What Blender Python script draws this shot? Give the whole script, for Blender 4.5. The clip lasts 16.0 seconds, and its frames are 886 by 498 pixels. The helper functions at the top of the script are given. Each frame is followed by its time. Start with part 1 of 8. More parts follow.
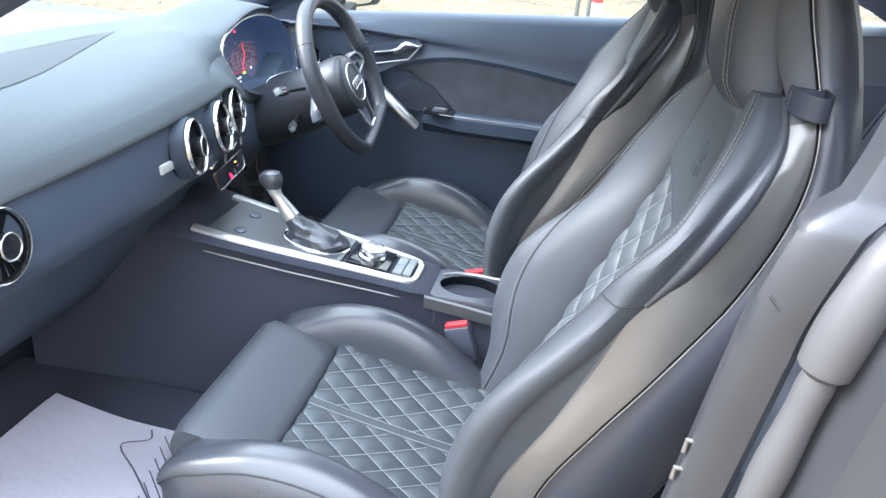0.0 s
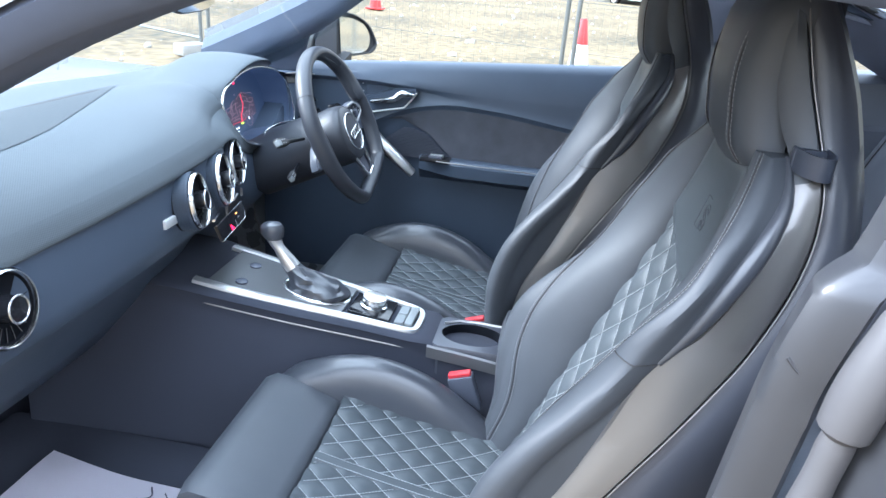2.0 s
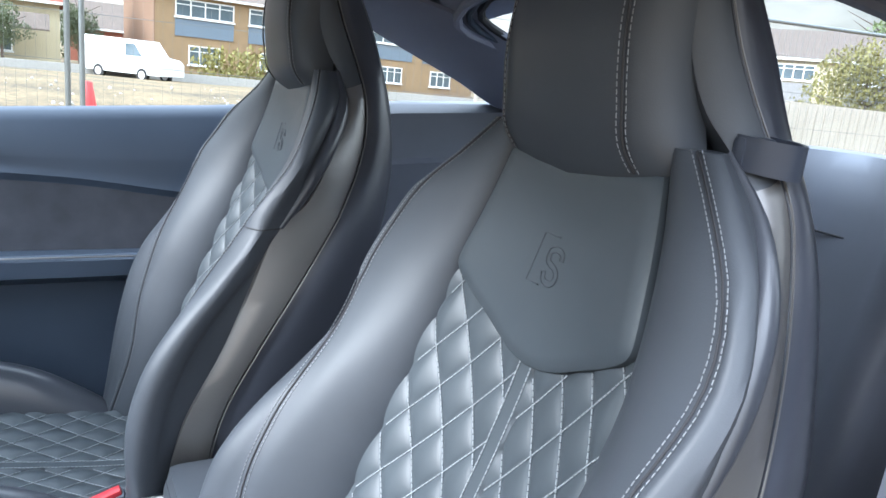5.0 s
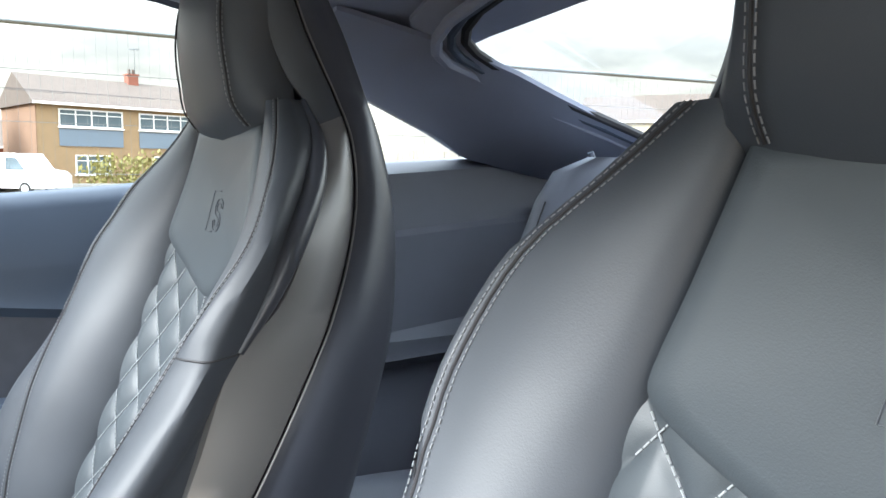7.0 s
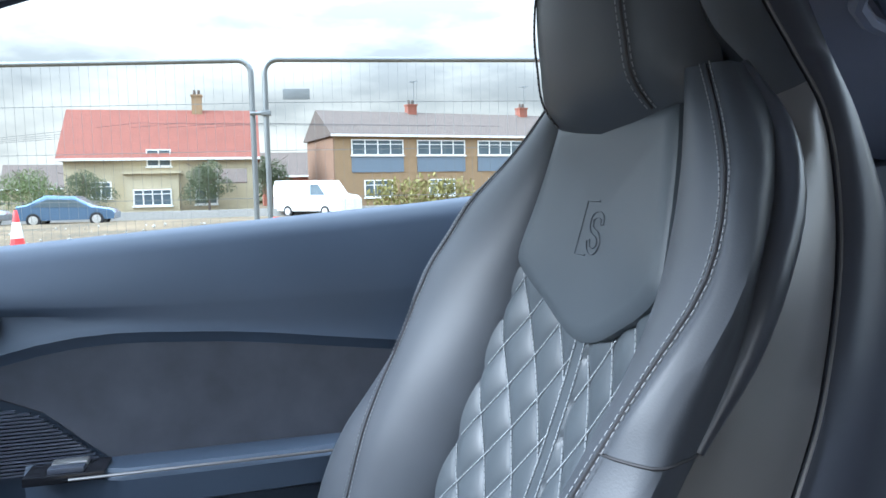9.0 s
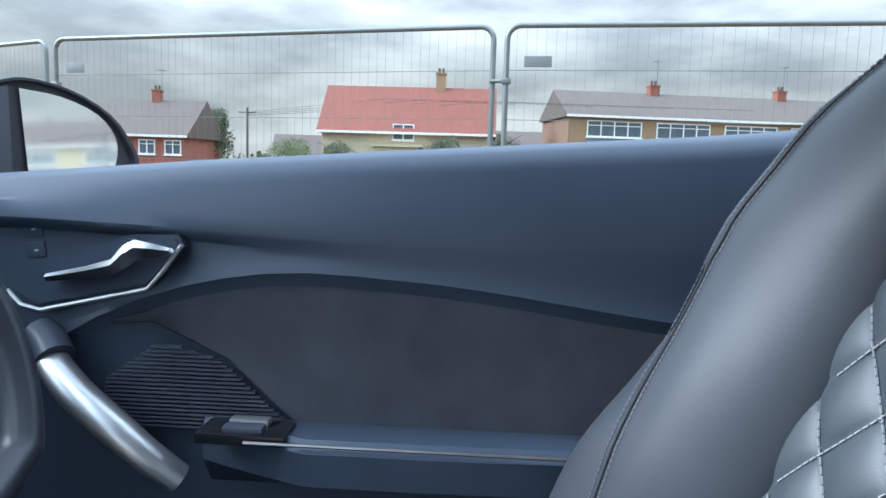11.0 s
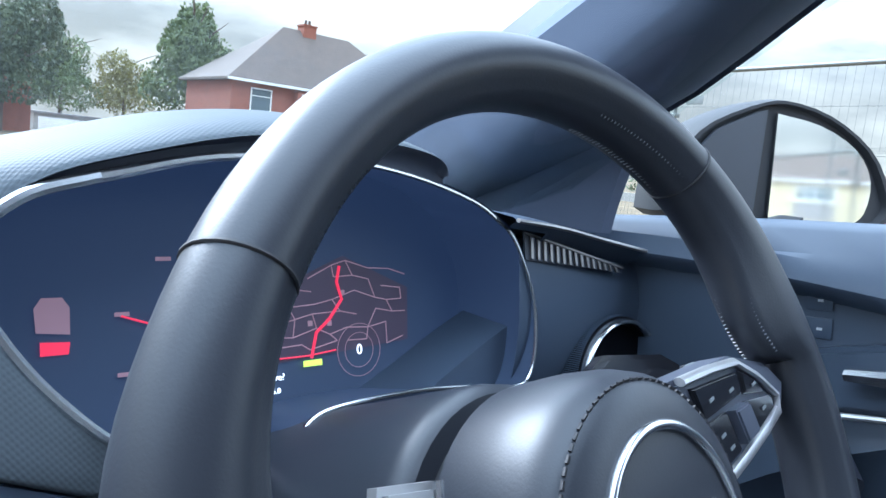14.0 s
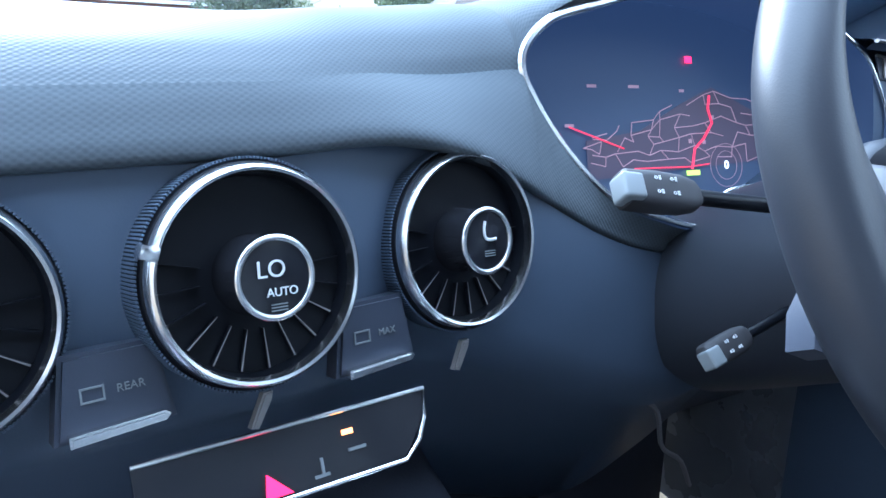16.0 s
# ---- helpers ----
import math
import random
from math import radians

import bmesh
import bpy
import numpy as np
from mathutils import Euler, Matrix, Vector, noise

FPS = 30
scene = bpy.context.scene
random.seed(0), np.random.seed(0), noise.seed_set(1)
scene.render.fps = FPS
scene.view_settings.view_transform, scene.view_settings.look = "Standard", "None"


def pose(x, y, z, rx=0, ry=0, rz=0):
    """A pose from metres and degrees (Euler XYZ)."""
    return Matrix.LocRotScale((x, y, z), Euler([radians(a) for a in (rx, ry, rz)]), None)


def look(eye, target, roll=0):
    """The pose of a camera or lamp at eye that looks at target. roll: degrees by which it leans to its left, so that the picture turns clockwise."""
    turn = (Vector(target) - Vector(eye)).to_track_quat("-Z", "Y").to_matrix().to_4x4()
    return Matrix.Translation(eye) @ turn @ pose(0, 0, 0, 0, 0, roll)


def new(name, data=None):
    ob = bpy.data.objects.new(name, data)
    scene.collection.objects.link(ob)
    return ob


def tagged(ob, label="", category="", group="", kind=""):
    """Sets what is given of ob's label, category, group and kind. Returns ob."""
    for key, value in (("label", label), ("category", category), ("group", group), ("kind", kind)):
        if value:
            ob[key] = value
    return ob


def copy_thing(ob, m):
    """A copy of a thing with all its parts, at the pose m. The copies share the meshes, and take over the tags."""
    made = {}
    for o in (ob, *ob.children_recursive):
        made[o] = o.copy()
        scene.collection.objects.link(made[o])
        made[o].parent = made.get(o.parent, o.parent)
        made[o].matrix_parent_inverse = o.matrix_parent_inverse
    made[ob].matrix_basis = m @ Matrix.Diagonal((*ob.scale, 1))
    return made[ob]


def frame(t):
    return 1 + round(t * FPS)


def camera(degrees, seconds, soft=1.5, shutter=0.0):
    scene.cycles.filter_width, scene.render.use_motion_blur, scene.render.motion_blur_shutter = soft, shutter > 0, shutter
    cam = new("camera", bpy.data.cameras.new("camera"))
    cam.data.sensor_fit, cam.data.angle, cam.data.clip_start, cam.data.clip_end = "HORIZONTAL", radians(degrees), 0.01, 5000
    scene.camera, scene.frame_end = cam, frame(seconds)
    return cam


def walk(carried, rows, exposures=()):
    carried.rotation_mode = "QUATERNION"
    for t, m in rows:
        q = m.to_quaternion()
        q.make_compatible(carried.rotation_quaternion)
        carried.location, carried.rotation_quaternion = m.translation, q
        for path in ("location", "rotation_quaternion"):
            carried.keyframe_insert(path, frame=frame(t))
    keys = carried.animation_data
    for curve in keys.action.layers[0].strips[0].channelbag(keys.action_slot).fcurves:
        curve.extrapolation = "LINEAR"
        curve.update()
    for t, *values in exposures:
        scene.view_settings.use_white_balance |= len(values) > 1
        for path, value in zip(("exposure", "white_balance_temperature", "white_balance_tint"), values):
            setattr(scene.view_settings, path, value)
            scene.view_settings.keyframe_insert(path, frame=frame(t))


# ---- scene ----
cam = camera(63.7, 16.0)
PATH = [
    (0, (-1.327, -0.077, 1.239), (0.456, 0.224, 0.385), 5.2),
    (0.5, (-1.381, -0.076, 1.302), (0.44, 0.283, 0.558), 4.3),
    (1, (-1.382, -0.066, 1.307), (0.45, 0.324, 0.606), 3.8),
    (1.5, (-1.369, -0.062, 1.293), (0.46, 0.309, 0.574), 4.0),
    (2, (-1.329, -0.046, 1.264), (0.5, 0.236, 0.505), 4.8),
    (2.5, (-1.213, -0.016, 1.232), (0.623, 0.101, 0.448), 5.7),
    (3, (-1.124, 0.026, 1.213), (0.74, -0.112, 0.502), 6.5),
    (3.5, (-1.066, 0.102, 1.203), (0.787, -0.306, 0.571), 6.3),
    (4, (-1.016, 0.146, 1.187), (0.79, -0.497, 0.617), 6.6),
    (4.2, (-0.999, 0.165, 1.175), (0.783, -0.565, 0.634), 6.7),
    (6.5, (-0.56, 0.066, 1.057), (1.043, -1.08, 0.717), 2.8),
    (7, (-0.481, 0.067, 1.052), (1.131, -1.096, 0.829), 0.8),
    (7.5, (-0.401, 0.071, 1.042), (1.248, -1.049, 0.877), -0.3),
    (8, (-0.347, 0.071, 1.042), (1.394, -0.903, 0.905), 0.2),
    (8.5, (-0.294, 0.072, 1.042), (1.548, -0.693, 0.897), 0.2),
    (9, (-0.234, 0.083, 1.039), (1.692, -0.427, 0.865), -1.2),
    (9.2, (-0.215, 0.075, 1.032), (1.735, -0.325, 0.841), -1.3),
    (11.3, (0.047, 0.084, 0.977), (2.027, 0.263, 0.759), 2.3),
    (11.5, (0.075, 0.092, 0.982), (2.049, 0.331, 0.771), 2.6),
    (12, (0.123, 0.158, 0.989), (2.039, 0.683, 0.763), 3.4),
    (12.5, (0.149, 0.232, 0.994), (1.948, 1.071, 0.746), 4.5),
    (13, (0.165, 0.311, 0.982), (1.841, 1.374, 0.739), 6.6),
    (13.5, (0.164, 0.341, 0.981), (1.676, 1.621, 0.707), 7.2),
    (14, (0.129, 0.353, 0.977), (1.491, 1.795, 0.721), 6.7),
    (14.5, (0.062, 0.361, 0.971), (1.290, 1.919, 0.718), 6.0),
    (15, (-0.007, 0.342, 0.966), (1.076, 1.991, 0.635), 4.2),
    (15.5, (-0.051, 0.315, 0.93), (0.902, 2.027, 0.529), 2.4),
    (16, (-0.08, 0.296, 0.897), (0.781, 2.038, 0.424), 1.3),
]
LIGHT = [(0, 3.1, 5750, 9), (0.7, 2.72, 5350, 9), (2.5, 2.95, 5400, 9), (4.2, 2.65, 5400, 9), (6.5, 3.0, 5950, 8), (7.5, 2.85, 5850, 8), (9.2, 2.42, 5250, 8), (11.5, 1.95, 5200, 8), (12.5, 2.0, 5050, 8), (13.3, 2.4, 4900, 8), (14.2, 2.46, 5150, 8), (14.9, 2.15, 5150, 8), (15.5, 2.25, 5000, 8), (16, 3.1, 4800, 8)]
walk(cam, [(t, look(eye, target, roll)) for t, eye, target, roll in PATH], LIGHT)

# ---- world and light ----
world = bpy.data.worlds.new("overcast_sky")
scene.world = world
world.use_nodes = True
wn, wl = world.node_tree.nodes, world.node_tree.links
wn.clear()
w_out = wn.new("ShaderNodeOutputWorld")
w_bg = wn.new("ShaderNodeBackground")
w_sky = wn.new("ShaderNodeTexSky")
w_sky.sky_type, w_sky.sun_disc = "NISHITA", False
w_sky.sun_elevation, w_sky.sun_rotation = radians(33), radians(-9)
w_sky.dust_density = 3.0
w_tc = wn.new("ShaderNodeTexCoord")
w_map = wn.new("ShaderNodeMapping")
w_map.inputs["Scale"].default_value = (1.0, 1.0, 3.2)
w_noise = wn.new("ShaderNodeTexNoise")
w_noise.inputs["Scale"].default_value, w_noise.inputs["Detail"].default_value = 3.2, 7.0
w_noise.inputs["Roughness"].default_value = 0.55
w_ramp = wn.new("ShaderNodeValToRGB")
w_ramp.color_ramp.elements[0].position, w_ramp.color_ramp.elements[0].color = 0.40, (0.52, 0.515, 0.505, 1)
w_ramp.color_ramp.elements[1].position, w_ramp.color_ramp.elements[1].color = 0.63, (1.03, 0.99, 0.92, 1)
w_mix = wn.new("ShaderNodeMix")
w_mix.data_type = "RGBA"
w_mix.inputs["Factor"].default_value = 0.9
w_scale = wn.new("ShaderNodeVectorMath")
w_scale.operation = "SCALE"
w_scale.inputs["Scale"].default_value = 0.1
wl.new(w_tc.outputs["Generated"], w_map.inputs["Vector"])
wl.new(w_map.outputs["Vector"], w_noise.inputs["Vector"])
wl.new(w_noise.outputs["Fac"], w_ramp.inputs["Fac"])
wl.new(w_sky.outputs["Color"], w_scale.inputs[0])
wl.new(w_scale.outputs["Vector"], w_mix.inputs["A"])
wl.new(w_ramp.outputs["Color"], w_mix.inputs["B"])
w_sep = wn.new("ShaderNodeSeparateXYZ")
w_dome = wn.new("ShaderNodeMapRange")
w_dome.inputs["From Min"].default_value = 0.12
w_dome.inputs["To Min"].default_value, w_dome.inputs["To Max"].default_value = 0.31, 2.2
w_over = wn.new("ShaderNodeVectorMath")
w_over.operation = "SCALE"
wl.new(w_tc.outputs["Generated"], w_sep.inputs["Vector"])
wl.new(w_sep.outputs["Z"], w_dome.inputs["Value"])
wl.new(w_mix.outputs["Result"], w_over.inputs[0])
wl.new(w_dome.outputs["Result"], w_over.inputs["Scale"])
w_tint = wn.new("ShaderNodeMix")
w_tint.data_type = "RGBA"
w_tint.inputs["A"].default_value, w_tint.inputs["B"].default_value = (1.07, 1.0, 0.89, 1), (0.96, 1.0, 1.07, 1)
w_rise = wn.new("ShaderNodeMapRange")
w_rise.inputs["From Min"].default_value, w_rise.inputs["From Max"].default_value = 0.08, 0.55
wl.new(w_sep.outputs["Z"], w_rise.inputs["Value"])
wl.new(w_rise.outputs["Result"], w_tint.inputs["Factor"])
w_hue = wn.new("ShaderNodeVectorMath")
w_hue.operation = "MULTIPLY"
wl.new(w_over.outputs["Vector"], w_hue.inputs[0])
wl.new(w_tint.outputs["Result"], w_hue.inputs[1])
wl.new(w_hue.outputs["Vector"], w_bg.inputs["Color"])
wl.new(w_bg.outputs["Background"], w_out.inputs["Surface"])
w_bg.inputs["Strength"].default_value = 0.80

sun_data = bpy.data.lights.new("sun", "SUN")
sun_data.energy, sun_data.angle, sun_data.color = 1.35, radians(26), (1.0, 0.96, 0.9)
sun = new("sun", sun_data)
# light falls from ahead and from the open passenger side
sun.matrix_world = look((-0.9, 6, 4.0), (0, 0, 0))


# ---- materials ----
def mat(name, color, rough=0.5, metal=0.0, spot=0.12, scale=8.0, bump=0.0, bscale=300.0, spec=0.5, coat=0.0, rand=0.0):
    """A procedural surface: base colour with slow variation and fine relief, scales per metre."""
    m = bpy.data.materials.new(name)
    m.use_nodes = True
    nt = m.node_tree
    b = nt.nodes["Principled BSDF"]
    b.inputs["Metallic"].default_value, b.inputs["Roughness"].default_value = metal, rough
    b.inputs["Specular IOR Level"].default_value, b.inputs["Coat Weight"].default_value = spec, coat
    tc = nt.nodes.new("ShaderNodeTexCoord")
    n1 = nt.nodes.new("ShaderNodeTexNoise")
    n1.inputs["Scale"].default_value, n1.inputs["Detail"].default_value = scale, 5.0
    nt.links.new(tc.outputs["Object"], n1.inputs["Vector"])
    ramp = nt.nodes.new("ShaderNodeMix")
    ramp.data_type = "RGBA"
    lo = [max(0.0, c * (1 - spot)) for c in color]
    hi = [min(1.0, c * (1 + spot)) for c in color]
    ramp.inputs["A"].default_value, ramp.inputs["B"].default_value = (*lo, 1), (*hi, 1)
    nt.links.new(n1.outputs["Fac"], ramp.inputs["Factor"])
    last = ramp.outputs["Result"]
    if rand:
        info = nt.nodes.new("ShaderNodeObjectInfo")
        hsv = nt.nodes.new("ShaderNodeHueSaturation")
        mr = nt.nodes.new("ShaderNodeMapRange")
        mr.inputs["To Min"].default_value, mr.inputs["To Max"].default_value = 1 - rand, 1 + rand
        nt.links.new(info.outputs["Random"], mr.inputs["Value"])
        nt.links.new(mr.outputs["Result"], hsv.inputs["Value"])
        nt.links.new(last, hsv.inputs["Color"])
        last = hsv.outputs["Color"]
    nt.links.new(last, b.inputs["Base Color"])
    rr = nt.nodes.new("ShaderNodeMapRange")
    rr.inputs["To Min"].default_value, rr.inputs["To Max"].default_value = max(0.02, rough - 0.06), min(1, rough + 0.06)
    nt.links.new(n1.outputs["Fac"], rr.inputs["Value"])
    nt.links.new(rr.outputs["Result"], b.inputs["Roughness"])
    if bump:
        n2 = nt.nodes.new("ShaderNodeTexNoise")
        n2.inputs["Scale"].default_value, n2.inputs["Detail"].default_value = bscale, 3.0
        nt.links.new(tc.outputs["Object"], n2.inputs["Vector"])
        bp = nt.nodes.new("ShaderNodeBump")
        bp.inputs["Strength"].default_value, bp.inputs["Distance"].default_value = bump, 0.3 / bscale
        nt.links.new(n2.outputs["Fac"], bp.inputs["Height"])
        nt.links.new(bp.outputs["Normal"], b.inputs["Normal"])
    return m


def mat_dimple(name, color, rough, size):
    """Soft plastic skin embossed with a regular lattice of small diamonds, their pits shaded in the colour too, laid
    out on the surface's own coordinates.
    """
    m = mat(name, color, rough, bump=0.0, scale=5.0, spot=0.10, spec=0.10)
    nt = m.node_tree
    b = nt.nodes["Principled BSDF"]
    uv = nt.nodes.new("ShaderNodeUVMap")
    sep = nt.nodes.new("ShaderNodeSeparateXYZ")
    nt.links.new(uv.outputs["UV"], sep.inputs["Vector"])

    def op(kind, a, c):
        n = nt.nodes.new("ShaderNodeMath")
        n.operation = kind
        for k, v in enumerate((a, c)):
            if isinstance(v, (int, float)):
                n.inputs[k].default_value = v
            elif v is not None:
                nt.links.new(v, n.inputs[k])
        return n.outputs["Value"]

    u = op("COSINE", op("MULTIPLY", sep.outputs["X"], 2 * math.pi / (size * 1.6)), None)
    v = op("COSINE", op("MULTIPLY", sep.outputs["Y"], 2 * math.pi / (size * 1.25)), None)
    h = op("MULTIPLY", u, v)
    bp = nt.nodes.new("ShaderNodeBump")
    bp.inputs["Strength"].default_value, bp.inputs["Distance"].default_value = 0.18, size * 0.20
    nt.links.new(h, bp.inputs["Height"])
    nt.links.new(bp.outputs["Normal"], b.inputs["Normal"])
    # darkens the base colour in the pits, as shade would
    pit_shade = nt.nodes.new("ShaderNodeMapRange")
    pit_shade.inputs["From Min"].default_value, pit_shade.inputs["From Max"].default_value = -1.0, 0.2
    pit_shade.inputs["To Min"].default_value, pit_shade.inputs["To Max"].default_value = 0.82, 1.0
    nt.links.new(h, pit_shade.inputs["Value"])
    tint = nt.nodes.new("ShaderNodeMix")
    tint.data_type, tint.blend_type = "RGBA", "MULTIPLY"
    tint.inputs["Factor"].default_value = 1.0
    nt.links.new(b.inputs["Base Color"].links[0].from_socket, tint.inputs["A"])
    nt.links.new(pit_shade.outputs["Result"], tint.inputs["B"])
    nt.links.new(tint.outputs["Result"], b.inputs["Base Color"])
    return m


def mat_glass(name, tint, gloss=0.6):
    m = bpy.data.materials.new(name)
    m.use_nodes = True
    nt = m.node_tree
    nt.nodes.clear()
    out = nt.nodes.new("ShaderNodeOutputMaterial")
    tr = nt.nodes.new("ShaderNodeBsdfTransparent")
    tr.inputs["Color"].default_value = (*tint, 1)
    gl = nt.nodes.new("ShaderNodeBsdfGlossy")
    gl.inputs["Roughness"].default_value = 0.02
    fr = nt.nodes.new("ShaderNodeFresnel")
    fr.inputs["IOR"].default_value = 1.25
    ml = nt.nodes.new("ShaderNodeMath")
    ml.operation = "MULTIPLY"
    ml.inputs[1].default_value = gloss
    mx = nt.nodes.new("ShaderNodeMixShader")
    nt.links.new(fr.outputs["Fac"], ml.inputs[0])
    nt.links.new(ml.outputs["Value"], mx.inputs["Fac"])
    nt.links.new(tr.outputs["BSDF"], mx.inputs[1])
    nt.links.new(gl.outputs["BSDF"], mx.inputs[2])
    nt.links.new(mx.outputs["Shader"], out.inputs["Surface"])
    return m


def mat_glow(name, color, strength):
    m = bpy.data.materials.new(name)
    m.use_nodes = True
    b = m.node_tree.nodes["Principled BSDF"]
    b.inputs["Base Color"].default_value = (*color, 1)
    b.inputs["Emission Color"].default_value = (*color, 1)
    b.inputs["Emission Strength"].default_value = strength
    return m


def creased(m, scale, strength, depth):
    """Lays broad soft creases under the fine grain of a hide."""
    nt = m.node_tree
    tc, noise, bump = (nt.nodes.new("ShaderNode" + k) for k in ("TexCoord", "TexNoise", "Bump"))
    noise.inputs["Scale"].default_value, noise.inputs["Detail"].default_value, noise.inputs["Distortion"].default_value = scale, 1.5, 0.3
    bump.inputs["Strength"].default_value, bump.inputs["Distance"].default_value = strength, depth
    nt.links.new(tc.outputs["Object"], noise.inputs["Vector"])
    nt.links.new(noise.outputs["Fac"], bump.inputs["Height"])
    fine = next(n for n in nt.nodes if n.type == "BUMP" and n != bump)
    nt.links.new(bump.outputs["Normal"], fine.inputs["Normal"])


LEATHER = mat("black_leather", (0.055, 0.062, 0.074), 0.49, spot=0.14, scale=14, bump=0.30, bscale=800, spec=0.5)
WHEEL = mat("wheel_leather", (0.032, 0.036, 0.046), 0.42, spot=0.10, scale=14, bump=0.2, bscale=900, spec=0.5)
LEATHER_D = mat("smooth_black_leather", (0.050, 0.055, 0.068), 0.30, spot=0.10, scale=14, bump=0.2, bscale=900, spec=0.85)
QUILT = mat("quilted_leather", (0.059, 0.070, 0.080), 0.46, spot=0.12, scale=20, bump=0.3, bscale=900, spec=0.55)
creased(LEATHER, 11, 0.16, 0.004)
THREAD_D = mat("dark_grey_thread", (0.24, 0.25, 0.265), 0.7)
THREAD = mat("grey_thread", (0.31, 0.33, 0.345), 0.7)
SHELL = mat("dark_seat_plastic", (0.056, 0.061, 0.078), 0.33, bump=0.15, bscale=1200, spec=0.55)
SATIN = mat("satin_grey_trim", (0.30, 0.286, 0.278), 0.36, metal=0.70, spot=0.05)
BAND = mat("brown_grey_satin_band", (0.235, 0.229, 0.226), 0.38, metal=0.60, spot=0.05)
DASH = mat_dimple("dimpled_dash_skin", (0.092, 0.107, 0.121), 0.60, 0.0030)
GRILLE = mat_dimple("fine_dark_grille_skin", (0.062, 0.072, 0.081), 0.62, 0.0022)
DASH_LOW = mat("dark_dash_plastic", (0.066, 0.088, 0.128), 0.46, bump=0.2, bscale=1000)
DARK = mat("black_plastic", (0.08, 0.09, 0.12), 0.38, bump=0.15, bscale=1000)
GLOSSY = mat("gloss_black", (0.015, 0.016, 0.02), 0.12, spot=0.05)
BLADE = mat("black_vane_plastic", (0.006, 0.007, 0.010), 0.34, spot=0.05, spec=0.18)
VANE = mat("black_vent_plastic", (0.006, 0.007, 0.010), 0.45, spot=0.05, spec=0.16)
CHROME = mat("brushed_aluminium", (0.78, 0.79, 0.80), 0.24, metal=1.0, spot=0.04)
SILVER = mat("silver_trim", (0.74, 0.74, 0.74), 0.36, metal=0.9, spot=0.05)
PADDLE_METAL = mat("satin_paddle_metal", (0.48, 0.48, 0.49), 0.38, metal=0.85, spot=0.05)
PALE_METAL = mat("pale_satin_metal", (0.72, 0.74, 0.75), 0.35, metal=0.3, spot=0.04)
PLATE_GREY = mat("dark_satin_plate", (0.16, 0.165, 0.175), 0.34, metal=0.5, spot=0.06)
RUBBER = mat("black_rubber", (0.03, 0.03, 0.034), 0.65)
PAINT = mat("grey_metallic_paint", (0.36, 0.38, 0.41), 0.28, metal=0.45, spot=0.06, coat=0.8)
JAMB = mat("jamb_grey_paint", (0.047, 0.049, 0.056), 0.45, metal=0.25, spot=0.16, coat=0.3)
PILLAR = mat("dark_pillar_cloth", (0.10, 0.118, 0.17), 0.85, bump=0.4, bscale=700)
CONSOLE = mat("dark_console_plastic", (0.042, 0.050, 0.072), 0.42, bump=0.15, bscale=1000)
# paler than the front leather, to put light into the dim rear cabin
REAR_LEATHER = mat("lifted_rear_leather", (0.14, 0.15, 0.185), 0.5, bump=0.2, bscale=900)
# lifted far above dark cloth, to put haze and missing light into the colour
HEADLINER = mat("lifted_headliner_cloth", (0.30, 0.325, 0.41), 0.9, bump=0.4, bscale=700)
CARPET = mat("dark_carpet", (0.036, 0.041, 0.060), 0.95, bump=0.8, bscale=500)
ALCANTARA = mat("grey_suede_insert", (0.076, 0.081, 0.100), 0.95, spot=0.45, scale=18, bump=0.4, bscale=800)
RED = mat("red_buckle_plastic", (0.50, 0.035, 0.045), 0.35)
BUTTON = mat("grey_button_plastic", (0.20, 0.22, 0.23), 0.45)
PAPER = mat("white_paper_mat", (0.62, 0.60, 0.68), 0.8, spot=0.05, bump=0.3, bscale=60)
INK = mat("dark_print", (0.05, 0.05, 0.08), 0.7)
MIRROR = mat("mirror_silver", (0.86, 0.88, 0.88), 0.02, metal=1.0, spot=0.0)
GLASS = mat_glass("window_glass", (0.92, 0.95, 0.95), 0.15)
SCREEN = mat("dark_screen", (0.045, 0.06, 0.09), 0.55, spot=0.0)
WHITE_PRINT = mat("white_print", (0.7, 0.72, 0.74), 0.6)
# glow stands partly for haze over the display; the bezel shares it
SCREEN.node_tree.nodes["Principled BSDF"].inputs["Emission Color"].default_value = (0.30, 0.48, 1.0, 1)
SCREEN.node_tree.nodes["Principled BSDF"].inputs["Emission Strength"].default_value = 0.010
GLOW_RED = mat_glow("red_lamp", (1.0, 0.01, 0.06), 0.6)
GLOW_ROUTE = mat_glow("route_red", (0.75, 0.03, 0.07), 0.2)
GLOW_ROAD = mat_glow("map_road", (0.34, 0.20, 0.23), 0.10)
GLOW_LAND = mat_glow("map_land", (0.072, 0.054, 0.082), 0.055)
GLOW_TEXT = mat_glow("display_text", (0.8, 0.82, 0.85), 0.4)
GLOW_AMBER = mat_glow("amber_lamp", (1.0, 0.28, 0.06), 0.9)
GLOW_GREEN = mat_glow("green_sign", (0.35, 0.5, 0.05), 0.5)


# ---- mesh helpers ----
def finish(bm, name, material, smooth=True, sharp=40):
    bmesh.ops.recalc_face_normals(bm, faces=bm.faces)
    if smooth:
        for f in bm.faces:
            f.smooth = True
        for e in bm.edges:
            if len(e.link_faces) == 2 and e.calc_face_angle(0) > radians(sharp):
                e.smooth = False
    me = bpy.data.meshes.new(name)
    bm.to_mesh(me)
    bm.free()
    for m in material if isinstance(material, (list, tuple)) else [material]:
        me.materials.append(m)
    return me


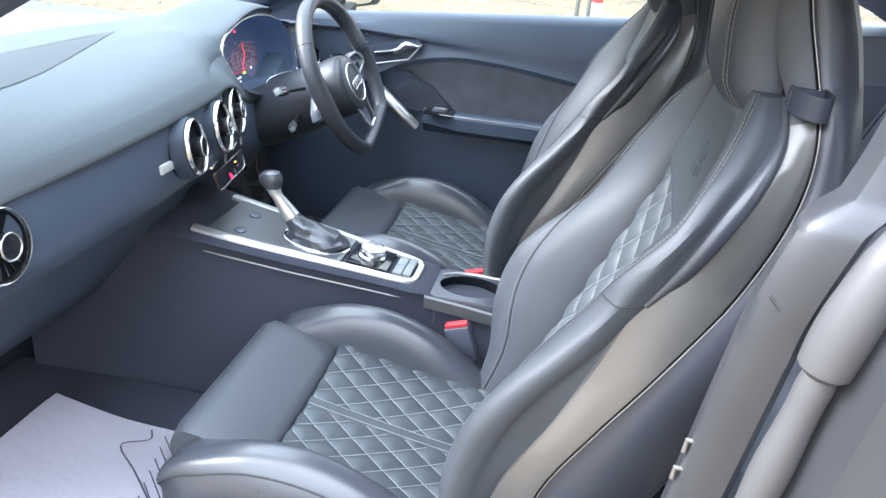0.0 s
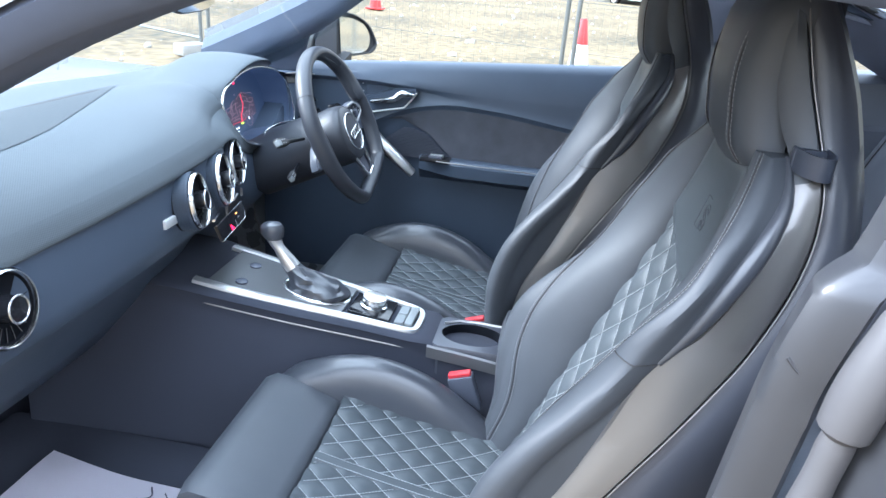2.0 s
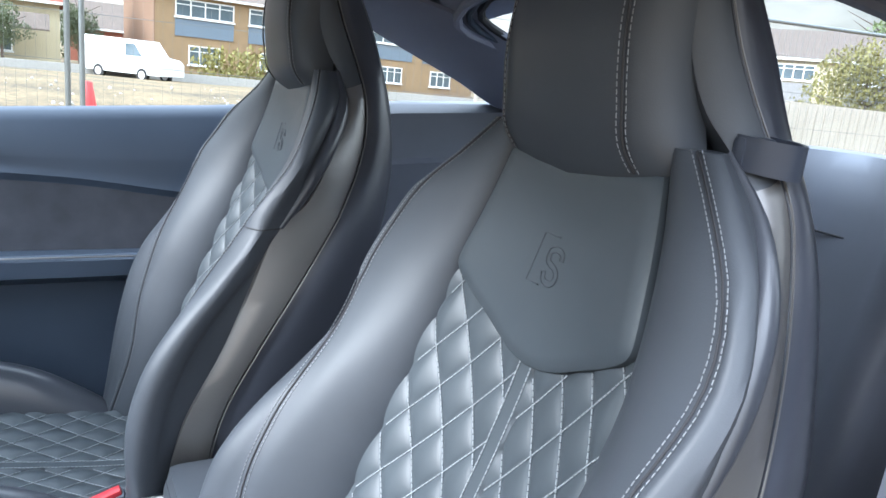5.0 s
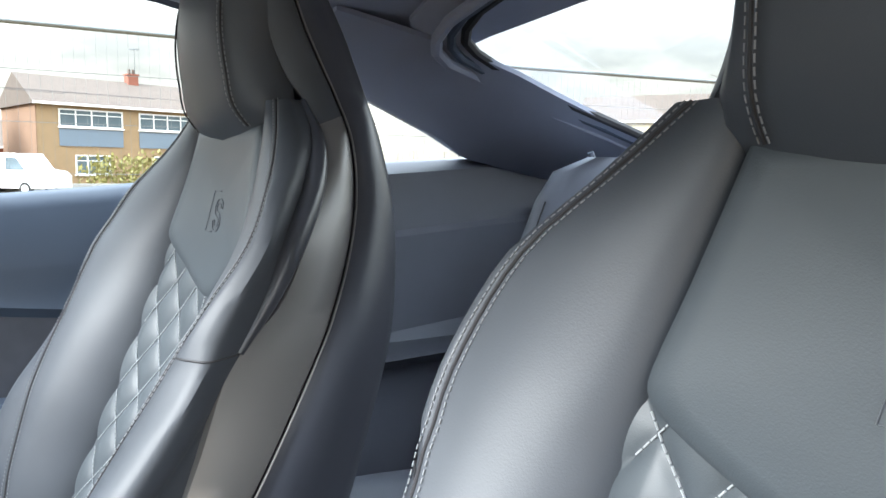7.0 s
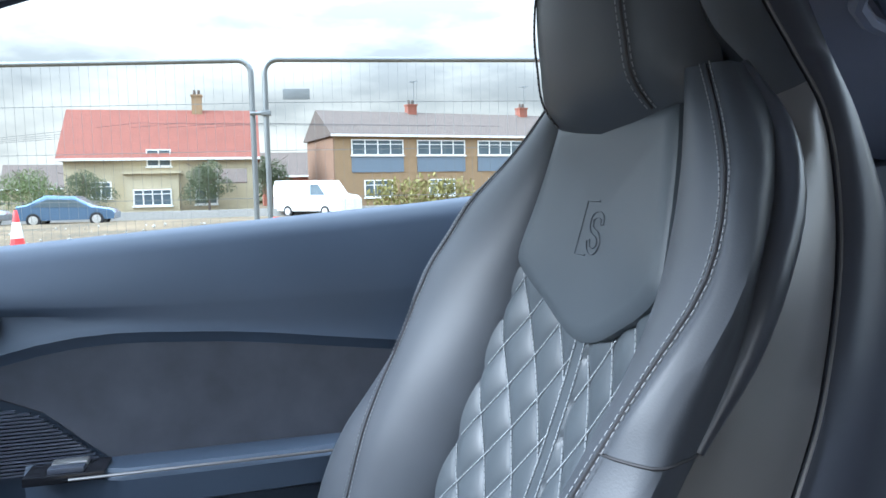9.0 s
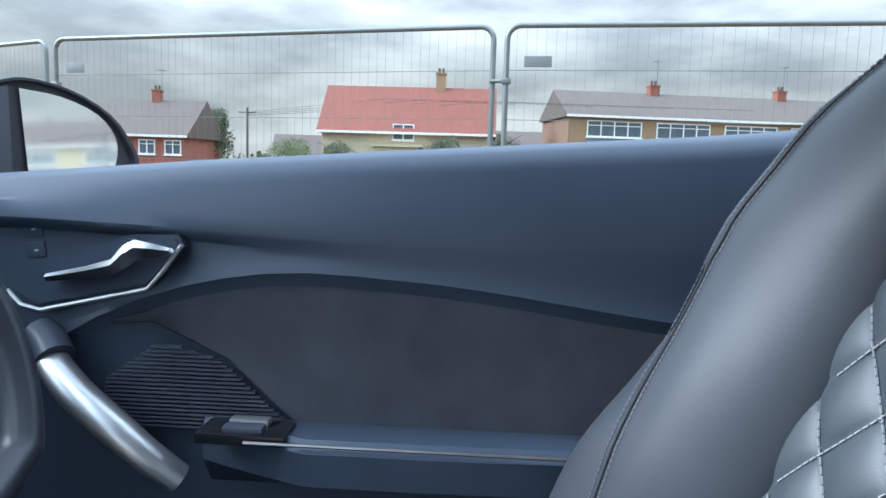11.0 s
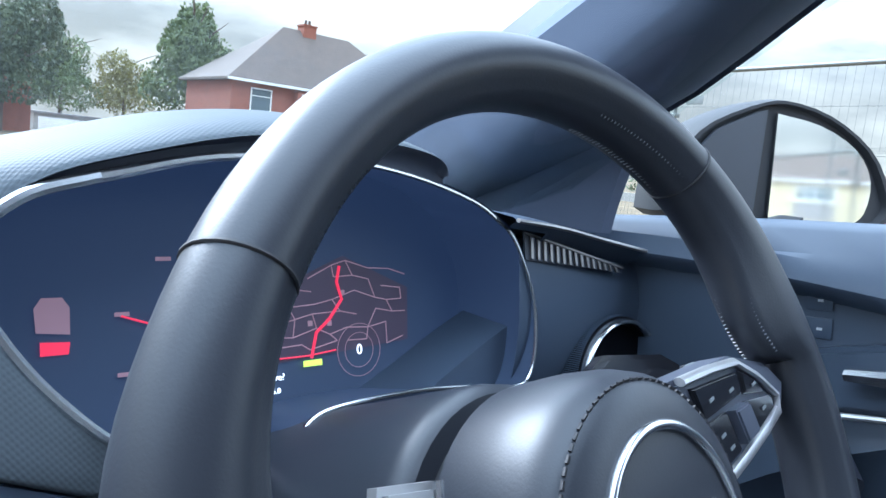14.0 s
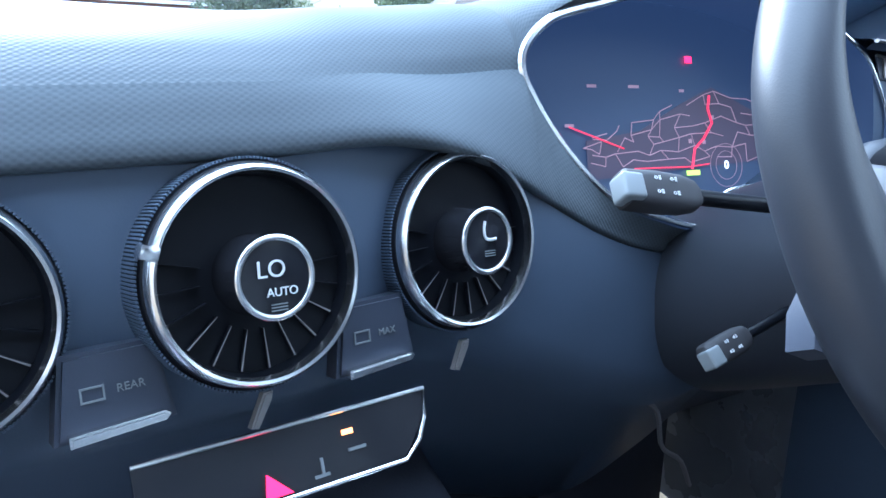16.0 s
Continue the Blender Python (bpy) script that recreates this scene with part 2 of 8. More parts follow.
def thing(name, label, category, group="", kind="", at=(0, 0, 0)):
    ob = new(name)
    ob.location = at
    ob.empty_display_size = 0.05
    return tagged(ob, label, category, group, kind)


def part(name, bm, material, parent=None, label="", smooth=True, sharp=40):
    ob = new(name, finish(bm, name, material, smooth, sharp))
    if parent is not None:
        ob.parent = parent
    return tagged(ob, label)


def single(name, bm, material, label, category, group="", kind="", smooth=True, sharp=40):
    return tagged(new(name, finish(bm, name, material, smooth, sharp)), label, category, group, kind)


def loft(bm, sections, closed=True, caps=True, ring=False):
    """Skin of quads over rows of points, all rows as long as each other."""
    rows = [[bm.verts.new(p) for p in row] for row in sections]
    n = len(rows[0])
    pairs = list(zip(rows, rows[1:])) + ([(rows[-1], rows[0])] if ring else [])
    for a, b in pairs:
        for i in range(n if closed else n - 1):
            j = (i + 1) % n
            bm.faces.new((a[i], a[j], b[j], b[i]))
    if caps and closed and not ring:
        bm.faces.new(rows[0])
        bm.faces.new(rows[-1][::-1])
    return rows


def surface_coords(bm, rows):
    """Lays surface coordinates in metres on a skin that loft() made: along the rows by their middle, along each row by its length."""
    layer = bm.loops.layers.uv.new("UVMap")
    place, along = {}, 0.0
    for i, row in enumerate(rows):
        mid = len(row) // 3
        if i:
            along += (row[mid].co - rows[i - 1][mid].co).length
        run = 0.0
        for j, v in enumerate(row):
            if j:
                run += (v.co - row[j - 1].co).length
            place[v] = (along, run)
    for f in bm.faces:
        for lp in f.loops:
            lp[layer].uv = place.get(lp.vert, (0.0, 0.0))


def spline(points, n):
    """n points along a smooth curve through the given ones."""
    pts = np.array(points, float)
    if len(pts) < 3:
        return [tuple(pts[0] + (pts[-1] - pts[0]) * i / (n - 1)) for i in range(n)]
    ext = np.vstack([2 * pts[0] - pts[1], pts, 2 * pts[-1] - pts[-2]])
    out = []
    for i in range(n):
        u = i / (n - 1) * (len(pts) - 1)
        k = min(int(u), len(pts) - 2)
        f = u - k
        p0, p1, p2, p3 = ext[k : k + 4]
        out.append(tuple(0.5 * (2 * p1 + (p2 - p0) * f + (2 * p0 - 5 * p1 + 4 * p2 - p3) * f * f + (3 * p1 - p0 - 3 * p2 + p3) * f**3)))
    return out


def tube(bm, points, radius, sides=8, closed=False, flat=1.0):
    """A tube along points; radius is a number or one per point. flat squeezes it along its second axis."""
    pts = [Vector(p) for p in points]
    rad = radius if isinstance(radius, (list, tuple)) else [radius] * len(pts)
    rows, up = [], None
    for i, p in enumerate(pts):
        a = pts[i - 1] if (i or closed) else p
        b = pts[(i + 1) % len(pts)] if (closed or i < len(pts) - 1) else p
        d = (b - a).normalized()
        if up is None:
            up = Vector((0, 0, 1)) if abs(d.z) < 0.9 else Vector((0, 1, 0))
        side = d.cross(up).normalized()
        up = side.cross(d).normalized()
        rows.append([p + (side * math.cos(t) + up * flat * math.sin(t)) * rad[i] for t in (2 * math.pi * k / sides for k in range(sides))])
    loft(bm, rows, ring=closed)


def box(bm, x0, x1, y0, y1, z0, z1, bevel=0.0, m=None, seg=2):
    made = bmesh.ops.create_cube(bm, size=1.0, matrix=(m or Matrix()) @ Matrix.Translation(((x0 + x1) / 2, (y0 + y1) / 2, (z0 + z1) / 2)) @ Matrix.Diagonal((x1 - x0, y1 - y0, z1 - z0, 1)))
    if bevel:
        edges = {e for v in made["verts"] for e in v.link_edges}
        bmesh.ops.bevel(bm, geom=list(edges), offset=bevel, segments=seg, affect="EDGES", profile=0.6)


def prism(bm, outline, m, depth, bevel=0.0):
    """A flat outline (x, y) of the plane of m, thickened along its z by depth."""
    lo = [bm.verts.new(m @ Vector((x, y, 0))) for x, y in outline]
    hi = [bm.verts.new(m @ Vector((x, y, depth))) for x, y in outline]
    n = len(outline)
    bm.faces.new(lo[::-1])
    top = bm.faces.new(hi)
    for i in range(n):
        bm.faces.new((lo[i], lo[(i + 1) % n], hi[(i + 1) % n], hi[i]))
    if bevel:
        bmesh.ops.bevel(bm, geom=list(top.edges), offset=bevel, segments=2, affect="EDGES")


def lathe(bm, profile, m, sides=40, close=False):
    """Turns (radius, height) rows round the z axis of m."""
    rows = []
    for r, h in profile:
        rows.append([m @ Vector((r * math.cos(t), r * math.sin(t), h)) for t in (2 * math.pi * k / sides for k in range(sides))])
    loft(bm, rows, caps=not close, ring=close)


def ring(bm, m, radius, thick, sides=48, h=0.0, flat=1.0, minor=10):
    pts = [m @ Vector((radius * math.cos(t), radius * math.sin(t), h)) for t in (2 * math.pi * k / sides for k in range(sides))]
    rows = []
    c = m @ Vector((0, 0, h))
    nz = (m.to_3x3() @ Vector((0, 0, 1))).normalized()
    for p in pts:
        d = (p - c).normalized()
        rows.append([p + (d * math.cos(a) + nz * flat * math.sin(a)) * thick for a in (2 * math.pi * k / minor for k in range(minor))])
    loft(bm, rows, ring=True)


def frame_m(o, x, z):
    """A placing matrix from an origin, an x axis and a z axis."""
    z = Vector(z).normalized()
    x = Vector(x)
    x = (x - z * x.dot(z)).normalized()
    y = z.cross(x)
    return Matrix((((x.x, y.x, z.x, o[0])), ((x.y, y.y, z.y, o[1])), ((x.z, y.z, z.z, o[2])), (0, 0, 0, 1)))


def lettering(text, size, m, material, parent, name="lettering", depth=0.0003):
    """Words as flat raised letters in the built-in font."""
    cu = bpy.data.curves.new(name, "FONT")
    cu.body, cu.size, cu.extrude, cu.align_x, cu.align_y = text, size, depth, "CENTER", "CENTER"
    tmp = bpy.data.objects.new(name, cu)
    scene.collection.objects.link(tmp)
    me = bpy.data.meshes.new_from_object(tmp.evaluated_get(bpy.context.evaluated_depsgraph_get()))
    bpy.data.objects.remove(tmp)
    me.transform(m)
    me.materials.clear()
    me.materials.append(material)
    ob = new(name, me)
    ob.parent = parent
    return ob


def lerp(pairs, v):
    return float(np.interp(v, [p[0] for p in pairs], [p[1] for p in pairs]))


def smooth_lerp(pairs, v):
    xs = np.array([p[0] for p in pairs], float)
    ys = np.array([p[1] for p in pairs], float)
    v = min(max(v, xs[0]), xs[-1])
    k = min(int(np.searchsorted(xs, v, "right")) - 1, len(xs) - 2)
    k = max(k, 0)
    h = xs[k + 1] - xs[k]
    f = (v - xs[k]) / h
    sl = np.gradient(ys, xs)
    f2, f3 = f * f, f * f * f
    return float((2 * f3 - 3 * f2 + 1) * ys[k] + (f3 - 2 * f2 + f) * h * sl[k] + (-2 * f3 + 3 * f2) * ys[k + 1] + (f3 - f2) * h * sl[k + 1])


# ---- the front seats ----
QUILT_Y = [(0.40, -0.03), (0.50, -0.075), (0.60, -0.118), (0.69, -0.158), (0.80, -0.203), (0.88, -0.230), (0.97, -0.250), (1.06, -0.267), (1.28, -0.285)]
# curves of the flank, each as (half width, y, z)
SEAM = [(0.206, 0.020, 0.41), (0.212, -0.010, 0.50), (0.216, -0.048, 0.62), (0.214, -0.092, 0.74), (0.216, -0.114, 0.81), (0.225, -0.139, 0.868), (0.234, -0.163, 0.915), (0.232, -0.194, 0.959), (0.210, -0.220, 1.009), (0.168, -0.245, 1.053), (0.130, -0.262, 1.092)]
CREST = [(0.228, 0.020, 0.41), (0.244, -0.004, 0.50), (0.255, -0.031, 0.60), (0.258, -0.060, 0.69), (0.248, -0.114, 0.805), (0.243, -0.147, 0.868), (0.243, -0.150, 0.905), (0.240, -0.168, 0.940), (0.236, -0.189, 0.970), (0.228, -0.213, 1.000), (0.204, -0.234, 1.025), (0.174, -0.249, 1.055), (0.134, -0.264, 1.092)]
ROLL = [(0.244, -0.020, 0.41), (0.262, -0.030, 0.52), (0.266, -0.060, 0.62), (0.266, -0.098, 0.72), (0.256, -0.150, 0.815), (0.248, -0.180, 0.868), (0.240, -0.212, 0.920), (0.230, -0.232, 0.957), (0.206, -0.262, 1.006), (0.172, -0.284, 1.050), (0.138, -0.284, 1.092)]
BAND_FRONT = [(0.236, -0.030, 0.50), (0.252, -0.052, 0.60), (0.258, -0.100, 0.70), (0.254, -0.137, 0.79), (0.246, -0.169, 0.866), (0.233, -0.215, 0.905), (0.220, -0.247, 0.956), (0.199, -0.272, 0.999), (0.174, -0.285, 1.045), (0.147, -0.287, 1.085), (0.122, -0.275, 1.119), (0.110, -0.264, 1.16), (0.104, -0.258, 1.22), (0.086, -0.258, 1.275)]
BAND_BACK = [(0.236, -0.085, 0.48), (0.255, -0.105, 0.60), (0.262, -0.152, 0.70), (0.258, -0.200, 0.78), (0.243, -0.245, 0.849), (0.229, -0.272, 0.891), (0.205, -0.303, 0.952), (0.186, -0.319, 1.005), (0.172, -0.321, 1.054), (0.150, -0.316, 1.095), (0.134, -0.307, 1.13), (0.121, -0.295, 1.17), (0.109, -0.281, 1.225), (0.090, -0.270, 1.284)]
RIM = [(0.215, -0.150, 0.36), (0.236, -0.235, 0.60), (0.238, -0.275, 0.70), (0.232, -0.306, 0.78), (0.220, -0.333, 0.845), (0.210, -0.346, 0.885), (0.191, -0.360, 0.945), (0.176, -0.363, 1.000), (0.154, -0.362, 1.055), (0.138, -0.356, 1.095), (0.126, -0.349, 1.13), (0.117, -0.337, 1.17), (0.103, -0.312, 1.23), (0.082, -0.284, 1.292)]
PANEL = [(0.103, 1.068), (0.113, 1.03), (0.124, 0.985), (0.132, 0.952), (0.132, 0.938), (0.122, 0.927), (0.100, 0.914), (0.073, 0.901), (0.044, 0.887), (0.019, 0.879), (0.0, 0.877)]
HALF = [(0.40, 0.160), (0.60, 0.157), (0.82, 0.148), (0.88, 0.145), (0.92, 0.140), (0.945, 0.135), (0.985, 0.126), (1.03, 0.115), (1.066, 0.105), (1.09, 0.100)]
OX = -0.007
DISH = [(0.40, 0.022), (0.60, 0.028), (0.82, 0.030), (0.86, 0.028), (0.91, 0.022), (0.945, 0.019), (1.0, 0.013), (1.066, 0.009), (1.09, 0.008)]


def quilt_y(z):
    return smooth_lerp(QUILT_Y, z)


# forward swell of the bolsters by height; the driver's, next to the door, is flatter
SWELL_DOOR = [(0.41, 0.005), (0.60, 0.022), (0.68, 0.026), (0.74, 0.024), (0.78, 0.016), (0.82, 0.010), (0.88, 0.008), (0.94, 0.013), (0.98, 0.013), (1.03, 0.003), (1.10, 0.0)]
SWELL = [(0.41, 0.010), (0.50, 0.022), (0.55, 0.038), (0.60, 0.051), (0.65, 0.056), (0.70, 0.054), (0.75, 0.043), (0.80, 0.026), (0.85, 0.014), (0.90, 0.006), (1.0, 0.0), (1.10, 0.0)]
SWELL_INNER = SWELL[:6] + [(0.75, 0.038), (0.80, 0.014), (0.84, -0.002), (0.88, -0.010), (0.92, -0.010), (0.96, -0.003), (1.0, 0.0), (1.10, 0.0)]


def at_z(curve, z):
    """Half width and y of a flank curve at a height."""
    return smooth_lerp([(q[2], q[0]) for q in curve], z), smooth_lerp([(q[2], q[1]) for q in curve], z)


def diamond(u, v, du=0.050, dv=0.068):
    a, b = u / du + v / dv, u / du - v / dv
    return (math.sin(math.pi * a) ** 2 * math.sin(math.pi * b) ** 2 + 0.0004) ** 0.21


def stitch_run(bm, pts, gap=0.0058, length=0.0046, r=0.00072):
    """Single stitches along a curve."""
    pts = [Vector(p) for p in pts]
    acc, nxt = 0.0, 0.0
    for a, b in zip(pts, pts[1:]):
        d = (b - a).length
        if d < 1e-6:
            continue
        t = (b - a) / d
        while nxt <= acc + d:
            p = a + t * (nxt - acc)
            s = t.orthogonal().normalized() * r
            w = t.cross(s).normalized() * r
            rows = [[p + q + s, p + q + w, p + q - s, p + q - w] for q in (Vector(), t * length)]
            loft(bm, rows)
            nxt += gap
        acc += d


def quilt_half(z):
    return smooth_lerp(HALF, z)


def dish(u, z):
    """How far the concave middle comes forward towards its edges."""
    return smooth_lerp(DISH, z) * (u / quilt_half(z)) ** 2


def panel_half(z):
    return lerp([(q[1], q[0]) for q in PANEL[::-1]], z)


def build_seat(x0, dy, dz, outer, label):
    """A sports seat. outer: -1 or 1, the side of the door, which carries the belt guide."""
    seat = thing("car_seat", label, "car seat", "front seats", at=(x0, dy, dz))

    # back shell and headrest back
    bm = bmesh.new()
    rows = []
    for w, yb, z in spline(RIM, 40):
        yf = quilt_y(z) - 0.040
        rows.append([(-w + 0.02, yf, z), (-w, yb + 0.012, z), (-w * 0.97, yb - 0.002, z), (-w * 0.80, yb - 0.012, z), (-w * 0.45, yb - 0.018, z), (w * 0.45, yb - 0.018, z), (w * 0.80, yb - 0.012, z), (w * 0.97, yb - 0.002, z), (w, yb + 0.012, z), (w - 0.02, yf, z)])
    loft(bm, rows)
    part("back_shell", bm, SHELL, seat, "dark plastic back shell")

    def slim(s, z):
        """The bolster next to the console is a little slimmer on the passenger's seat."""
        return 0.019 * min(1.0, max(0.0, (0.93 - z) / 0.09)) if s > 0 > outer else 0.0

    # bolsters of the backrest
    for s in (-1, 1):
        bm = bmesh.new()
        rows = []
        crest_line, seam_line, seam_line2, roll_line = [], [], [], []
        for i in range(48):
            z = 0.41 + (1.090 - 0.41) * i / 47
            q = quilt_y(z)
            (sx, sy), (cx, cy), (rx, ry), (bx, by) = at_z(SEAM, z), at_z(CREST, z), at_z(ROLL, z), at_z(BAND_FRONT, max(z, 0.5))
            swell = smooth_lerp(SWELL if s < 0 else SWELL_DOOR if outer > 0 else SWELL_INNER, z)
            sy, cy, ry = sy + 0.80 * swell, cy + swell, ry + 0.62 * swell
            sx, cx, rx, bx = sx - 0.4 * slim(s, z), cx - slim(s, z), rx - slim(s, z), bx - slim(s, z)
            xi = min(quilt_half(z) + s * OX, sx - 0.012)
            yi = q + smooth_lerp(DISH, z)
            pts = [(xi - 0.002, yi - 0.03), (xi, yi - 0.003), (xi + (sx - xi) * 0.22, yi + (sy - yi) * 0.32 + 0.005), (xi + (sx - xi) * 0.62, yi + (sy - yi) * 0.74 + 0.005), (sx, sy)]
            up = min(1.0, max(0.0, (z - 0.78) / 0.13))
            cx, cy = max(cx, sx + 0.010 + 0.002 * up), cy + (min(max(cy, sy - 0.004), sy + 0.001) - cy) * up
            pts += [((sx + cx) / 2 - 0.002 * (1 - up), (sy + cy) / 2 + 0.003 - 0.0015 * up), (cx, cy)]
            out = 0.006 + 0.008 * min(1.0, max(0.0, (1.06 - z) / 0.1))
            pts += [((cx * 0.6 + rx * 0.4) + out * 0.9, cy * 0.6 + ry * 0.4 + 0.004), (rx + 0.006, ry + 0.012), (rx, ry), (rx - 0.008, ry - 0.010), (bx - 0.004, min(by - 0.006, ry - 0.014))]
            row = spline([(a2 * s, b2, z) for a2, b2 in pts], 30)
            rows.append(row)
            k = min(range(3, 24), key=lambda j: (abs(row[j][0]) - sx) ** 2 + (row[j][1] - sy) ** 2)
            shift = smooth_lerp([(0.41, -3.6), (0.55, -3.2), (0.65, -1.2), (0.72, 0.0), (0.80, 1.2), (0.86, 0.6), (0.89, 0.0), (1.1, 0.0)], z)
            if z > 0.89:
                aim, best = Vector((sx * s, sy, z)), []
                for a, b in ((k - 1, k), (k, k + 1)):
                    a, b = Vector(row[a]), Vector(row[b])
                    f = min(1.0, max(0.0, (aim - a).dot(b - a) / max((b - a).length_squared, 1e-9)))
                    best.append(a.lerp(b, f))
                p = min(best, key=lambda q: (q - aim).length)
            else:
                pos = 10.5 + shift + (k - 10.5) * min(1.0, max(0.0, (z - 0.80) / 0.09))
                k = int(pos)
                p = Vector(row[k]).lerp(Vector(row[k + 1]), pos - k)
            t = (Vector(row[k + 1]) - Vector(row[k - 1])).normalized()
            n = Vector((-t.y, t.x, 0)) * (1 if s > 0 else -1)
            if n.y < 0:
                n = -n
            seam_line.append(p + n * 0.0007)
            crest_line.append(p - t * 0.0048 + n * 0.0013)
            seam_line2.append(p + t * 0.0048 + n * 0.0013)
            roll_line.append(Vector(((rx + 0.002) * s, ry + 0.002, z)))
            if abs(z - 0.873) < 0.0074:
                notch = [Vector(r) + Vector((0.0006 * s, 0.0006, 0)) for r in row[k:28]]
        loft(bm, rows)
        bolster = part("back_bolster", bm, LEATHER, seat, "smooth black leather side bolster")
        bm = bmesh.new()
        tube(bm, seam_line, 0.0011, 6)
        tube(bm, notch, 0.0009, 6)
        part("seam", bm, RUBBER, bolster, "dark seam groove")
        bm = bmesh.new()
        run = [p for p in roll_line if p.z > 0.87]
        tube(bm, [p + Vector((-0.004 * s, -0.004, 0)) for p in run], [0.0035 + 0.0090 * math.sin(math.pi * min(1.0, max(0.0, (p.z - 0.872) / 0.216))) ** 1.2 for p in run], 14)
        part("piping", bm, LEATHER_D, bolster, "glossy rolled leather edge")
        bm = bmesh.new()
        stitch_run(bm, crest_line, 0.0050, 0.0034, 0.00048)
        stitch_run(bm, seam_line2, 0.0050, 0.0034, 0.00048)
        tagged(part("stitching", bm, THREAD_D, bolster, "rows of pale grey stitches"), kind="stuff")

    # quilted middle of the backrest
    def on_back(u, z, lift=0.0):
        edge = max(0.0, (abs(u) - quilt_half(z) + 0.02) / 0.02)
        strip = abs(u) < 0.0095
        h = 0.0072 * (0.9 if strip else diamond(u, z))
        return (u + OX, quilt_y(z) - 0.0068 + h + dish(u, z) - 0.004 * edge + lift, z)

    bm = bmesh.new()
    nu, nz = 130, 200
    rows = [[on_back(quilt_half(0.40 + 0.55 * j / nz) * (2 * i / nu - 1), 0.40 + 0.55 * j / nz) for i in range(nu + 1)] for j in range(nz + 1)]
    grid = loft(bm, rows, closed=False, caps=False)
    back = [[bm.verts.new((v.co.x, v.co.y - 0.075, v.co.z)) for v in (row[0], row[-1])] for row in (grid[0], grid[-1])]
    bm.faces.new((back[0][0], back[0][1], back[1][1], back[1][0]))
    quilt = part("quilted_back", bm, QUILT, seat, "grey-black leather quilted in diamonds")
    bm = bmesh.new()
    for sgn in (-1, 1):
        for k in range(-12, 40):
            line = []
            for j in range(200):
                z = 0.405 + 0.54 * j / 199
                u = sgn * 0.050 * (k - z / 0.068)
                if abs(u) < quilt_half(z) - 0.006 and abs(u) > 0.011 and not (z > 0.872 and abs(u) < panel_half(z) + 0.004):
                    line.append(on_back(u, z, 0.0016))
                elif len(line) > 1:
                    stitch_run(bm, line)
                    line = []
            if len(line) > 1:
                stitch_run(bm, line)
    for u in (-0.0085, 0.0085):
        stitch_run(bm, [on_back(u, 0.405 + 0.475 * j / 60, 0.0012) for j in range(61)])
    tagged(part("stitching", bm, THREAD, quilt, "diamond rows of pale grey stitches"), kind="stuff")

    # plain upper panel with the embossed mark
    bm = bmesh.new()
    rows = []
    outline = [(a, z) for a, z in PANEL]
    for f, lift in ((1.0, -0.06), (1.0, -0.004), (0.985, 0.003), (0.95, 0.0062), (0.85, 0.0080), (0.6, 0.0085), (0.25, 0.0085), (0.02, 0.0085)):
        row = []
        loop = spline([(a, 0, z) for a, z in outline], 24)
        loop = [(a, z) for a, _, z in loop] + [(-a, z) for a, _, z in loop[::-1][1:]]
        for a, z in loop:
            zz = 0.985 + (z - 0.985) * f
            row.append((a * f + OX, quilt_y(zz) + lift + dish(a * f, zz), zz))
        rows.append(row)
    loft(bm, rows)
    panel = part("upper_panel", bm, QUILT, seat, "plain grey-black leather shoulder panel")
    bm = bmesh.new()

    def on_panel(u, z):
        return (u + OX, quilt_y(z) + 0.0090 + dish(u, z), z)

    cz = 0.973
    for line in (((-0.003, cz + 0.024), (0.019, cz + 0.024), (0.027, cz - 0.022), (0.009, cz - 0.022)),):
        tube(bm, [on_panel(u, z) for u, z in line], [0.0008, 0.0005, 0.0005, 0.0008], 6)
    mid = spline([(u, 0, z) for u, z in ((-0.013, cz + 0.005), (-0.012, cz + 0.010), (-0.007, cz + 0.0125), (0.000, cz + 0.0125), (0.005, cz + 0.009), (0.005, cz + 0.002), (0.000, cz - 0.0015), (-0.006, cz - 0.0035), (-0.0105, cz - 0.008), (-0.010, cz - 0.014), (-0.005, cz - 0.0175), (0.002, cz - 0.0175), (0.006, cz - 0.014), (0.007, cz - 0.009))], 44)
    both = []
    for sgn in (-1, 1):
        side_line = []
        for i, p in enumerate(mid):
            a, b = mid[max(0, i - 1)], mid[min(len(mid) - 1, i + 1)]
            d = Vector((b[0] - a[0], b[2] - a[2])).normalized()
            side_line.append((p[0] - d.y * 0.0026 * sgn, p[2] + d.x * 0.0026 * sgn))
        both += side_line[::sgn]
    tube(bm, [on_panel(u, z) for u, z in both], 0.0007, 6, closed=True)
    part("embossed_mark", bm, LEATHER, panel, "pressed emblem outline")

    # headrest pad
    bm = bmesh.new()
    rows = []
    for i in range(15):
        f = i / 14
        z = 1.062 + 0.215 * f
        w = smooth_lerp([(0, 0.112), (0.08, 0.118), (0.2, 0.112), (0.4, 0.106), (0.7, 0.106), (0.9, 0.100), (1, 0.080)], f)
        y = smooth_lerp([(0, -0.258), (0.1, -0.238), (0.3, -0.226), (0.65, -0.224), (0.88, -0.240), (1, -0.268)], f)
        yb = -0.275
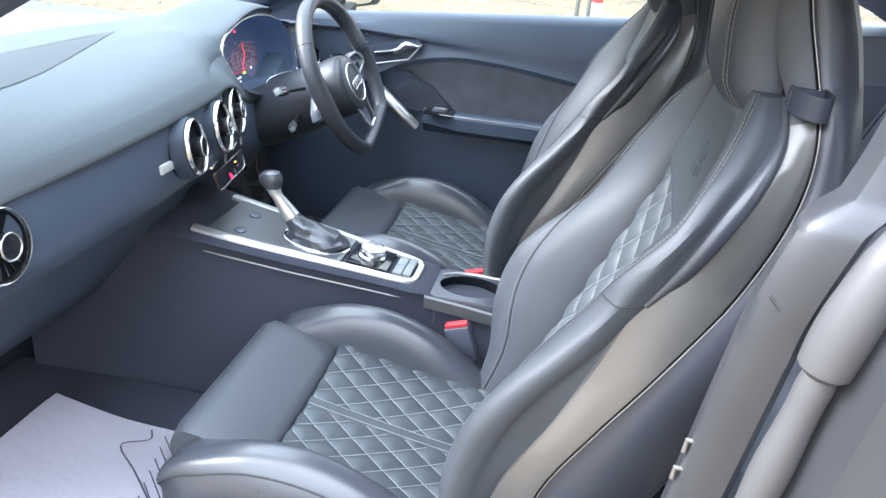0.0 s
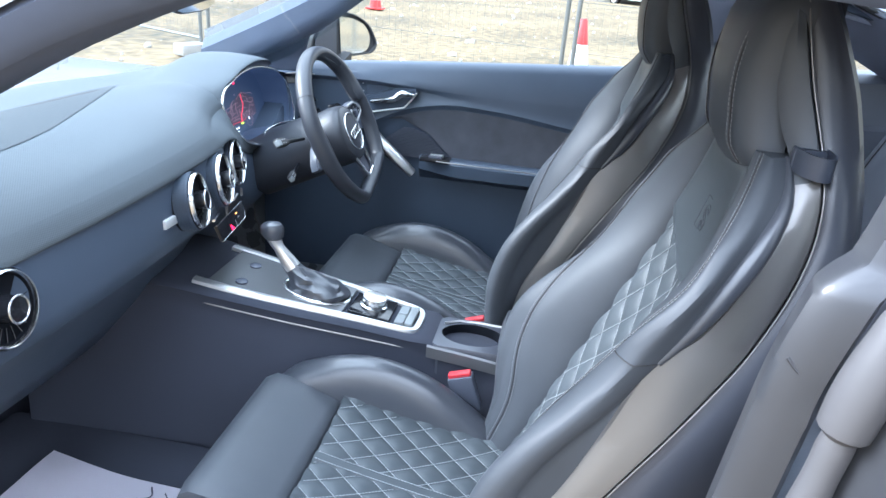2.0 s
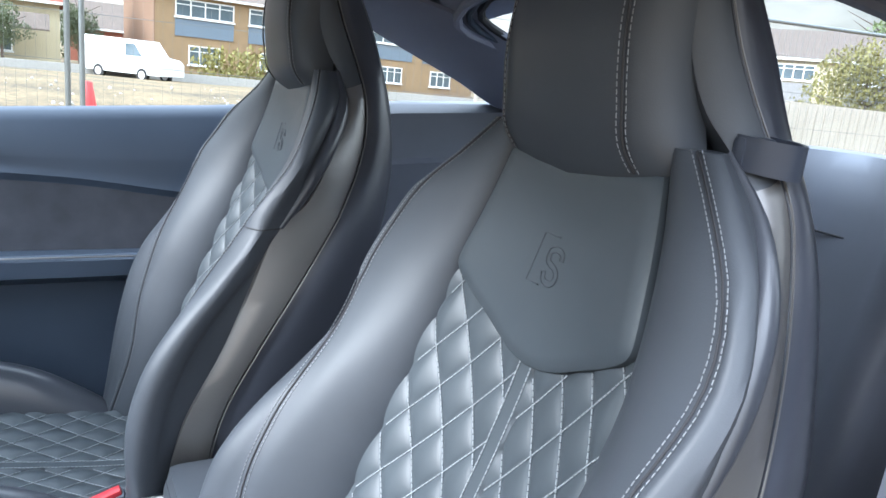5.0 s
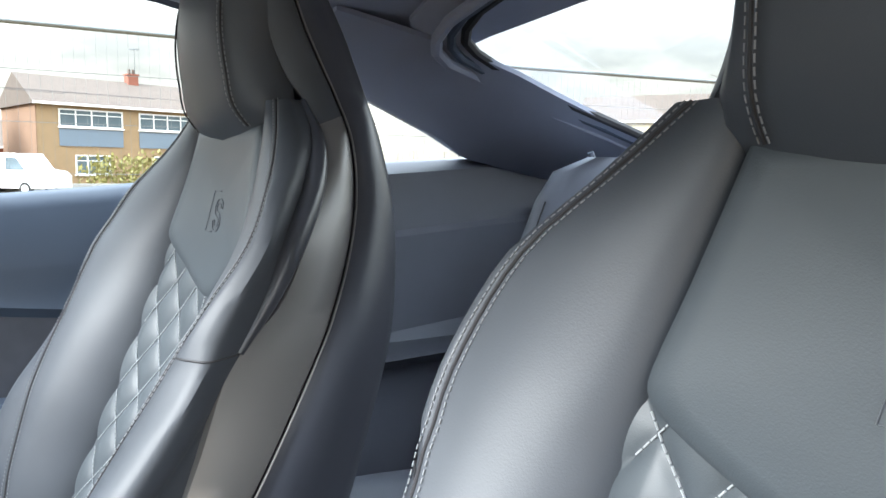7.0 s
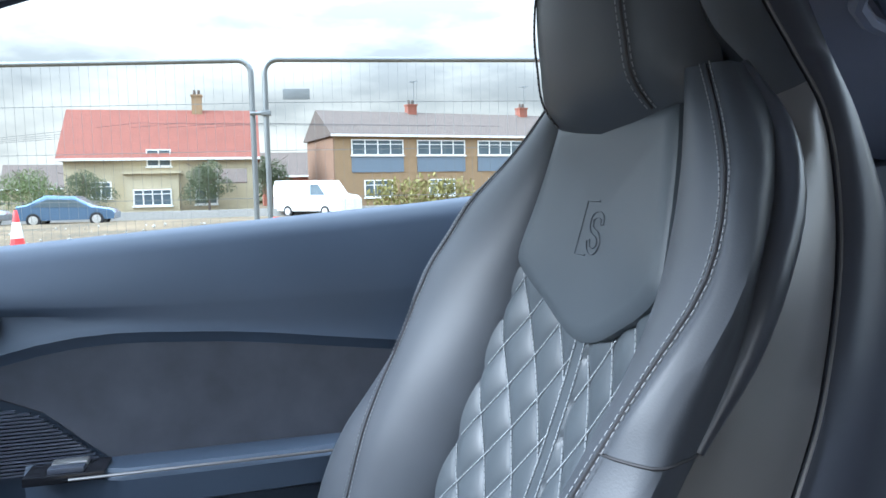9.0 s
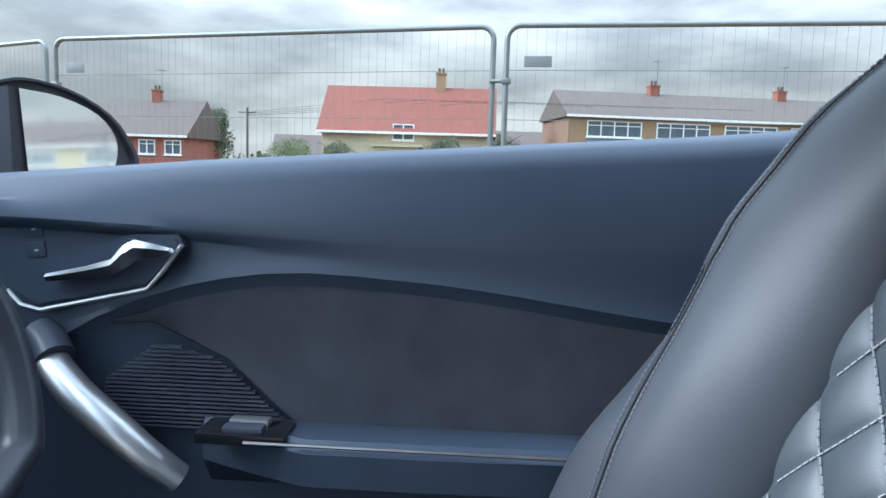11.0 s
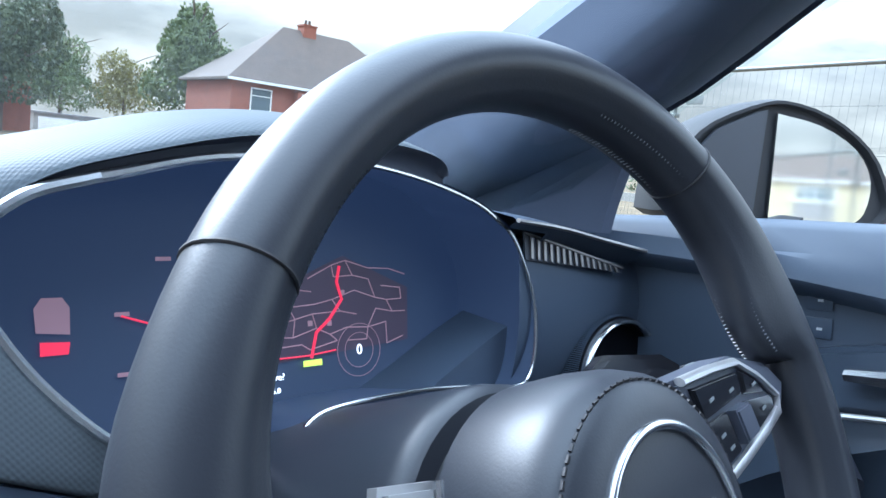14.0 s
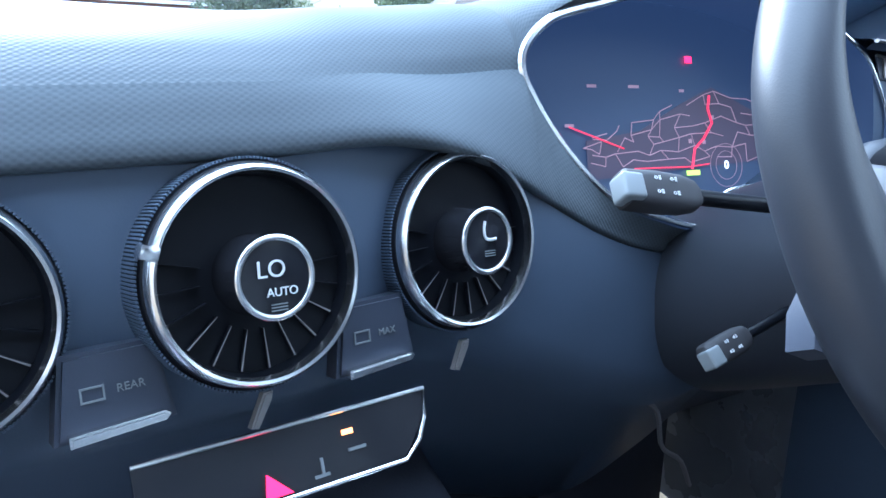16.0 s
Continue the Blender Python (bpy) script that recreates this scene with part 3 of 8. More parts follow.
        prof = [(-1.0, yb - 0.012), (-1.0, yb + (y - yb) * 0.2), (-0.97, yb + (y - yb) * 0.48), (-0.88, yb + (y - yb) * 0.75), (-0.72, yb + (y - yb) * 0.92), (-0.45, y), (0, y + 0.003), (0.45, y), (0.72, yb + (y - yb) * 0.92), (0.88, yb + (y - yb) * 0.75), (0.97, yb + (y - yb) * 0.48), (1.0, yb + (y - yb) * 0.2), (1.0, yb - 0.012)]
        rows.append([(a * w, b, z - 0.012 * (1 - a * a) * (1 - f)) for a, b in prof])
    loft(bm, rows)
    head = part("headrest", bm, LEATHER, seat, "black leather integrated headrest")
    bm = bmesh.new()
    seams = []
    for s in (-1, 1):
        line = [Vector((s * lerp([(1.065, 0.084), (1.15, 0.080), (1.27, 0.070)], z), smooth_lerp([(1.062, -0.2575), (1.083, -0.2390), (1.126, -0.2280), (1.20, -0.2275), (1.25, -0.2420)], z), z - 0.004)) for z in [1.070 + 0.185 * j / 30 for j in range(31)]]
        seams.append(line)
        for off in (-0.0035, 0.0035):
            stitch_run(bm, [p + Vector((s * off, -off * 0.45 + 0.0004, 0)) for p in line], 0.0058, 0.0040, 0.0005)
    tagged(part("stitching", bm, THREAD_D, head, "fine rows of grey stitches"), kind="stuff")
    for line in seams:
        bm = bmesh.new()
        tube(bm, line, 0.0011, 6)
        part("seam", bm, RUBBER, head, "dark seam groove")

    # satin trim bands and flank shells on both sides
    for s in (-1, 1):
        fr, ba, ri = ([(x - slim(s, z), y, z) for x, y, z in spline(line, 56)] for line in (BAND_FRONT, BAND_BACK, RIM))
        bm = bmesh.new()
        rows = []
        for f, g in zip(fr, ba):
            f, g = Vector(f), Vector(g)
            m = f.lerp(g, 0.5) + Vector((0.004, 0.0, 0))
            rows.append([(s * (f.x - 0.03), f.y - 0.012, f.z), (s * (f.x - 0.004), f.y - 0.001, f.z), (s * f.x, f.y - 0.004, f.z), (s * m.x, m.y, m.z), (s * g.x, g.y + 0.003, g.z), (s * (g.x - 0.004), g.y, g.z), (s * (g.x - 0.03), g.y, g.z)])
        cut = next(i for i, r in enumerate(rows) if r[3][2] > 1.062)
        loft(bm, rows[:cut + 1])
        trim = part("side_trim", bm, BAND, seat, "satin grey side trim")
        bm = bmesh.new()
        loft(bm, rows[cut:])
        part("headrest_side", bm, LEATHER, seat, "smooth leather flank of the headrest")
        bm = bmesh.new()
        tube(bm, [(s * (v[0] + 0.0003), v[1] - 0.001, v[2]) for v in ba], 0.0010, 6)
        part("trim_bead", bm, BAND, trim, "polished edge bead")
        bm = bmesh.new()
        rows = []
        for g, r in zip(ba, ri):
            g, r = Vector(g), Vector(r)
            d = r - g
            bulge = 0.010 if g.z < 1.1 else 0.005
            rows.append([(s * (g.x - 0.04), g.y - 0.004, g.z), (s * (g.x - 0.005), g.y - 0.004, g.z)] + [(s * (g.x - 0.003 + d.x * k + bulge * math.sin(math.pi * k) ** 0.8), g.y - 0.004 + d.y * k, g.z + d.z * k) for k in (0.12, 0.3, 0.5, 0.7, 0.88)] + [(s * r.x, r.y - 0.002, r.z), (s * (r.x - 0.012), r.y - 0.010, r.z), (s * (r.x - 0.04), r.y + 0.004, r.z)])
        loft(bm, rows)
        part("side_shell", bm, SHELL, seat, "dark plastic flank shell")

    # belt guide on the door side
    bm = bmesh.new()
    gx = outer * 0.142
    rows = []
    for f in range(25):
        a = math.pi * f / 24
        reach, wide = 0.035 * math.sin(a) ** 0.75, math.cos(a)
        drop = 0.004 * math.sin(a)
        out = [(gx + outer * (reach - d), -0.305 - (0.018 - d * 0.9) * wide - 0.010 * math.sin(a)) for d in (0.0, 0.0030)]
        rows.append([(*out[0], 1.080 - drop), (*out[0], 1.105 - drop), (*out[1], 1.105 - drop), (*out[1], 1.080 - drop)])
    loft(bm, rows)
    box(bm, gx - 0.008, gx + 0.004, -0.322, -0.286, 1.062, 1.104, 0.005)
    part("belt_guide", bm, CONSOLE, seat, "black plastic seat-belt guide loop")

    # cushion
    bm = bmesh.new()
    box(bm, -0.225, 0.225, -0.10, 0.40, 0.24, 0.40, 0.02)
    part("cushion_base", bm, SHELL, seat, "dark plastic seat base")

    def cush_z(y):
        return smooth_lerp([(-0.10, 0.395), (0.0, 0.402), (0.15, 0.424), (0.295, 0.452), (0.40, 0.478)], y)

    def on_cush(u, y, lift=0.0):
        strip = abs(u) < 0.010
        h = 0.0072 * (0.9 if strip else diamond(u, y))
        return (u, y, cush_z(y) - 0.0008 + h + 0.014 * (u / 0.165) ** 2 + lift)

    bm = bmesh.new()
    nu, ny = 124, 134
    rows = [[on_cush(-0.17 + 0.34 * i / nu, -0.07 + 0.368 * j / ny) for i in range(nu + 1)] for j in range(ny + 1)]
    grid = loft(bm, rows, closed=False, caps=False)
    low = [[bm.verts.new((v.co.x, v.co.y, v.co.z - 0.05)) for v in (row[0], row[-1])] for row in (grid[0], grid[-1])]
    bm.faces.new((low[0][0], low[1][0], low[1][1], low[0][1]))
    cq = part("quilted_cushion", bm, QUILT, seat, "grey-black leather quilted in diamonds")
    bm = bmesh.new()
    for sgn in (-1, 1):
        for k in range(-16, 20):
            line = []
            for j in range(140):
                y = -0.065 + 0.358 * j / 139
                u = sgn * 0.050 * (k - y / 0.068)
                if 0.012 < abs(u) < 0.160:
                    line.append(on_cush(u, y, 0.0016))
                elif len(line) > 1:
                    stitch_run(bm, line)
                    line = []
            if len(line) > 1:
                stitch_run(bm, line)
    for u in (-0.009, 0.009):
        stitch_run(bm, [on_cush(u, -0.065 + 0.358 * j / 60, 0.0007) for j in range(61)])
    tagged(part("stitching", bm, THREAD, cq, "diamond rows of pale grey stitches"), kind="stuff")

    bm = bmesh.new()
    rows = []
    for i in range(19):
        x = -0.172 + 0.344 * i / 18
        e = 1 - min(1.0, (0.172 - abs(x)) / 0.02)
        dzz = -0.008 * e * e
        prof = [(0.300, 0.40), (0.301, 0.448), (0.306, 0.459), (0.32, 0.466), (0.37, 0.482), (0.41, 0.495), (0.436, 0.498), (0.452, 0.489), (0.460, 0.468), (0.458, 0.435), (0.44, 0.405), (0.40, 0.39)]
        rows.append([(x, y, z + (dzz if z > 0.43 else 0)) for y, z in prof])
    loft(bm, rows)
    part("thigh_support", bm, LEATHER, seat, "plain black leather thigh support")
    for s in (-1, 1):
        bm = bmesh.new()
        rows = []
        top = []
        for i in range(28):
            f = i / 27
            y = -0.09 + 0.535 * f
            c = smooth_lerp([(-0.09, 0.395), (-0.02, 0.402), (0.05, 0.45), (0.12, 0.496), (0.20, 0.526), (0.30, 0.529), (0.37, 0.508), (0.42, 0.484), (0.445, 0.46)], y)
            b = min(c - 0.02, cush_z(min(y, 0.40)) - 0.01)
            wo = smooth_lerp([(-0.09, 0.235), (0.1, 0.252), (0.3, 0.255), (0.42, 0.238), (0.445, 0.225)], y)
            prof = [(0.158, b - 0.03), (0.160, b), (0.172, b + (c - b) * 0.62), (0.190, c - 0.006), (0.212, c), (0.236, c - 0.010), (wo, c - 0.04), (wo + 0.002, c - 0.08), (wo - 0.012, 0.33)]
            row = spline([(a * s, y, z) for a, z in prof], 20)
            rows.append(row)
            top.append(row[13])
        loft(bm, rows)
        cb = part("cushion_bolster", bm, LEATHER_D, seat, "smooth black leather cushion bolster")
        bm = bmesh.new()
        tube(bm, [(x + 0.001 * s, y, z + 0.001) for x, y, z in top], 0.0013, 6)
        part("seam", bm, RUBBER, cb, "dark seam groove")
    bm = bmesh.new()
    for s in (-1, 1):
        box(bm, s * 0.19 - 0.02, s * 0.19 + 0.02, -0.16, 0.42, 0.16, 0.20, 0.004)
    box(bm, -0.19, 0.19, -0.1, -0.06, 0.18, 0.25, 0.004)
    box(bm, -0.19, 0.19, 0.3, 0.34, 0.18, 0.25, 0.004)
    part("seat_rail", bm, DARK, seat, "black metal seat rails")
    return seat


passenger_seat = build_seat(-0.377, -0.005, 0.0, -1, "black leather sports seat with diamond quilting, beside the open door")
driver_seat = build_seat(0.322, 0.047, 0.027, 1, "black leather sports seat with diamond quilting, behind the steering wheel")


# ---- car body and cabin ----
SILL = [(-1.3, 1.10), (-0.80, 1.072), (-0.55, 1.055), (-0.15, 1.014), (0.17, 0.990), (0.38, 0.974), (0.62, 0.952), (0.85, 0.925)]
ROOF_Z = [(-1.60, 0.90), (-1.20, 1.045), (-0.90, 1.135), (-0.60, 1.245), (-0.30, 1.285), (0.0, 1.290), (0.25, 1.262), (0.45, 1.195), (0.65, 1.085), (0.85, 0.985), (1.0, 0.915)]
RAIL_X = [(-1.60, 0.52), (-0.90, 0.585), (-0.3, 0.60), (0.0, 0.605), (0.25, 0.612), (0.65, 0.655), (1.0, 0.70)]


def rail(y, side):
    lift = lerp([(-0.44, 0.0), (-0.20, 0.030), (0.20, 0.035), (0.45, 0.032), (0.525, 0.022), (0.60, 0.009), (0.66, 0.0)], y) if side > 0 else 0.0
    return Vector((side * smooth_lerp(RAIL_X, y), y, smooth_lerp(ROOF_Z, y) + lift))


def beam(bm, ys, side, profile, deep=0.0):
    """A beam along the roof rail; profile rows of (outwards, upwards) offsets."""
    rows = []
    for y in ys:
        p = rail(y, side)
        grow = deep * max(0.0, min(1.0, (y - 0.2) / 0.25))
        row = [(p.x + side * (a - (0.02 * grow if a < 0 else 0)), p.y, p.z + b * (1 + (1.4 * grow if b > 0 else 0.3 * grow))) for a, b in profile]
        rows.append(spline(row + row[:1], 4 * len(row) + 1)[:-1] if deep else row)
    loft(bm, rows)


YS = [1.0 - 2.6 * i / 60 for i in range(61)]
YS_SKIN = [y for y in YS if y > -0.62]
for side in (-1, 1):
    rail_thing = thing("roof_rail", "dark cloth-lined roof rail and windscreen pillar with painted outer skin", "roof rail", kind="structure")
    bm = bmesh.new()
    beam(bm, [y for y in YS if y > 0.22], side, [(-0.065, 0.02), (-0.055, -0.012), (-0.02, -0.030), (0.012, -0.026), (0.022, -0.005), (0.018, 0.028), (-0.03, 0.034)], 1.0)
    part("windscreen_pillar", bm, PILLAR, rail_thing, "dark cloth-lined windscreen pillar")
    if side > 0:
        bm = bmesh.new()
        rows = []
        for f in np.linspace(0, 1, 9):
            y0, z = 0.722 - 0.040 * f ** 1.3, 0.925 + 0.150 * f
            rows.append([(0.690, y0 + 0.004, z), (0.684, y0, z), (0.676, y0 + 0.005, z), (0.668, y0 + 0.03, z), (0.650, 0.86 - 0.10 * f, z), (0.640, 1.0 - 0.22 * f, z), (0.700, 1.0 - 0.22 * f, z)])
        loft(bm, rows)
        part("pillar_foot", bm, PILLAR, rail_thing, "dark flared foot of the windscreen pillar")
    bm = bmesh.new()
    beam(bm, [y for y in YS if y < 0.27], side, [(-0.065, 0.02), (-0.055, -0.012), (-0.02, -0.030), (0.012, -0.026), (0.022, -0.005), (0.018, 0.028), (-0.03, 0.034)], 1.0)
    part("pillar_trim", bm, HEADLINER, rail_thing)
    bm = bmesh.new()
    k = 1.0 if side < 0 else 0.5
    beam(bm, YS, side, [(0.020, -0.028 + 0.012 * (1 - k)), (0.010 + 0.024 * k, -0.034), (0.010 + 0.040 * k, -0.024), (0.010 + 0.050 * k, 0.006), (0.010 + 0.036 * k, 0.022), (0.022, 0.010)])
    part("door_seal", bm, PILLAR, rail_thing, "wide dark door seal and trim")
    bm = bmesh.new()
    beam(bm, YS_SKIN, side, [(0.026, 0.024), (0.022 + 0.026 * k, 0.020), (0.014 + 0.050 * k, 0.014), (0.012 + 0.048 * k, 0.036), (0.020, 0.042)])
    part("jamb_strip", bm, PAINT, rail_thing, "bare grey-painted jamb strip")
    bm = bmesh.new()
    beam(bm, YS_SKIN, side, [(0.020, 0.040), (0.014 + 0.040 * k, 0.036), (0.012 + 0.048 * k, 0.044), (0.010 + 0.030 * k, 0.056), (0.010, 0.058)])
    part("gutter_strip", bm, RUBBER, rail_thing, "black roof gutter strip")
    bm = bmesh.new()
    beam(bm, YS_SKIN, side, [(0.012, 0.050), (0.010 + 0.036 * k, 0.052), (0.010 + 0.034 * k, 0.066), (0.0, 0.085), (-0.06, 0.10), (-0.06, 0.06)])
    part("roof_edge", bm, PAINT, rail_thing, "grey metallic painted roof edge")

# roof skin with its lining, from the windscreen header to the rear window
bm = bmesh.new()
rows_o = []
for i in range(16):
    y = 0.30 - (0.30 + 0.66) * i / 15
    z = smooth_lerp(ROOF_Z, y)
    w = smooth_lerp(RAIL_X, y) - 0.05
    rows_o.append([(w * a, y, z + 0.035 + 0.055 * (1 - a * a)) for a in (-1, -0.75, -0.4, 0, 0.4, 0.75, 1)] + [(w * a, y, z + 0.012 + 0.045 * (1 - a * a)) for a in (1, 0.75, 0.4, 0, -0.4, -0.75, -1)])
loft(bm, rows_o)
single("ceiling", bm, HEADLINER, "dark cloth roof lining of the car", "ceiling", kind="structure")
bm = bmesh.new()
rows_o = []
for i in range(16):
    y = 0.33 - (0.33 + 0.70) * i / 15
    z = smooth_lerp(ROOF_Z, y)
    w = smooth_lerp(RAIL_X, y) - 0.03
    rows_o.append([(w * a, y, z + 0.075 + 0.055 * (1 - a * a)) for a in (-1, -0.75, -0.4, 0, 0.4, 0.75, 1)] + [(w * a, y, z + 0.055 + 0.055 * (1 - a * a)) for a in (1, 0.75, 0.4, 0, -0.4, -0.75, -1)])
loft(bm, rows_o)
single("roof", bm, PAINT, "grey metallic painted car roof", "roof", kind="structure")


def pane(name, pts, label, thick=0.004):
    """A curved glass pane between two edge curves."""
    bm = bmesh.new()
    rows = []
    a, b = pts
    for p, q in zip(a, b):
        p, q = Vector(p), Vector(q)
        n = Vector((0, 0, thick))
        rows.append([p, q, q + n, p + n])
    loft(bm, rows)
    ob = single(name, bm, GLASS, label, "window", kind="structure")
    ob.visible_shadow = False
    return ob


pane("window_1", ([(x, 1.30 - 0.45 * (x / 0.68) ** 2, 0.90) for x in np.linspace(-0.68, 0.68, 13)], [(x * 0.86, 0.33 - 0.06 * (x / 0.68) ** 2, 1.355 - 0.07 * (x / 0.68) ** 2) for x in np.linspace(-0.68, 0.68, 13)]), "raked clear windscreen glass")
pane("window_3", ([(x, -0.62, 1.335 - 0.07 * (x / 0.5) ** 2) for x in np.linspace(-0.56, 0.56, 9)], [(x, -1.56, 1.02 - 0.05 * (x / 0.5) ** 2) for x in np.linspace(-0.56, 0.56, 9)]), "sloping rear hatch glass")
for side in (-1, 1):
    ys = np.linspace(-0.40, 0.80, 14) if side > 0 else np.linspace(-0.42, -0.35, 2)
    if side > 0:
        pane("window_2", ([(0.755, y, lerp(SILL, y) - 0.03) for y in ys], [(rail(y, 1).x + 0.03, y, max(rail(y, 1).z - 0.02, lerp(SILL, y) - 0.02)) for y in ys]), "raised clear door window glass")
    ys = np.linspace(-0.80, -0.46, 8)
    pane("window_4" if side > 0 else "window_5", ([(side * 0.72, y, lerp(SILL, y) - 0.01) for y in ys], [(side * (rail(y, 1).x + 0.03), y, lerp([(-0.80, 1.08), (-0.50, 1.20), (-0.46, 1.22)], y)) for y in ys]), "small fixed rear quarter glass")

# rear pillars, quarter panels and hatch surround
for side in (-1, 1):
    pillar = thing("rear_pillar", "dark trimmed rear roof pillar sloping down to the hatch", "car pillar", kind="structure")
    bm = bmesh.new()
    rows = []
    for y, zl in ((-0.44, 1.235), (-0.50, 1.205), (-0.62, 1.158), (-0.72, 1.118), (-0.80, 1.078), (-0.95, 1.05), (-1.15, 1.02), (-1.45, 0.98)):
        p = rail(y, side)
        xo = p.x + side * 0.03
        xi = side * smooth_lerp([(-1.45, 0.36), (-1.0, 0.405), (-0.62, 0.425), (-0.44, 0.50)], y)
        zt = smooth_lerp([(-1.45, 0.985), (-1.04, 1.112), (-0.80, 1.178), (-0.63, 1.232), (-0.44, 1.285)], y)
        rows.append([(side * 0.67, y, zl), (xo, y, p.z - 0.02), (xo - side * 0.05, y, min(p.z + 0.03, zt + 0.02)), (xi, y, zt + 0.008), (xi, y, zt), (xi + side * 0.05, y, zt - 0.025), (side * 0.62, y, zl - 0.01)])
    loft(bm, rows)
    part("pillar_cover", bm, HEADLINER, pillar)
    def hatch_edge(off, drop):
        line = [Vector((side * (smooth_lerp([(-1.45, 0.36), (-1.0, 0.405), (-0.62, 0.425)], y) + off), y, smooth_lerp([(-1.45, 0.985), (-1.04, 1.112), (-0.80, 1.178), (-0.63, 1.232)], y) - drop)) for y in np.linspace(-1.4, -0.68, 20)]
        return line + [Vector((side * (x + off * 0.6), y + off, z - drop)) for x, y, z in ((0.421, -0.645, 1.230), (0.405, -0.612, 1.243), (0.376, -0.592, 1.256), (0.33, -0.580, 1.272), (0.24, -0.574, 1.292), (0.10, -0.570, 1.310), (0.0, -0.570, 1.314))]

    for k in range(3):
        bm = bmesh.new()
        tube(bm, hatch_edge(0.002 + 0.019 * k, 0.009 * k - 0.004), (0.0085, 0.0075, 0.0095)[k], 8)
        part("hatch_seal", bm, (RUBBER, DASH_LOW, HEADLINER)[k], pillar, "rubber hatch seal lip")
    bm = bmesh.new()
    loft(bm, [[p, q, q + Vector((0, 0, 0.006)), p + Vector((0, 0, 0.006))] for p, q in zip(hatch_edge(0.0, -0.002)[17:], [Vector((side * x, y, z)) for x, y, z in ((0.43, -0.74, 1.20), (0.45, -0.70, 1.218), (0.46, -0.66, 1.232), (0.46, -0.60, 1.25), (0.46, -0.55, 1.262), (0.44, -0.53, 1.272), (0.38, -0.52, 1.288), (0.25, -0.52, 1.305), (0.1, -0.52, 1.318), (0.0, -0.52, 1.322))])])
    part("corner_cover", bm, HEADLINER, pillar, "rounded corner cover of the hatch opening")
    quarter = thing("quarter_panel", "dark plastic rear side panel under the quarter glass", "car panel", kind="structure")
    bm = bmesh.new()
    rows = []
    for y in np.linspace(-0.44, -1.30, 14):
        s = lerp(SILL, y)
        rows.append([(side * 0.74, y, s + 0.002), (side * 0.66, y, s), (side * 0.63, y, s - 0.018), (side * 0.615, y, s - 0.12), (side * 0.60, y, s - 0.13), (side * 0.595, y, s - 0.30), (side * 0.56, y, s - 0.33), (side * 0.56, y, 0.42), (side * 0.74, y, 0.42)])
    loft(bm, rows)
    part("upper_panel", bm, REAR_LEATHER, quarter)
    bm = bmesh.new()
    rows = []
    for y in np.linspace(-0.48, -0.72, 6):
        rows.append([(side * 0.60, y, 0.745), (side * 0.53, y, 0.742), (side * 0.515, y, 0.73), (side * 0.53, y, 0.712), (side * 0.60, y, 0.705)])
    loft(bm, rows)
    part("arm_ledge", bm, SHELL, quarter, "small dark arm ledge")
    bm = bmesh.new()
    box(bm, side * 0.69 - 0.035, side * 0.69 + 0.035, -0.44, -0.335, 0.35, 1.27, 0.015)
    if side > 0:
        single("pillar_right", bm, HEADLINER, "dark trimmed door pillar", "car pillar", kind="structure")
    else:
        bm.free()

# bulkheads that close the boot, floor and engine side
bm = bmesh.new()
box(bm, -0.74, 0.74, -1.62, 1.30, 0.14, 0.19)
box(bm, -0.11, 0.11, -0.9, 1.0, 0.19, 0.34, 0.03)
single("floor", bm, CARPET, "dark carpeted car floor with centre tunnel", "floor", kind="structure")
bm = bmesh.new()
box(bm, -0.74, 0.74, 1.10, 1.14, 0.19, 0.86)
single("wall_front", bm, CARPET, "dark carpeted front bulkhead of the footwells", "bulkhead", kind="structure")
bm = bmesh.new()
box(bm, -0.74, 0.74, -1.66, -1.60, 0.19, 0.98)
single("wall_rear", bm, PAINT, "grey painted tail panel", "tail panel", kind="structure")
bm = bmesh.new()
rows = []
for y in np.linspace(1.18, 2.35, 12):
    z = 0.86 - 0.16 * ((y - 1.18) / 1.17) ** 2
    rows.append([(x, y - 0.25 * (x / 0.8) ** 2, z - 0.04 * (x / 0.8) ** 2) for x in np.linspace(-0.8, 0.8, 9)] + [(x, y - 0.25 * (x / 0.8) ** 2, z - 0.04 * (x / 0.8) ** 2 - 0.02) for x in np.linspace(0.8, -0.8, 9)])
loft(bm, rows)
single("bonnet", bm, PAINT, "grey metallic painted car bonnet", "bonnet", kind="structure")
for side in (-1, 1):
    bm = bmesh.new()
    rows = []
    for y in np.linspace(2.3, -1.6, 20):
        rows.append([(side * 0.80, y, 0.30), (side * 0.90, y, 0.45), (side * 0.91, y, 0.62), (side * 0.86, y, 0.80), (side * 0.78, y, min(lerp(SILL, y), 0.9) - 0.03), (side * 0.75, y, 0.55), (side * 0.76, y, 0.20)])
    if side > 0:
        loft(bm, rows)
        single("body_side_right", bm, PAINT, "grey metallic painted body side of the car", "car body", kind="structure")
    else:
        loft(bm, [r for r in rows if r[0][1] > 0.98])
        bm2 = bmesh.new()
        loft(bm2, [r for r in rows if r[0][1] < -0.40])
        single("wing_left", bm, PAINT, "grey metallic painted front wing", "car body", kind="structure")
        single("body_side_left", bm2, PAINT, "grey metallic painted rear body side", "car body", kind="structure")
bm = bmesh.new()
box(bm, -0.86, -0.68, -0.45, 1.0, 0.20, 0.335, 0.02)
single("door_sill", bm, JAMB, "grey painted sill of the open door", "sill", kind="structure")

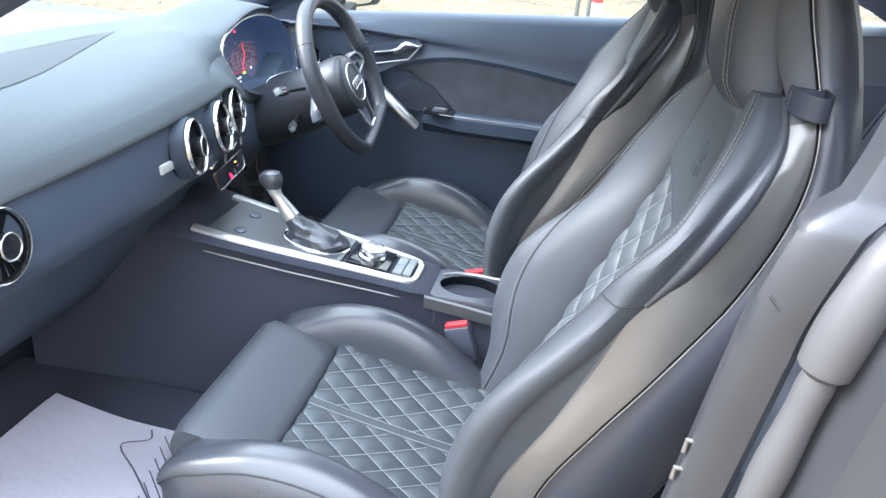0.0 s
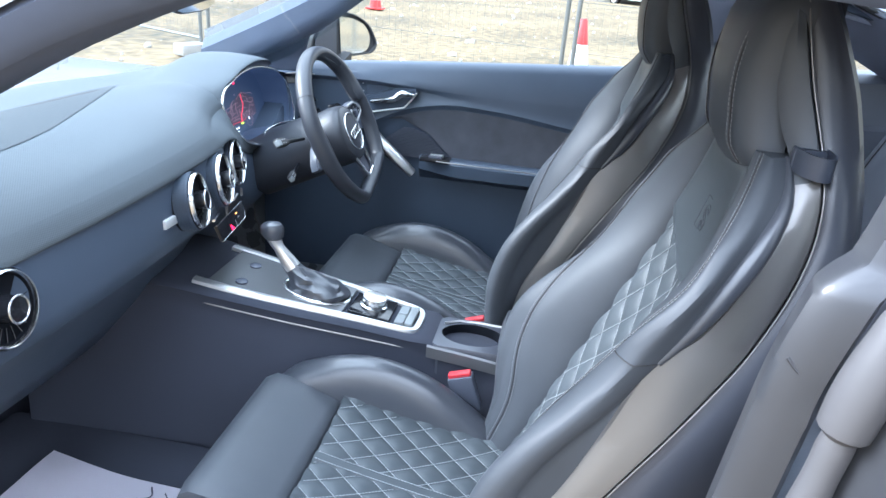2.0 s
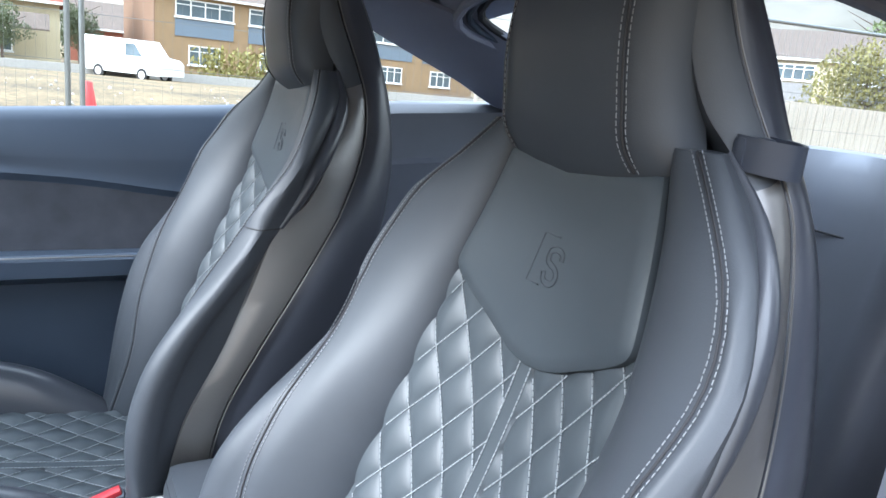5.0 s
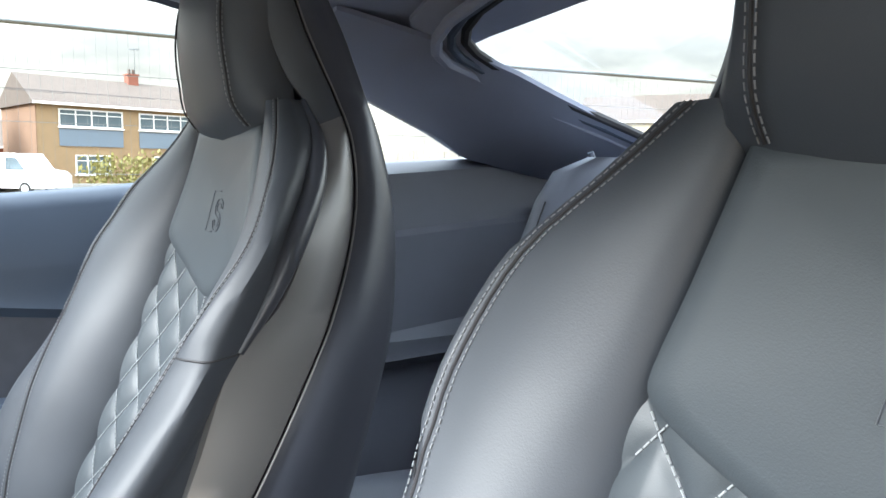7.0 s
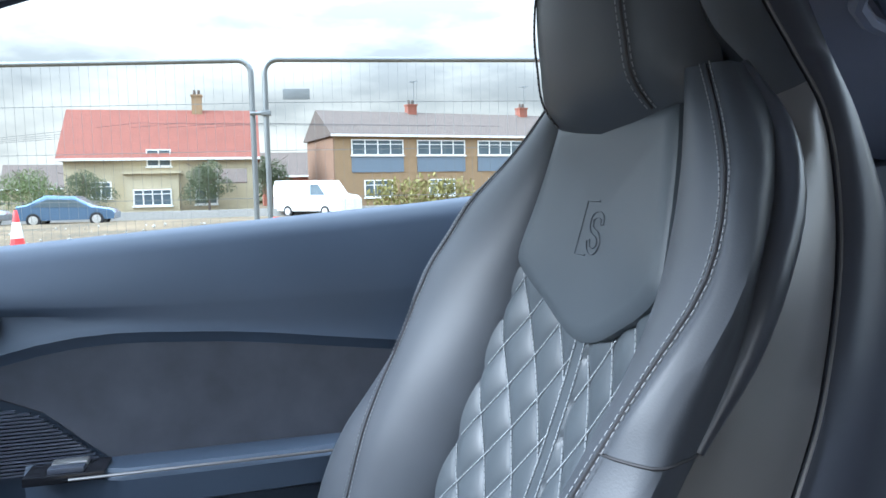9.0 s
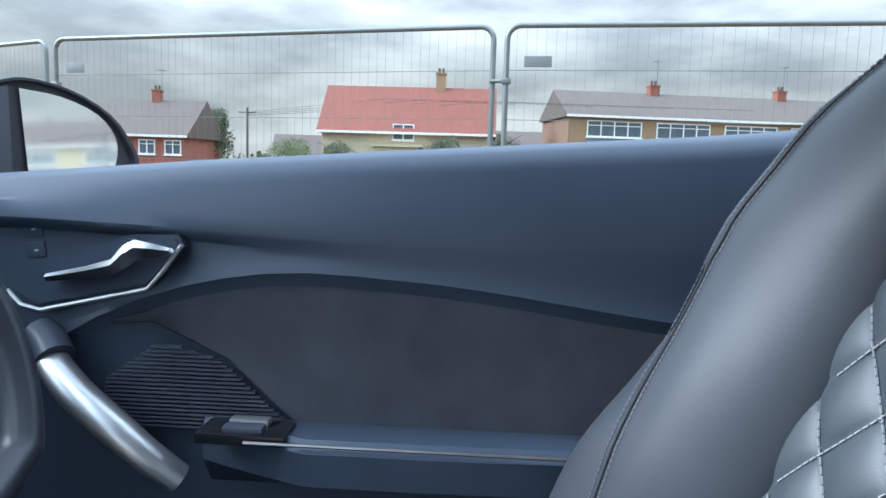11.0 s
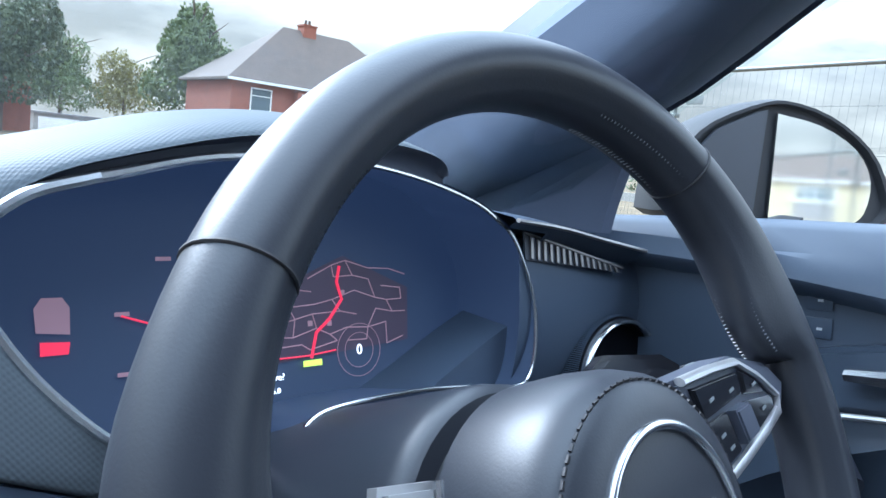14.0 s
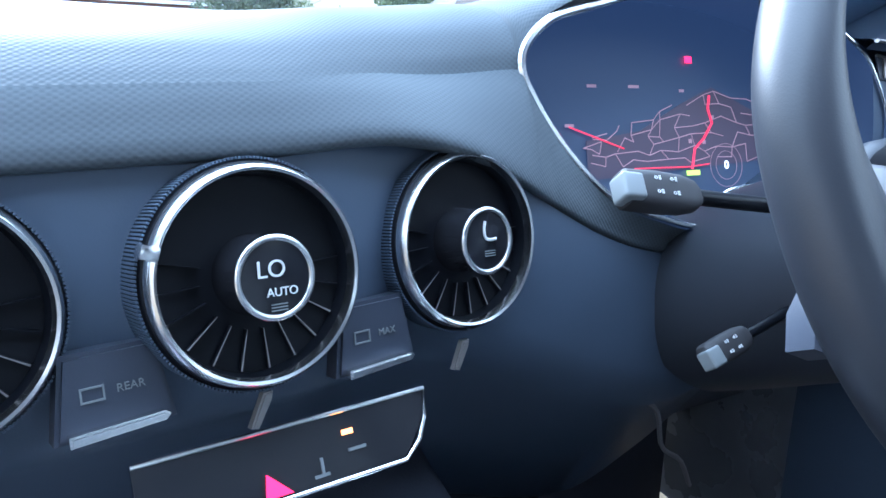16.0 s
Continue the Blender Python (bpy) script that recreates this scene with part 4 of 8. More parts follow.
# rear edge of the open door's opening, with folded trim and seal
jamb = thing("door_jamb", "grey painted door jamb with folded seal and trim, open door side", "door jamb", kind="structure")
edge = spline([(-0.705, -0.345, 1.26), (-0.72, -0.318, 1.16), (-0.735, -0.298, 1.09), (-0.75, -0.275, 1.03), (-0.752, -0.258, 0.96), (-0.75, -0.248, 0.87), (-0.745, -0.236, 0.74), (-0.74, -0.22, 0.60), (-0.735, -0.19, 0.45), (-0.735, -0.15, 0.36)], 34)
def jamb_step(z):
    """1 below the shoulder of the jamb trim, 0 above it."""
    return min(1.0, max(0.0, (1.058 - z) / 0.022)) ** 0.6


edge = spline(edge, 110)
bm = bmesh.new()
rows = []
for x, y, z in edge:
    k = jamb_step(z)
    y0 = y - 0.016 * (1 - k)
    crease = -0.0022 * math.exp(-((z - 0.918) / 0.004) ** 2) + 0.0014 * math.exp(-((z - 0.945) / 0.02) ** 2)
    rows.append([(x + 0.03, y0 + 0.002, z), (x + 0.006, y0 + 0.006 * k, z), (x - 0.003, y0 + crease, z), (x - 0.008 - 0.004 * k, y0 - 0.016, z), (x - 0.010 - 0.006 * k + crease, y0 - 0.034, z), (x + 0.004, y0 - 0.048, z), (x + 0.03, y0 - 0.05, z)])
loft(bm, rows)
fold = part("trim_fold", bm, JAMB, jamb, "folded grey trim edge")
bm = bmesh.new()
low = [(x - 0.022, y - 0.060, z) for x, y, z in edge if z < 1.050]
tube(bm, low, [0.0165 + 0.0055 * min(1.0, max(0.0, (z - 0.914) / 0.008)) * min(1.0, max(0.25, (1.052 - z) / 0.03)) + 0.0015 * math.sin(z * 41) - 0.003 * math.exp(-((z - 0.914) / 0.005) ** 2) for x, y, z in low], 14)
part("door_seal", bm, mat("grey_seal_rubber", (0.090, 0.088, 0.093), 0.5), jamb, "thick rubber door seal with a creased joint")
for k, (ox, oy) in enumerate(((-0.012, -0.056), (-0.020, -0.078))):
    bm = bmesh.new()
    tube(bm, [(x + ox, y + oy, z) for x, y, z in edge if z > 1.030], 0.0075, 8)
    part("weatherstrip", bm, JAMB if k else SHELL, jamb, "ridged pillar weatherstrip")
bm = bmesh.new()
tube(bm, [(-0.7560, -0.2600, 0.972), (-0.7605, -0.2700, 0.962), (-0.7625, -0.2800, 0.956)], 0.0016, 6)
part("clip_slit", bm, RUBBER, fold, "short dark slit in the trim")
bm = bmesh.new()
loft(bm, [[(x - 0.016, y - 0.07, z), (x - 0.05, y - 0.085, z), (x - 0.070, y - 0.088, z), (x - 0.078, y - 0.098, z), (x - 0.090, y - 0.104, z), (x - 0.12, y - 0.16, z), (x - 0.14, y - 0.30, z), (x - 0.06, y - 0.30, z), (x - 0.02, y - 0.1, z)] for x, y, z in edge])
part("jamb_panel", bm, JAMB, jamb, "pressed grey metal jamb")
bm = bmesh.new()
prism(bm, [(-0.020, -0.016), (0.018, -0.022), (0.026, 0.010), (0.004, 0.022), (-0.018, 0.012)], frame_m((-0.792, -0.372, 1.012), (0.4, -0.9, -0.25), (-0.9, -0.3, 0.3)), 0.012, 0.004)
part("seal_bracket", bm, JAMB, jamb, "small folded bracket at the seal")
bm = bmesh.new()
for z, y in ((0.80, -0.262), (0.765, -0.258)):
    tube(bm, [(-0.742, y + 0.010, z), (-0.742, y + 0.030, z), (-0.742, y + 0.030, z - 0.014)], 0.0026, 8)
part("door_striker", bm, SATIN, jamb, "steel door striker")

# ---- dashboard ----
dash = thing("dashboard", "wide dark dimpled dashboard with round metal-ringed vents", "dashboard")
DASH_XS = list(np.linspace(-0.71, 0.74, 88))


def dash_y(x):
    return smooth_lerp([(-0.72, 0.655), (-0.6, 0.645), (-0.3, 0.628), (0.0, 0.640), (0.12, 0.660), (0.35, 0.700), (0.68, 0.725), (0.75, 0.73)], x)


def lip_z(x):
    return smooth_lerp([(-0.72, 0.838), (-0.6, 0.842), (-0.3, 0.852), (0.0, 0.862), (0.08, 0.864), (0.12, 0.855), (0.16, 0.838), (0.2, 0.817), (0.25, 0.792), (0.3, 0.774), (0.36, 0.765), (0.45, 0.79), (0.58, 0.85), (0.75, 0.885)], x)


PC = 0.382
TRIM = [(0.247, 0.947), (0.215, 0.937), (0.194, 0.920), (0.188, 0.903), (0.196, 0.882), (0.216, 0.852), (0.245, 0.822), (0.270, 0.807), (0.300, 0.797), (0.330, 0.789), (0.350, 0.788), (0.357, 0.795), (0.362, 0.808), (0.385, 0.815), (0.45, 0.816), (0.50, 0.812), (0.548, 0.806), (0.566, 0.811), (0.577, 0.833), (0.578, 0.873), (0.560, 0.916), (0.540, 0.933), (0.511, 0.947), (0.453, 0.961), (0.388, 0.967), (0.31, 0.962)]
ARCH = [(0.1865, 0.902), (0.190, 0.916), (0.199, 0.929), (0.216, 0.942), (0.245, 0.955), (0.315, 0.974), (0.388, 0.983), (0.430, 0.9815), (0.460, 0.9785), (0.475, 0.9745), (0.481, 0.969), (0.482, 0.9635)]
POD_X = 0.1865


def pod_y(z):
    return 0.700 + 0.10 * (z - 0.79) / 0.18 * 0.45


def ridge_z(x):
    """Height of the dash's crest, which swells into the hood over the display."""
    return smooth_lerp([(-0.72, 0.941), (0.04, 0.941), (0.12, 0.944), (0.19, 0.951), (0.25, 0.967), (0.315, 0.985), (0.388, 0.994), (0.430, 0.992), (0.460, 0.986), (0.475, 0.9795), (0.481, 0.972), (0.4825, 0.964)], x)


def far_edge(x):
    return [(1.12 - 0.2 * (x / 0.72) ** 2, 0.925), (1.26 - 0.40 * (x / 0.72) ** 2, 0.895), (1.24 - 0.40 * (x / 0.72) ** 2, 0.86)]


def hood_run(x, z):
    """Section of the hood from its front edge at height z to the windscreen."""
    top = ridge_z(x)
    d = max(0.004, top - z)
    yf = pod_y(z) - 0.014 + 0.012 * max(0.0, 1 - (x - POD_X) / 0.08)
    return [(yf, z), (yf + 0.005, z + 0.30 * d), (yf + 0.020, z + 0.66 * d), (yf + 0.052, z + 0.93 * d), (0.835, top), (0.90, top - 0.008), (0.96, top - 0.012 - 0.5 * (top - 0.941))] + far_edge(x)


def pad_run(x):
    """Section of the pad from the break over its front face to the windscreen."""
    y, z, h = dash_y(x), lip_z(x), 0.937
    own = [(y + 0.020, z + 0.030), (y + 0.034, z + 0.040), (y + 0.060, z + 0.054), (y + 0.11, max(z + 0.068, h - 0.018)), (y + 0.19, h), (y + 0.28, h + 0.004), (1.0, h - 0.002)] + far_edge(x)
    b = max(0.0, min(1.0, (x + 0.01) / (POD_X + 0.01)))
    b = b * b * (3 - 2 * b)
    return [(p[0] + (q[0] - p[0]) * b, p[1] + (q[1] - p[1]) * b) for p, q in zip(own, hood_run(POD_X, 0.902))]


def front_run(x, end):
    """Section of the front face from the lip up to a given point."""
    y, z = dash_y(x) + 0.016 * max(0.0, min(1.0, (x - 0.11) / 0.09)), lip_z(x)
    low = [(y + 0.03, z - 0.008), (y + 0.004, z - 0.005), (y + 0.001, z + 0.003)]
    return low + [(low[-1][0] + (end[0] - low[-1][0]) * k, low[-1][1] + (end[1] - low[-1][1]) * (k + 0.10 * math.sin(math.pi * k))) for k in (0.33, 0.66, 1.0)]


ARCH_PTS = [(p[0], p[1]) for p in spline([(a, b, 0) for a, b in ARCH], 56)]
XS_PAD = list(np.linspace(-0.71, POD_X - 0.006, 62))
bm = bmesh.new()
rows = [spline([(x, a, b) for a, b in pad_run(x)], 40) for x in XS_PAD]
rows += [spline([(x, a, b) for a, b in hood_run(x, z)], 40) for x, z in ARCH_PTS]
surface_coords(bm, loft(bm, rows, closed=False, caps=False))
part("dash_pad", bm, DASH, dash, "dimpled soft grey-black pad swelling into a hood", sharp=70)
bm = bmesh.new()
rows = [spline([(x, a, b) for a, b in front_run(x, pad_run(x)[0])], 22) for x in XS_PAD]
for x, z, _ in spline([(a, b, 0) for a, b in [(POD_X, 0.902)] + TRIM[4:11]], 40):
    rows.append(spline([(x, a, b) for a, b in front_run(x, (pod_y(z) - 0.006, z))], 22))
surface_coords(bm, loft(bm, rows, closed=False, caps=False))
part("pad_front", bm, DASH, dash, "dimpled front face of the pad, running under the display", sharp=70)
# pad beyond the display, at the driver's end
bm = bmesh.new()
rows = []
for x in np.linspace(0.470, 0.74, 26):
    y, z = dash_y(x) + 0.026, lip_z(x) - 0.004
    near = [(y + 0.03, z - 0.01), (y + 0.004, z - 0.004), (y + 0.002, z + 0.006), (y + 0.014, z + 0.018), (y + 0.05, 0.905), (y + 0.11, 0.915)]
    if x < 0.586:
        near = [(0.830 + 0.004 * k, 0.900 + 0.002 * k) for k in range(6)]
    rows.append(spline([(x, a, b) for a, b in near + [(0.96, 0.915)] + far_edge(x)], 30))
surface_coords(bm, loft(bm, rows, closed=False, caps=False))
part("pad_end", bm, DASH, dash, "dimpled end of the pad beside the door")
for name, material, words, span in (("fascia", DASH_LOW, "dark plastic fascia that holds the vents", (0, 6)), ("knee_panel", DASH_LOW, "black plastic lower dashboard and glovebox", (5, 11))):
    bm = bmesh.new()
    rows = []
    for x in DASH_XS:
        y, z = dash_y(x), lip_z(x)
        y += 0.011 * max(0.0, min(1.0, (x - 0.03) / 0.045))
        prof = [(y + 0.06, z - 0.004), (y + 0.008, z - 0.006), (y + 0.001, z - 0.05), (y - 0.001, z - 0.10), (y + 0.001, z - 0.128), (y + 0.014, z - 0.142), (y + 0.07, z - 0.20), (y + 0.14, z - 0.30), (y + 0.22, 0.46), (y + 0.34, 0.44), (0.98, 0.70)]
        rows.append([(x, a, b) for a, b in prof[span[0]:span[1]]])
    loft(bm, rows, closed=False, caps=False)
    part(name, bm, material, dash, words, sharp=50)
bm = bmesh.new()
rows = []
for x in np.linspace(-0.52, -0.14, 12):
    y, z = dash_y(x), lip_z(x)
    rows.append([(x, y + 0.014, z - 0.075), (x, y + 0.001, z - 0.078), (x, y + 0.001, z - 0.086), (x, y + 0.014, z - 0.089)])
loft(bm, rows)
part("trim_line", bm, DARK, dash, "thin satin trim line")
bm = bmesh.new()
box(bm, -0.243, -0.196, 0.6225, 0.638, 0.773, 0.790, 0.002)
part("trim_plate", bm, PALE_METAL, dash, "small bright metal plate")


HUB = 0.0150


def vent(c, n, r, parent, notch=False):
    """A round jet vent: knurled rim, bright ring, deep dark throat with thin vanes, the lower ones edged with painted
    glints, and a proud glossy hub.
    """
    m = frame_m(c, (1, 0, 0), n)
    bm = bmesh.new()
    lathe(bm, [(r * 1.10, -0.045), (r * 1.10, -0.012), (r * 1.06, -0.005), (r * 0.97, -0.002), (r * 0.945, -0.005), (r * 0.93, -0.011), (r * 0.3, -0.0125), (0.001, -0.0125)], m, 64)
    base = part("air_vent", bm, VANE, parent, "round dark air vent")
    bm = bmesh.new()
    for k in range(190):
        mm = m @ Matrix.Rotation(2 * math.pi * k / 190, 4, "Z")
        box(bm, r * 1.085, r * 1.108, -0.0005, 0.0005, -0.034, -0.006, 0, mm)
    part("knurled_grip", bm, DASH_LOW, base, "finely ribbed grip")
    bm = bmesh.new()
    lathe(bm, [(r * 0.955, -0.008), (r * 0.955, -0.001), (r * 0.972, 0.0020), (r * 1.000, 0.0028), (r * 1.030, 0.0014), (r * 1.048, -0.003), (r * 1.048, -0.009)], m, 72, close=True)
    part("vent_ring", bm, CHROME, base, "bright aluminium ring")
    fins = []
    # second fin has a satin front edge, a glint put into its material
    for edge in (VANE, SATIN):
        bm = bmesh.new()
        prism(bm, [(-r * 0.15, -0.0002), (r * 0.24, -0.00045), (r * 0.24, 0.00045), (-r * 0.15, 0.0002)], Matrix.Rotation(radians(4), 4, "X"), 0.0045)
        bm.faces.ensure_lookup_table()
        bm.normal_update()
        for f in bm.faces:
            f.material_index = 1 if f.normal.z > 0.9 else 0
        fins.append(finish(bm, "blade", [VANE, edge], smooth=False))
    for k in range(20):
        turn = 2 * math.pi * (k + 0.3) / 20
        if math.sin(turn) > 0.35:
            continue
        # lower vanes take the fin with the painted glint
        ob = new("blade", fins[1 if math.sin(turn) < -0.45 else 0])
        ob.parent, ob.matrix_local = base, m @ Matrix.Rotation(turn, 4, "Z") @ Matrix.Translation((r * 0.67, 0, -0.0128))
    bm = bmesh.new()
    lathe(bm, [(r * 0.42, -0.028), (r * 0.39, -0.010), (r * 0.36, 0.004), (r * 0.35, HUB - 0.002), (r * 0.001, HUB - 0.0008)], m, 40)
    hub = part("hub", bm, GLOSSY, base, "glossy black hub display")
    bm = bmesh.new()
    ring(bm, m, r * 0.362, r * 0.034, 48, HUB - 0.002)
    part("hub_ring", bm, CHROME, hub, "bright ring round the hub")
    if notch:
        bm = bmesh.new()
        mm = m @ Matrix.Rotation(radians(163), 4, "Z")
        box(bm, r * 0.97, r * 1.14, -0.0035, 0.0035, -0.005, 0.0042, 0.0018, mm)
        part("vent_tab", bm, CHROME, base, "bright finger tab")
    return m, hub, base


VN = (0.24, -0.957, 0.16)
m1, hub1, _ = vent((-0.147, 0.606, 0.802), VN, 0.0508, dash, True)
m2, hub2, _ = vent((-0.0130, 0.621, 0.804), VN, 0.0508, dash, True)
m3, hub3, _ = vent((0.1170, 0.656, 0.803), VN, 0.0500, dash)
vent((-0.605, 0.632, 0.792), (0.05, -0.99, 0.12), 0.051, dash)
vent((0.682, 0.684, 0.800), (-0.1, -0.98, 0.16), 0.051, dash)
E2 = m2 @ Matrix.Translation((0, 0, HUB))
lettering("LO", 0.0112, E2 @ Matrix.Translation((-0.003, 0.004, 0)), WHITE_PRINT, hub2, "display_figure")
lettering("AUTO", 0.0056, E2 @ Matrix.Translation((0.002, -0.0065, 0)), WHITE_PRINT, hub2, "display_word")
for k in range(3):
    bm = bmesh.new()
    box(bm, -0.004, 0.004, -0.0122 - 0.0014 * k, -0.0117 - 0.0014 * k, HUB - 0.0002, HUB + 0.0003, 0, m2)
    part("display_bar", bm, BUTTON, hub2)
    bm = bmesh.new()
    box(bm, -0.004, 0.004, -0.006 - 0.0014 * k, -0.0055 - 0.0014 * k, HUB - 0.0002, HUB + 0.0003, 0, m3)
    part("display_bar", bm, BUTTON, hub3)

bm = bmesh.new()
tube(bm, spline([m3 @ Vector((*p, HUB)) for p in ((-0.003, 0.0115), (-0.004, 0.007), (-0.003, 0.002), (0.001, 0.0005), (0.005, 0.001))], 14), 0.0009, 6)
part("seat_symbol", bm, WHITE_PRINT, hub3, "small white seat symbol")

# switch tabs between the vents and the switch strip under them
for cx, cy, word in ((-0.080, 0.617, "REAR"), (0.050, 0.638, "MAX")):
    m = frame_m((cx, cy, 0.757), (1, 0.20, 0.01), VN)
    bm = bmesh.new()
    prism(bm, [(-0.026, -0.016), (0.026, -0.016), (0.020, 0.022), (-0.020, 0.022)], m @ Matrix.Translation((0, 0, -0.012)), 0.012, 0.002)
    key = part("defrost_key", bm, CONSOLE, dash, "dark heated-glass key")
    bm = bmesh.new()
    prism(bm, [(-0.021, -0.0165), (0.019, -0.0150), (0.0215, -0.0125), (0.019, -0.0105), (-0.021, -0.0115)], m, 0.006, 0.0012)
    part("key_lip", bm, CHROME, key, "bright metal key lip")
    lettering(word, 0.0052, m @ Matrix.Translation((0.007, 0.0035, 0.0006)), BUTTON, key)
    bm = bmesh.new()
    for a, b, c, d in ((-0.014, -0.004, 0.006, 0.0068), (-0.014, -0.004, 0.000, 0.0008), (-0.014, -0.0132, 0.0, 0.0068), (-0.0048, -0.004, 0.0, 0.0068)):
        box(bm, a, b, c, d, 0, 0.0008, 0, m)
    part("key_symbol", bm, BUTTON, key)
m = frame_m((0.008, 0.622, 0.706), (1, 0.13, 0.02), (0.1, -0.92, 0.36))
strip = thing("switch_strip", "gloss black switch strip with a red hazard key", "switch panel")
bm = bmesh.new()
prism(bm, [(-0.085, -0.016), (0.050, -0.016), (0.066, 0.004), (0.068, 0.018), (-0.085, 0.018)], m, 0.006, 0.001)
part("strip_face", bm, GLOSSY, strip)
bm = bmesh.new()
tube(bm, [m @ Vector(p) for p in ((-0.085, 0.0185, 0.006), (0.068, 0.0185, 0.006), (0.066, 0.004, 0.006), (0.060, -0.008, 0.006), (0.050, -0.0165, 0.006), (-0.085, -0.0165, 0.006))], 0.0013, 8)
part("strip_edge", bm, CHROME, strip, "thin bright edging")
bm = bmesh.new()
prism(bm, [(-0.028, -0.014), (-0.014, -0.014), (-0.026, -0.002)], m @ Matrix.Translation((0, 0, 0.006)), 0.0012)
part("hazard_triangle", bm, GLOW_RED, strip, "red hazard triangle")
bm = bmesh.new()
box(bm, 0.016, 0.022, 0.006, 0.0085, 0.006, 0.0072, 0, m)
part("amber_light", bm, GLOW_AMBER, strip, "small amber lamp")
bm = bmesh.new()
box(bm, 0.018, 0.028, -0.003, -0.0015, 0.006, 0.007, 0, m)
box(bm, 0.002, 0.0035, -0.011, -0.002, 0.006, 0.007, 0, m)
box(bm, -0.002, 0.006, -0.0115, -0.0100, 0.006, 0.007, 0, m)
part("key_symbol", bm, BUTTON, strip)
for cx, cy in ((-0.017, 0.622), (0.105, 0.647)):
    mm = frame_m((cx, cy, 0.737), (1, 0.12, 0), VN)
    bm = bmesh.new()
    prism(bm, [(-0.007, -0.008), (-0.003, -0.009), (0.005, 0.004), (0.006, 0.008), (0.001, 0.008)], mm, 0.005, 0.001)
    part("vent_lever", bm, SATIN, dash, "small metal vent lever")

# instrument hood and display
pod = thing("instrument_cluster", "hooded digital instrument display with a dark map screen", "instrument display")
bm = bmesh.new()
loopp = [(x, z) for x, z, _ in spline([(a, b, 0) for a, b in TRIM + TRIM[:1]], 121)[:-1]]
rows = []


def inner(x, z, f, k):
    """A point of the bezel tunnel: k runs from the mouth to the screen."""
    return (PC + (x - PC) * f, pod_y(z) - 0.012 + 0.097 * k, 0.88 + (z - 0.88) * f - 0.034 * k * max(0.0, min(1.0, (0.85 - z) / 0.04)))


for f, k in ((1.004, 0.075), (1.0, 0.12), (0.99, 0.35), (0.975, 1.0)):
    rows.append([inner(x, z, f, k) for x, z in loopp])
loft(bm, rows, caps=False)
# bezel walls glow faintly with the screen's material
part("bezel", bm, SCREEN, pod, "deep bezel with the screen's faint added glow")
bm = bmesh.new()
loop = spline([(x, pod_y(z) - 0.005, z) for x, z in TRIM + TRIM[:1]], 130)
tube(bm, loop, [0.0036 - 0.0019 * min(1.0, max(0.0, (i - 18) / 30)) + 0.0019 * max(0.0, (i - 115) / 14) for i in range(130)], 8)
part("bezel_trim", bm, CHROME, pod, "thin bright trim line")
bm = bmesh.new()
vs = [bm.verts.new(Vector(inner(x, z, 0.98, 0.97)) + Vector((0, 0, 0))) for x, z in loopp]
for v in vs:
    v.co.y = pod_y(v.co.z) + 0.082
vs2 = [bm.verts.new((v.co.x, v.co.y + 0.01, v.co.z)) for v in vs]
bm.faces.new(vs)
bm.faces.new(vs2[::-1])
for i in range(len(vs)):
    bm.faces.new((vs[i], vs2[i], vs2[(i + 1) % len(vs)], vs[(i + 1) % len(vs)]))
screen = part("screen", bm, SCREEN, pod, "dark glossy display screen", smooth=False)


def on_screen(x, z, lift=0.0015):
    return (x, pod_y(z) + 0.0815 - lift, z)


def bar(bm, a, b, w, lift=0.0015):
    tube(bm, [on_screen(*a, lift), on_screen(*b, lift)], w, 4)


rng = random.Random(5)
SN = (0, -0.97, 0.24)


def screen_patch(name, x, z, outline, material, label="", lift=0.002):
    bm = bmesh.new()
    prism(bm, outline, frame_m(on_screen(x, z, lift), (1, 0, 0), SN), 0.0003)
    return part(name, bm, material, screen, label)


screen_patch("map_land", 0.30, 0.812, [(0.0, 0.0), (0.212, 0.012), (0.214, 0.055), (0.150, 0.082), (0.110, 0.066), (0.06, 0.042), (0.0, 0.034)], GLOW_LAND, "dim red map area", 0.001)
nodes = {}
for i in range(13):
    for j in range(6):
        x = 0.302 + 0.0172 * i + rng.uniform(-0.006, 0.006)
        high = lerp([(0.30, 0.024), (0.36, 0.036), (0.41, 0.050), (0.45, 0.064), (0.51, 0.050)], x)
        nodes[i, j] = (min(x, 0.512), 0.825 + high * j / 5 + rng.uniform(-0.0035, 0.0035))
bm = bmesh.new()
for (i, j), a in nodes.items():
    for k in ((i + 1, j), (i, j + 1)):
        if k in nodes and rng.random() < (0.72 if k[0] > i else 0.55):
            bar(bm, a, nodes[k], 0.00052)
tagged(part("map_road_web", bm, GLOW_ROAD, screen, "pale map road lines"), kind="stuff")
for pts, w in (([(0.418, 0.818), (0.423, 0.836), (0.435, 0.845), (0.447, 0.859), (0.443, 0.872), (0.446, 0.884)], 0.0013), ([(0.283, 0.857), (0.31, 0.848), (0.34, 0.838)], 0.0007), ([(0.35, 0.8205), (0.415, 0.820), (0.44, 0.822)], 0.0006)):
    bm = bmesh.new()
    tube(bm, [on_screen(x, z, 0.002) for x, z in pts], w, 5)
    part("map_route", bm, GLOW_ROUTE, screen, "red route line")
for x, z in ((0.448, 0.864), (0.435, 0.842), (0.418, 0.843)):
    screen_patch("map_pin", x, z, [(-0.0020, -0.0020), (0.0020, -0.0020), (0.0020, 0.0020), (-0.0020, 0.0020)], GLOW_ROAD, "pale map pin")
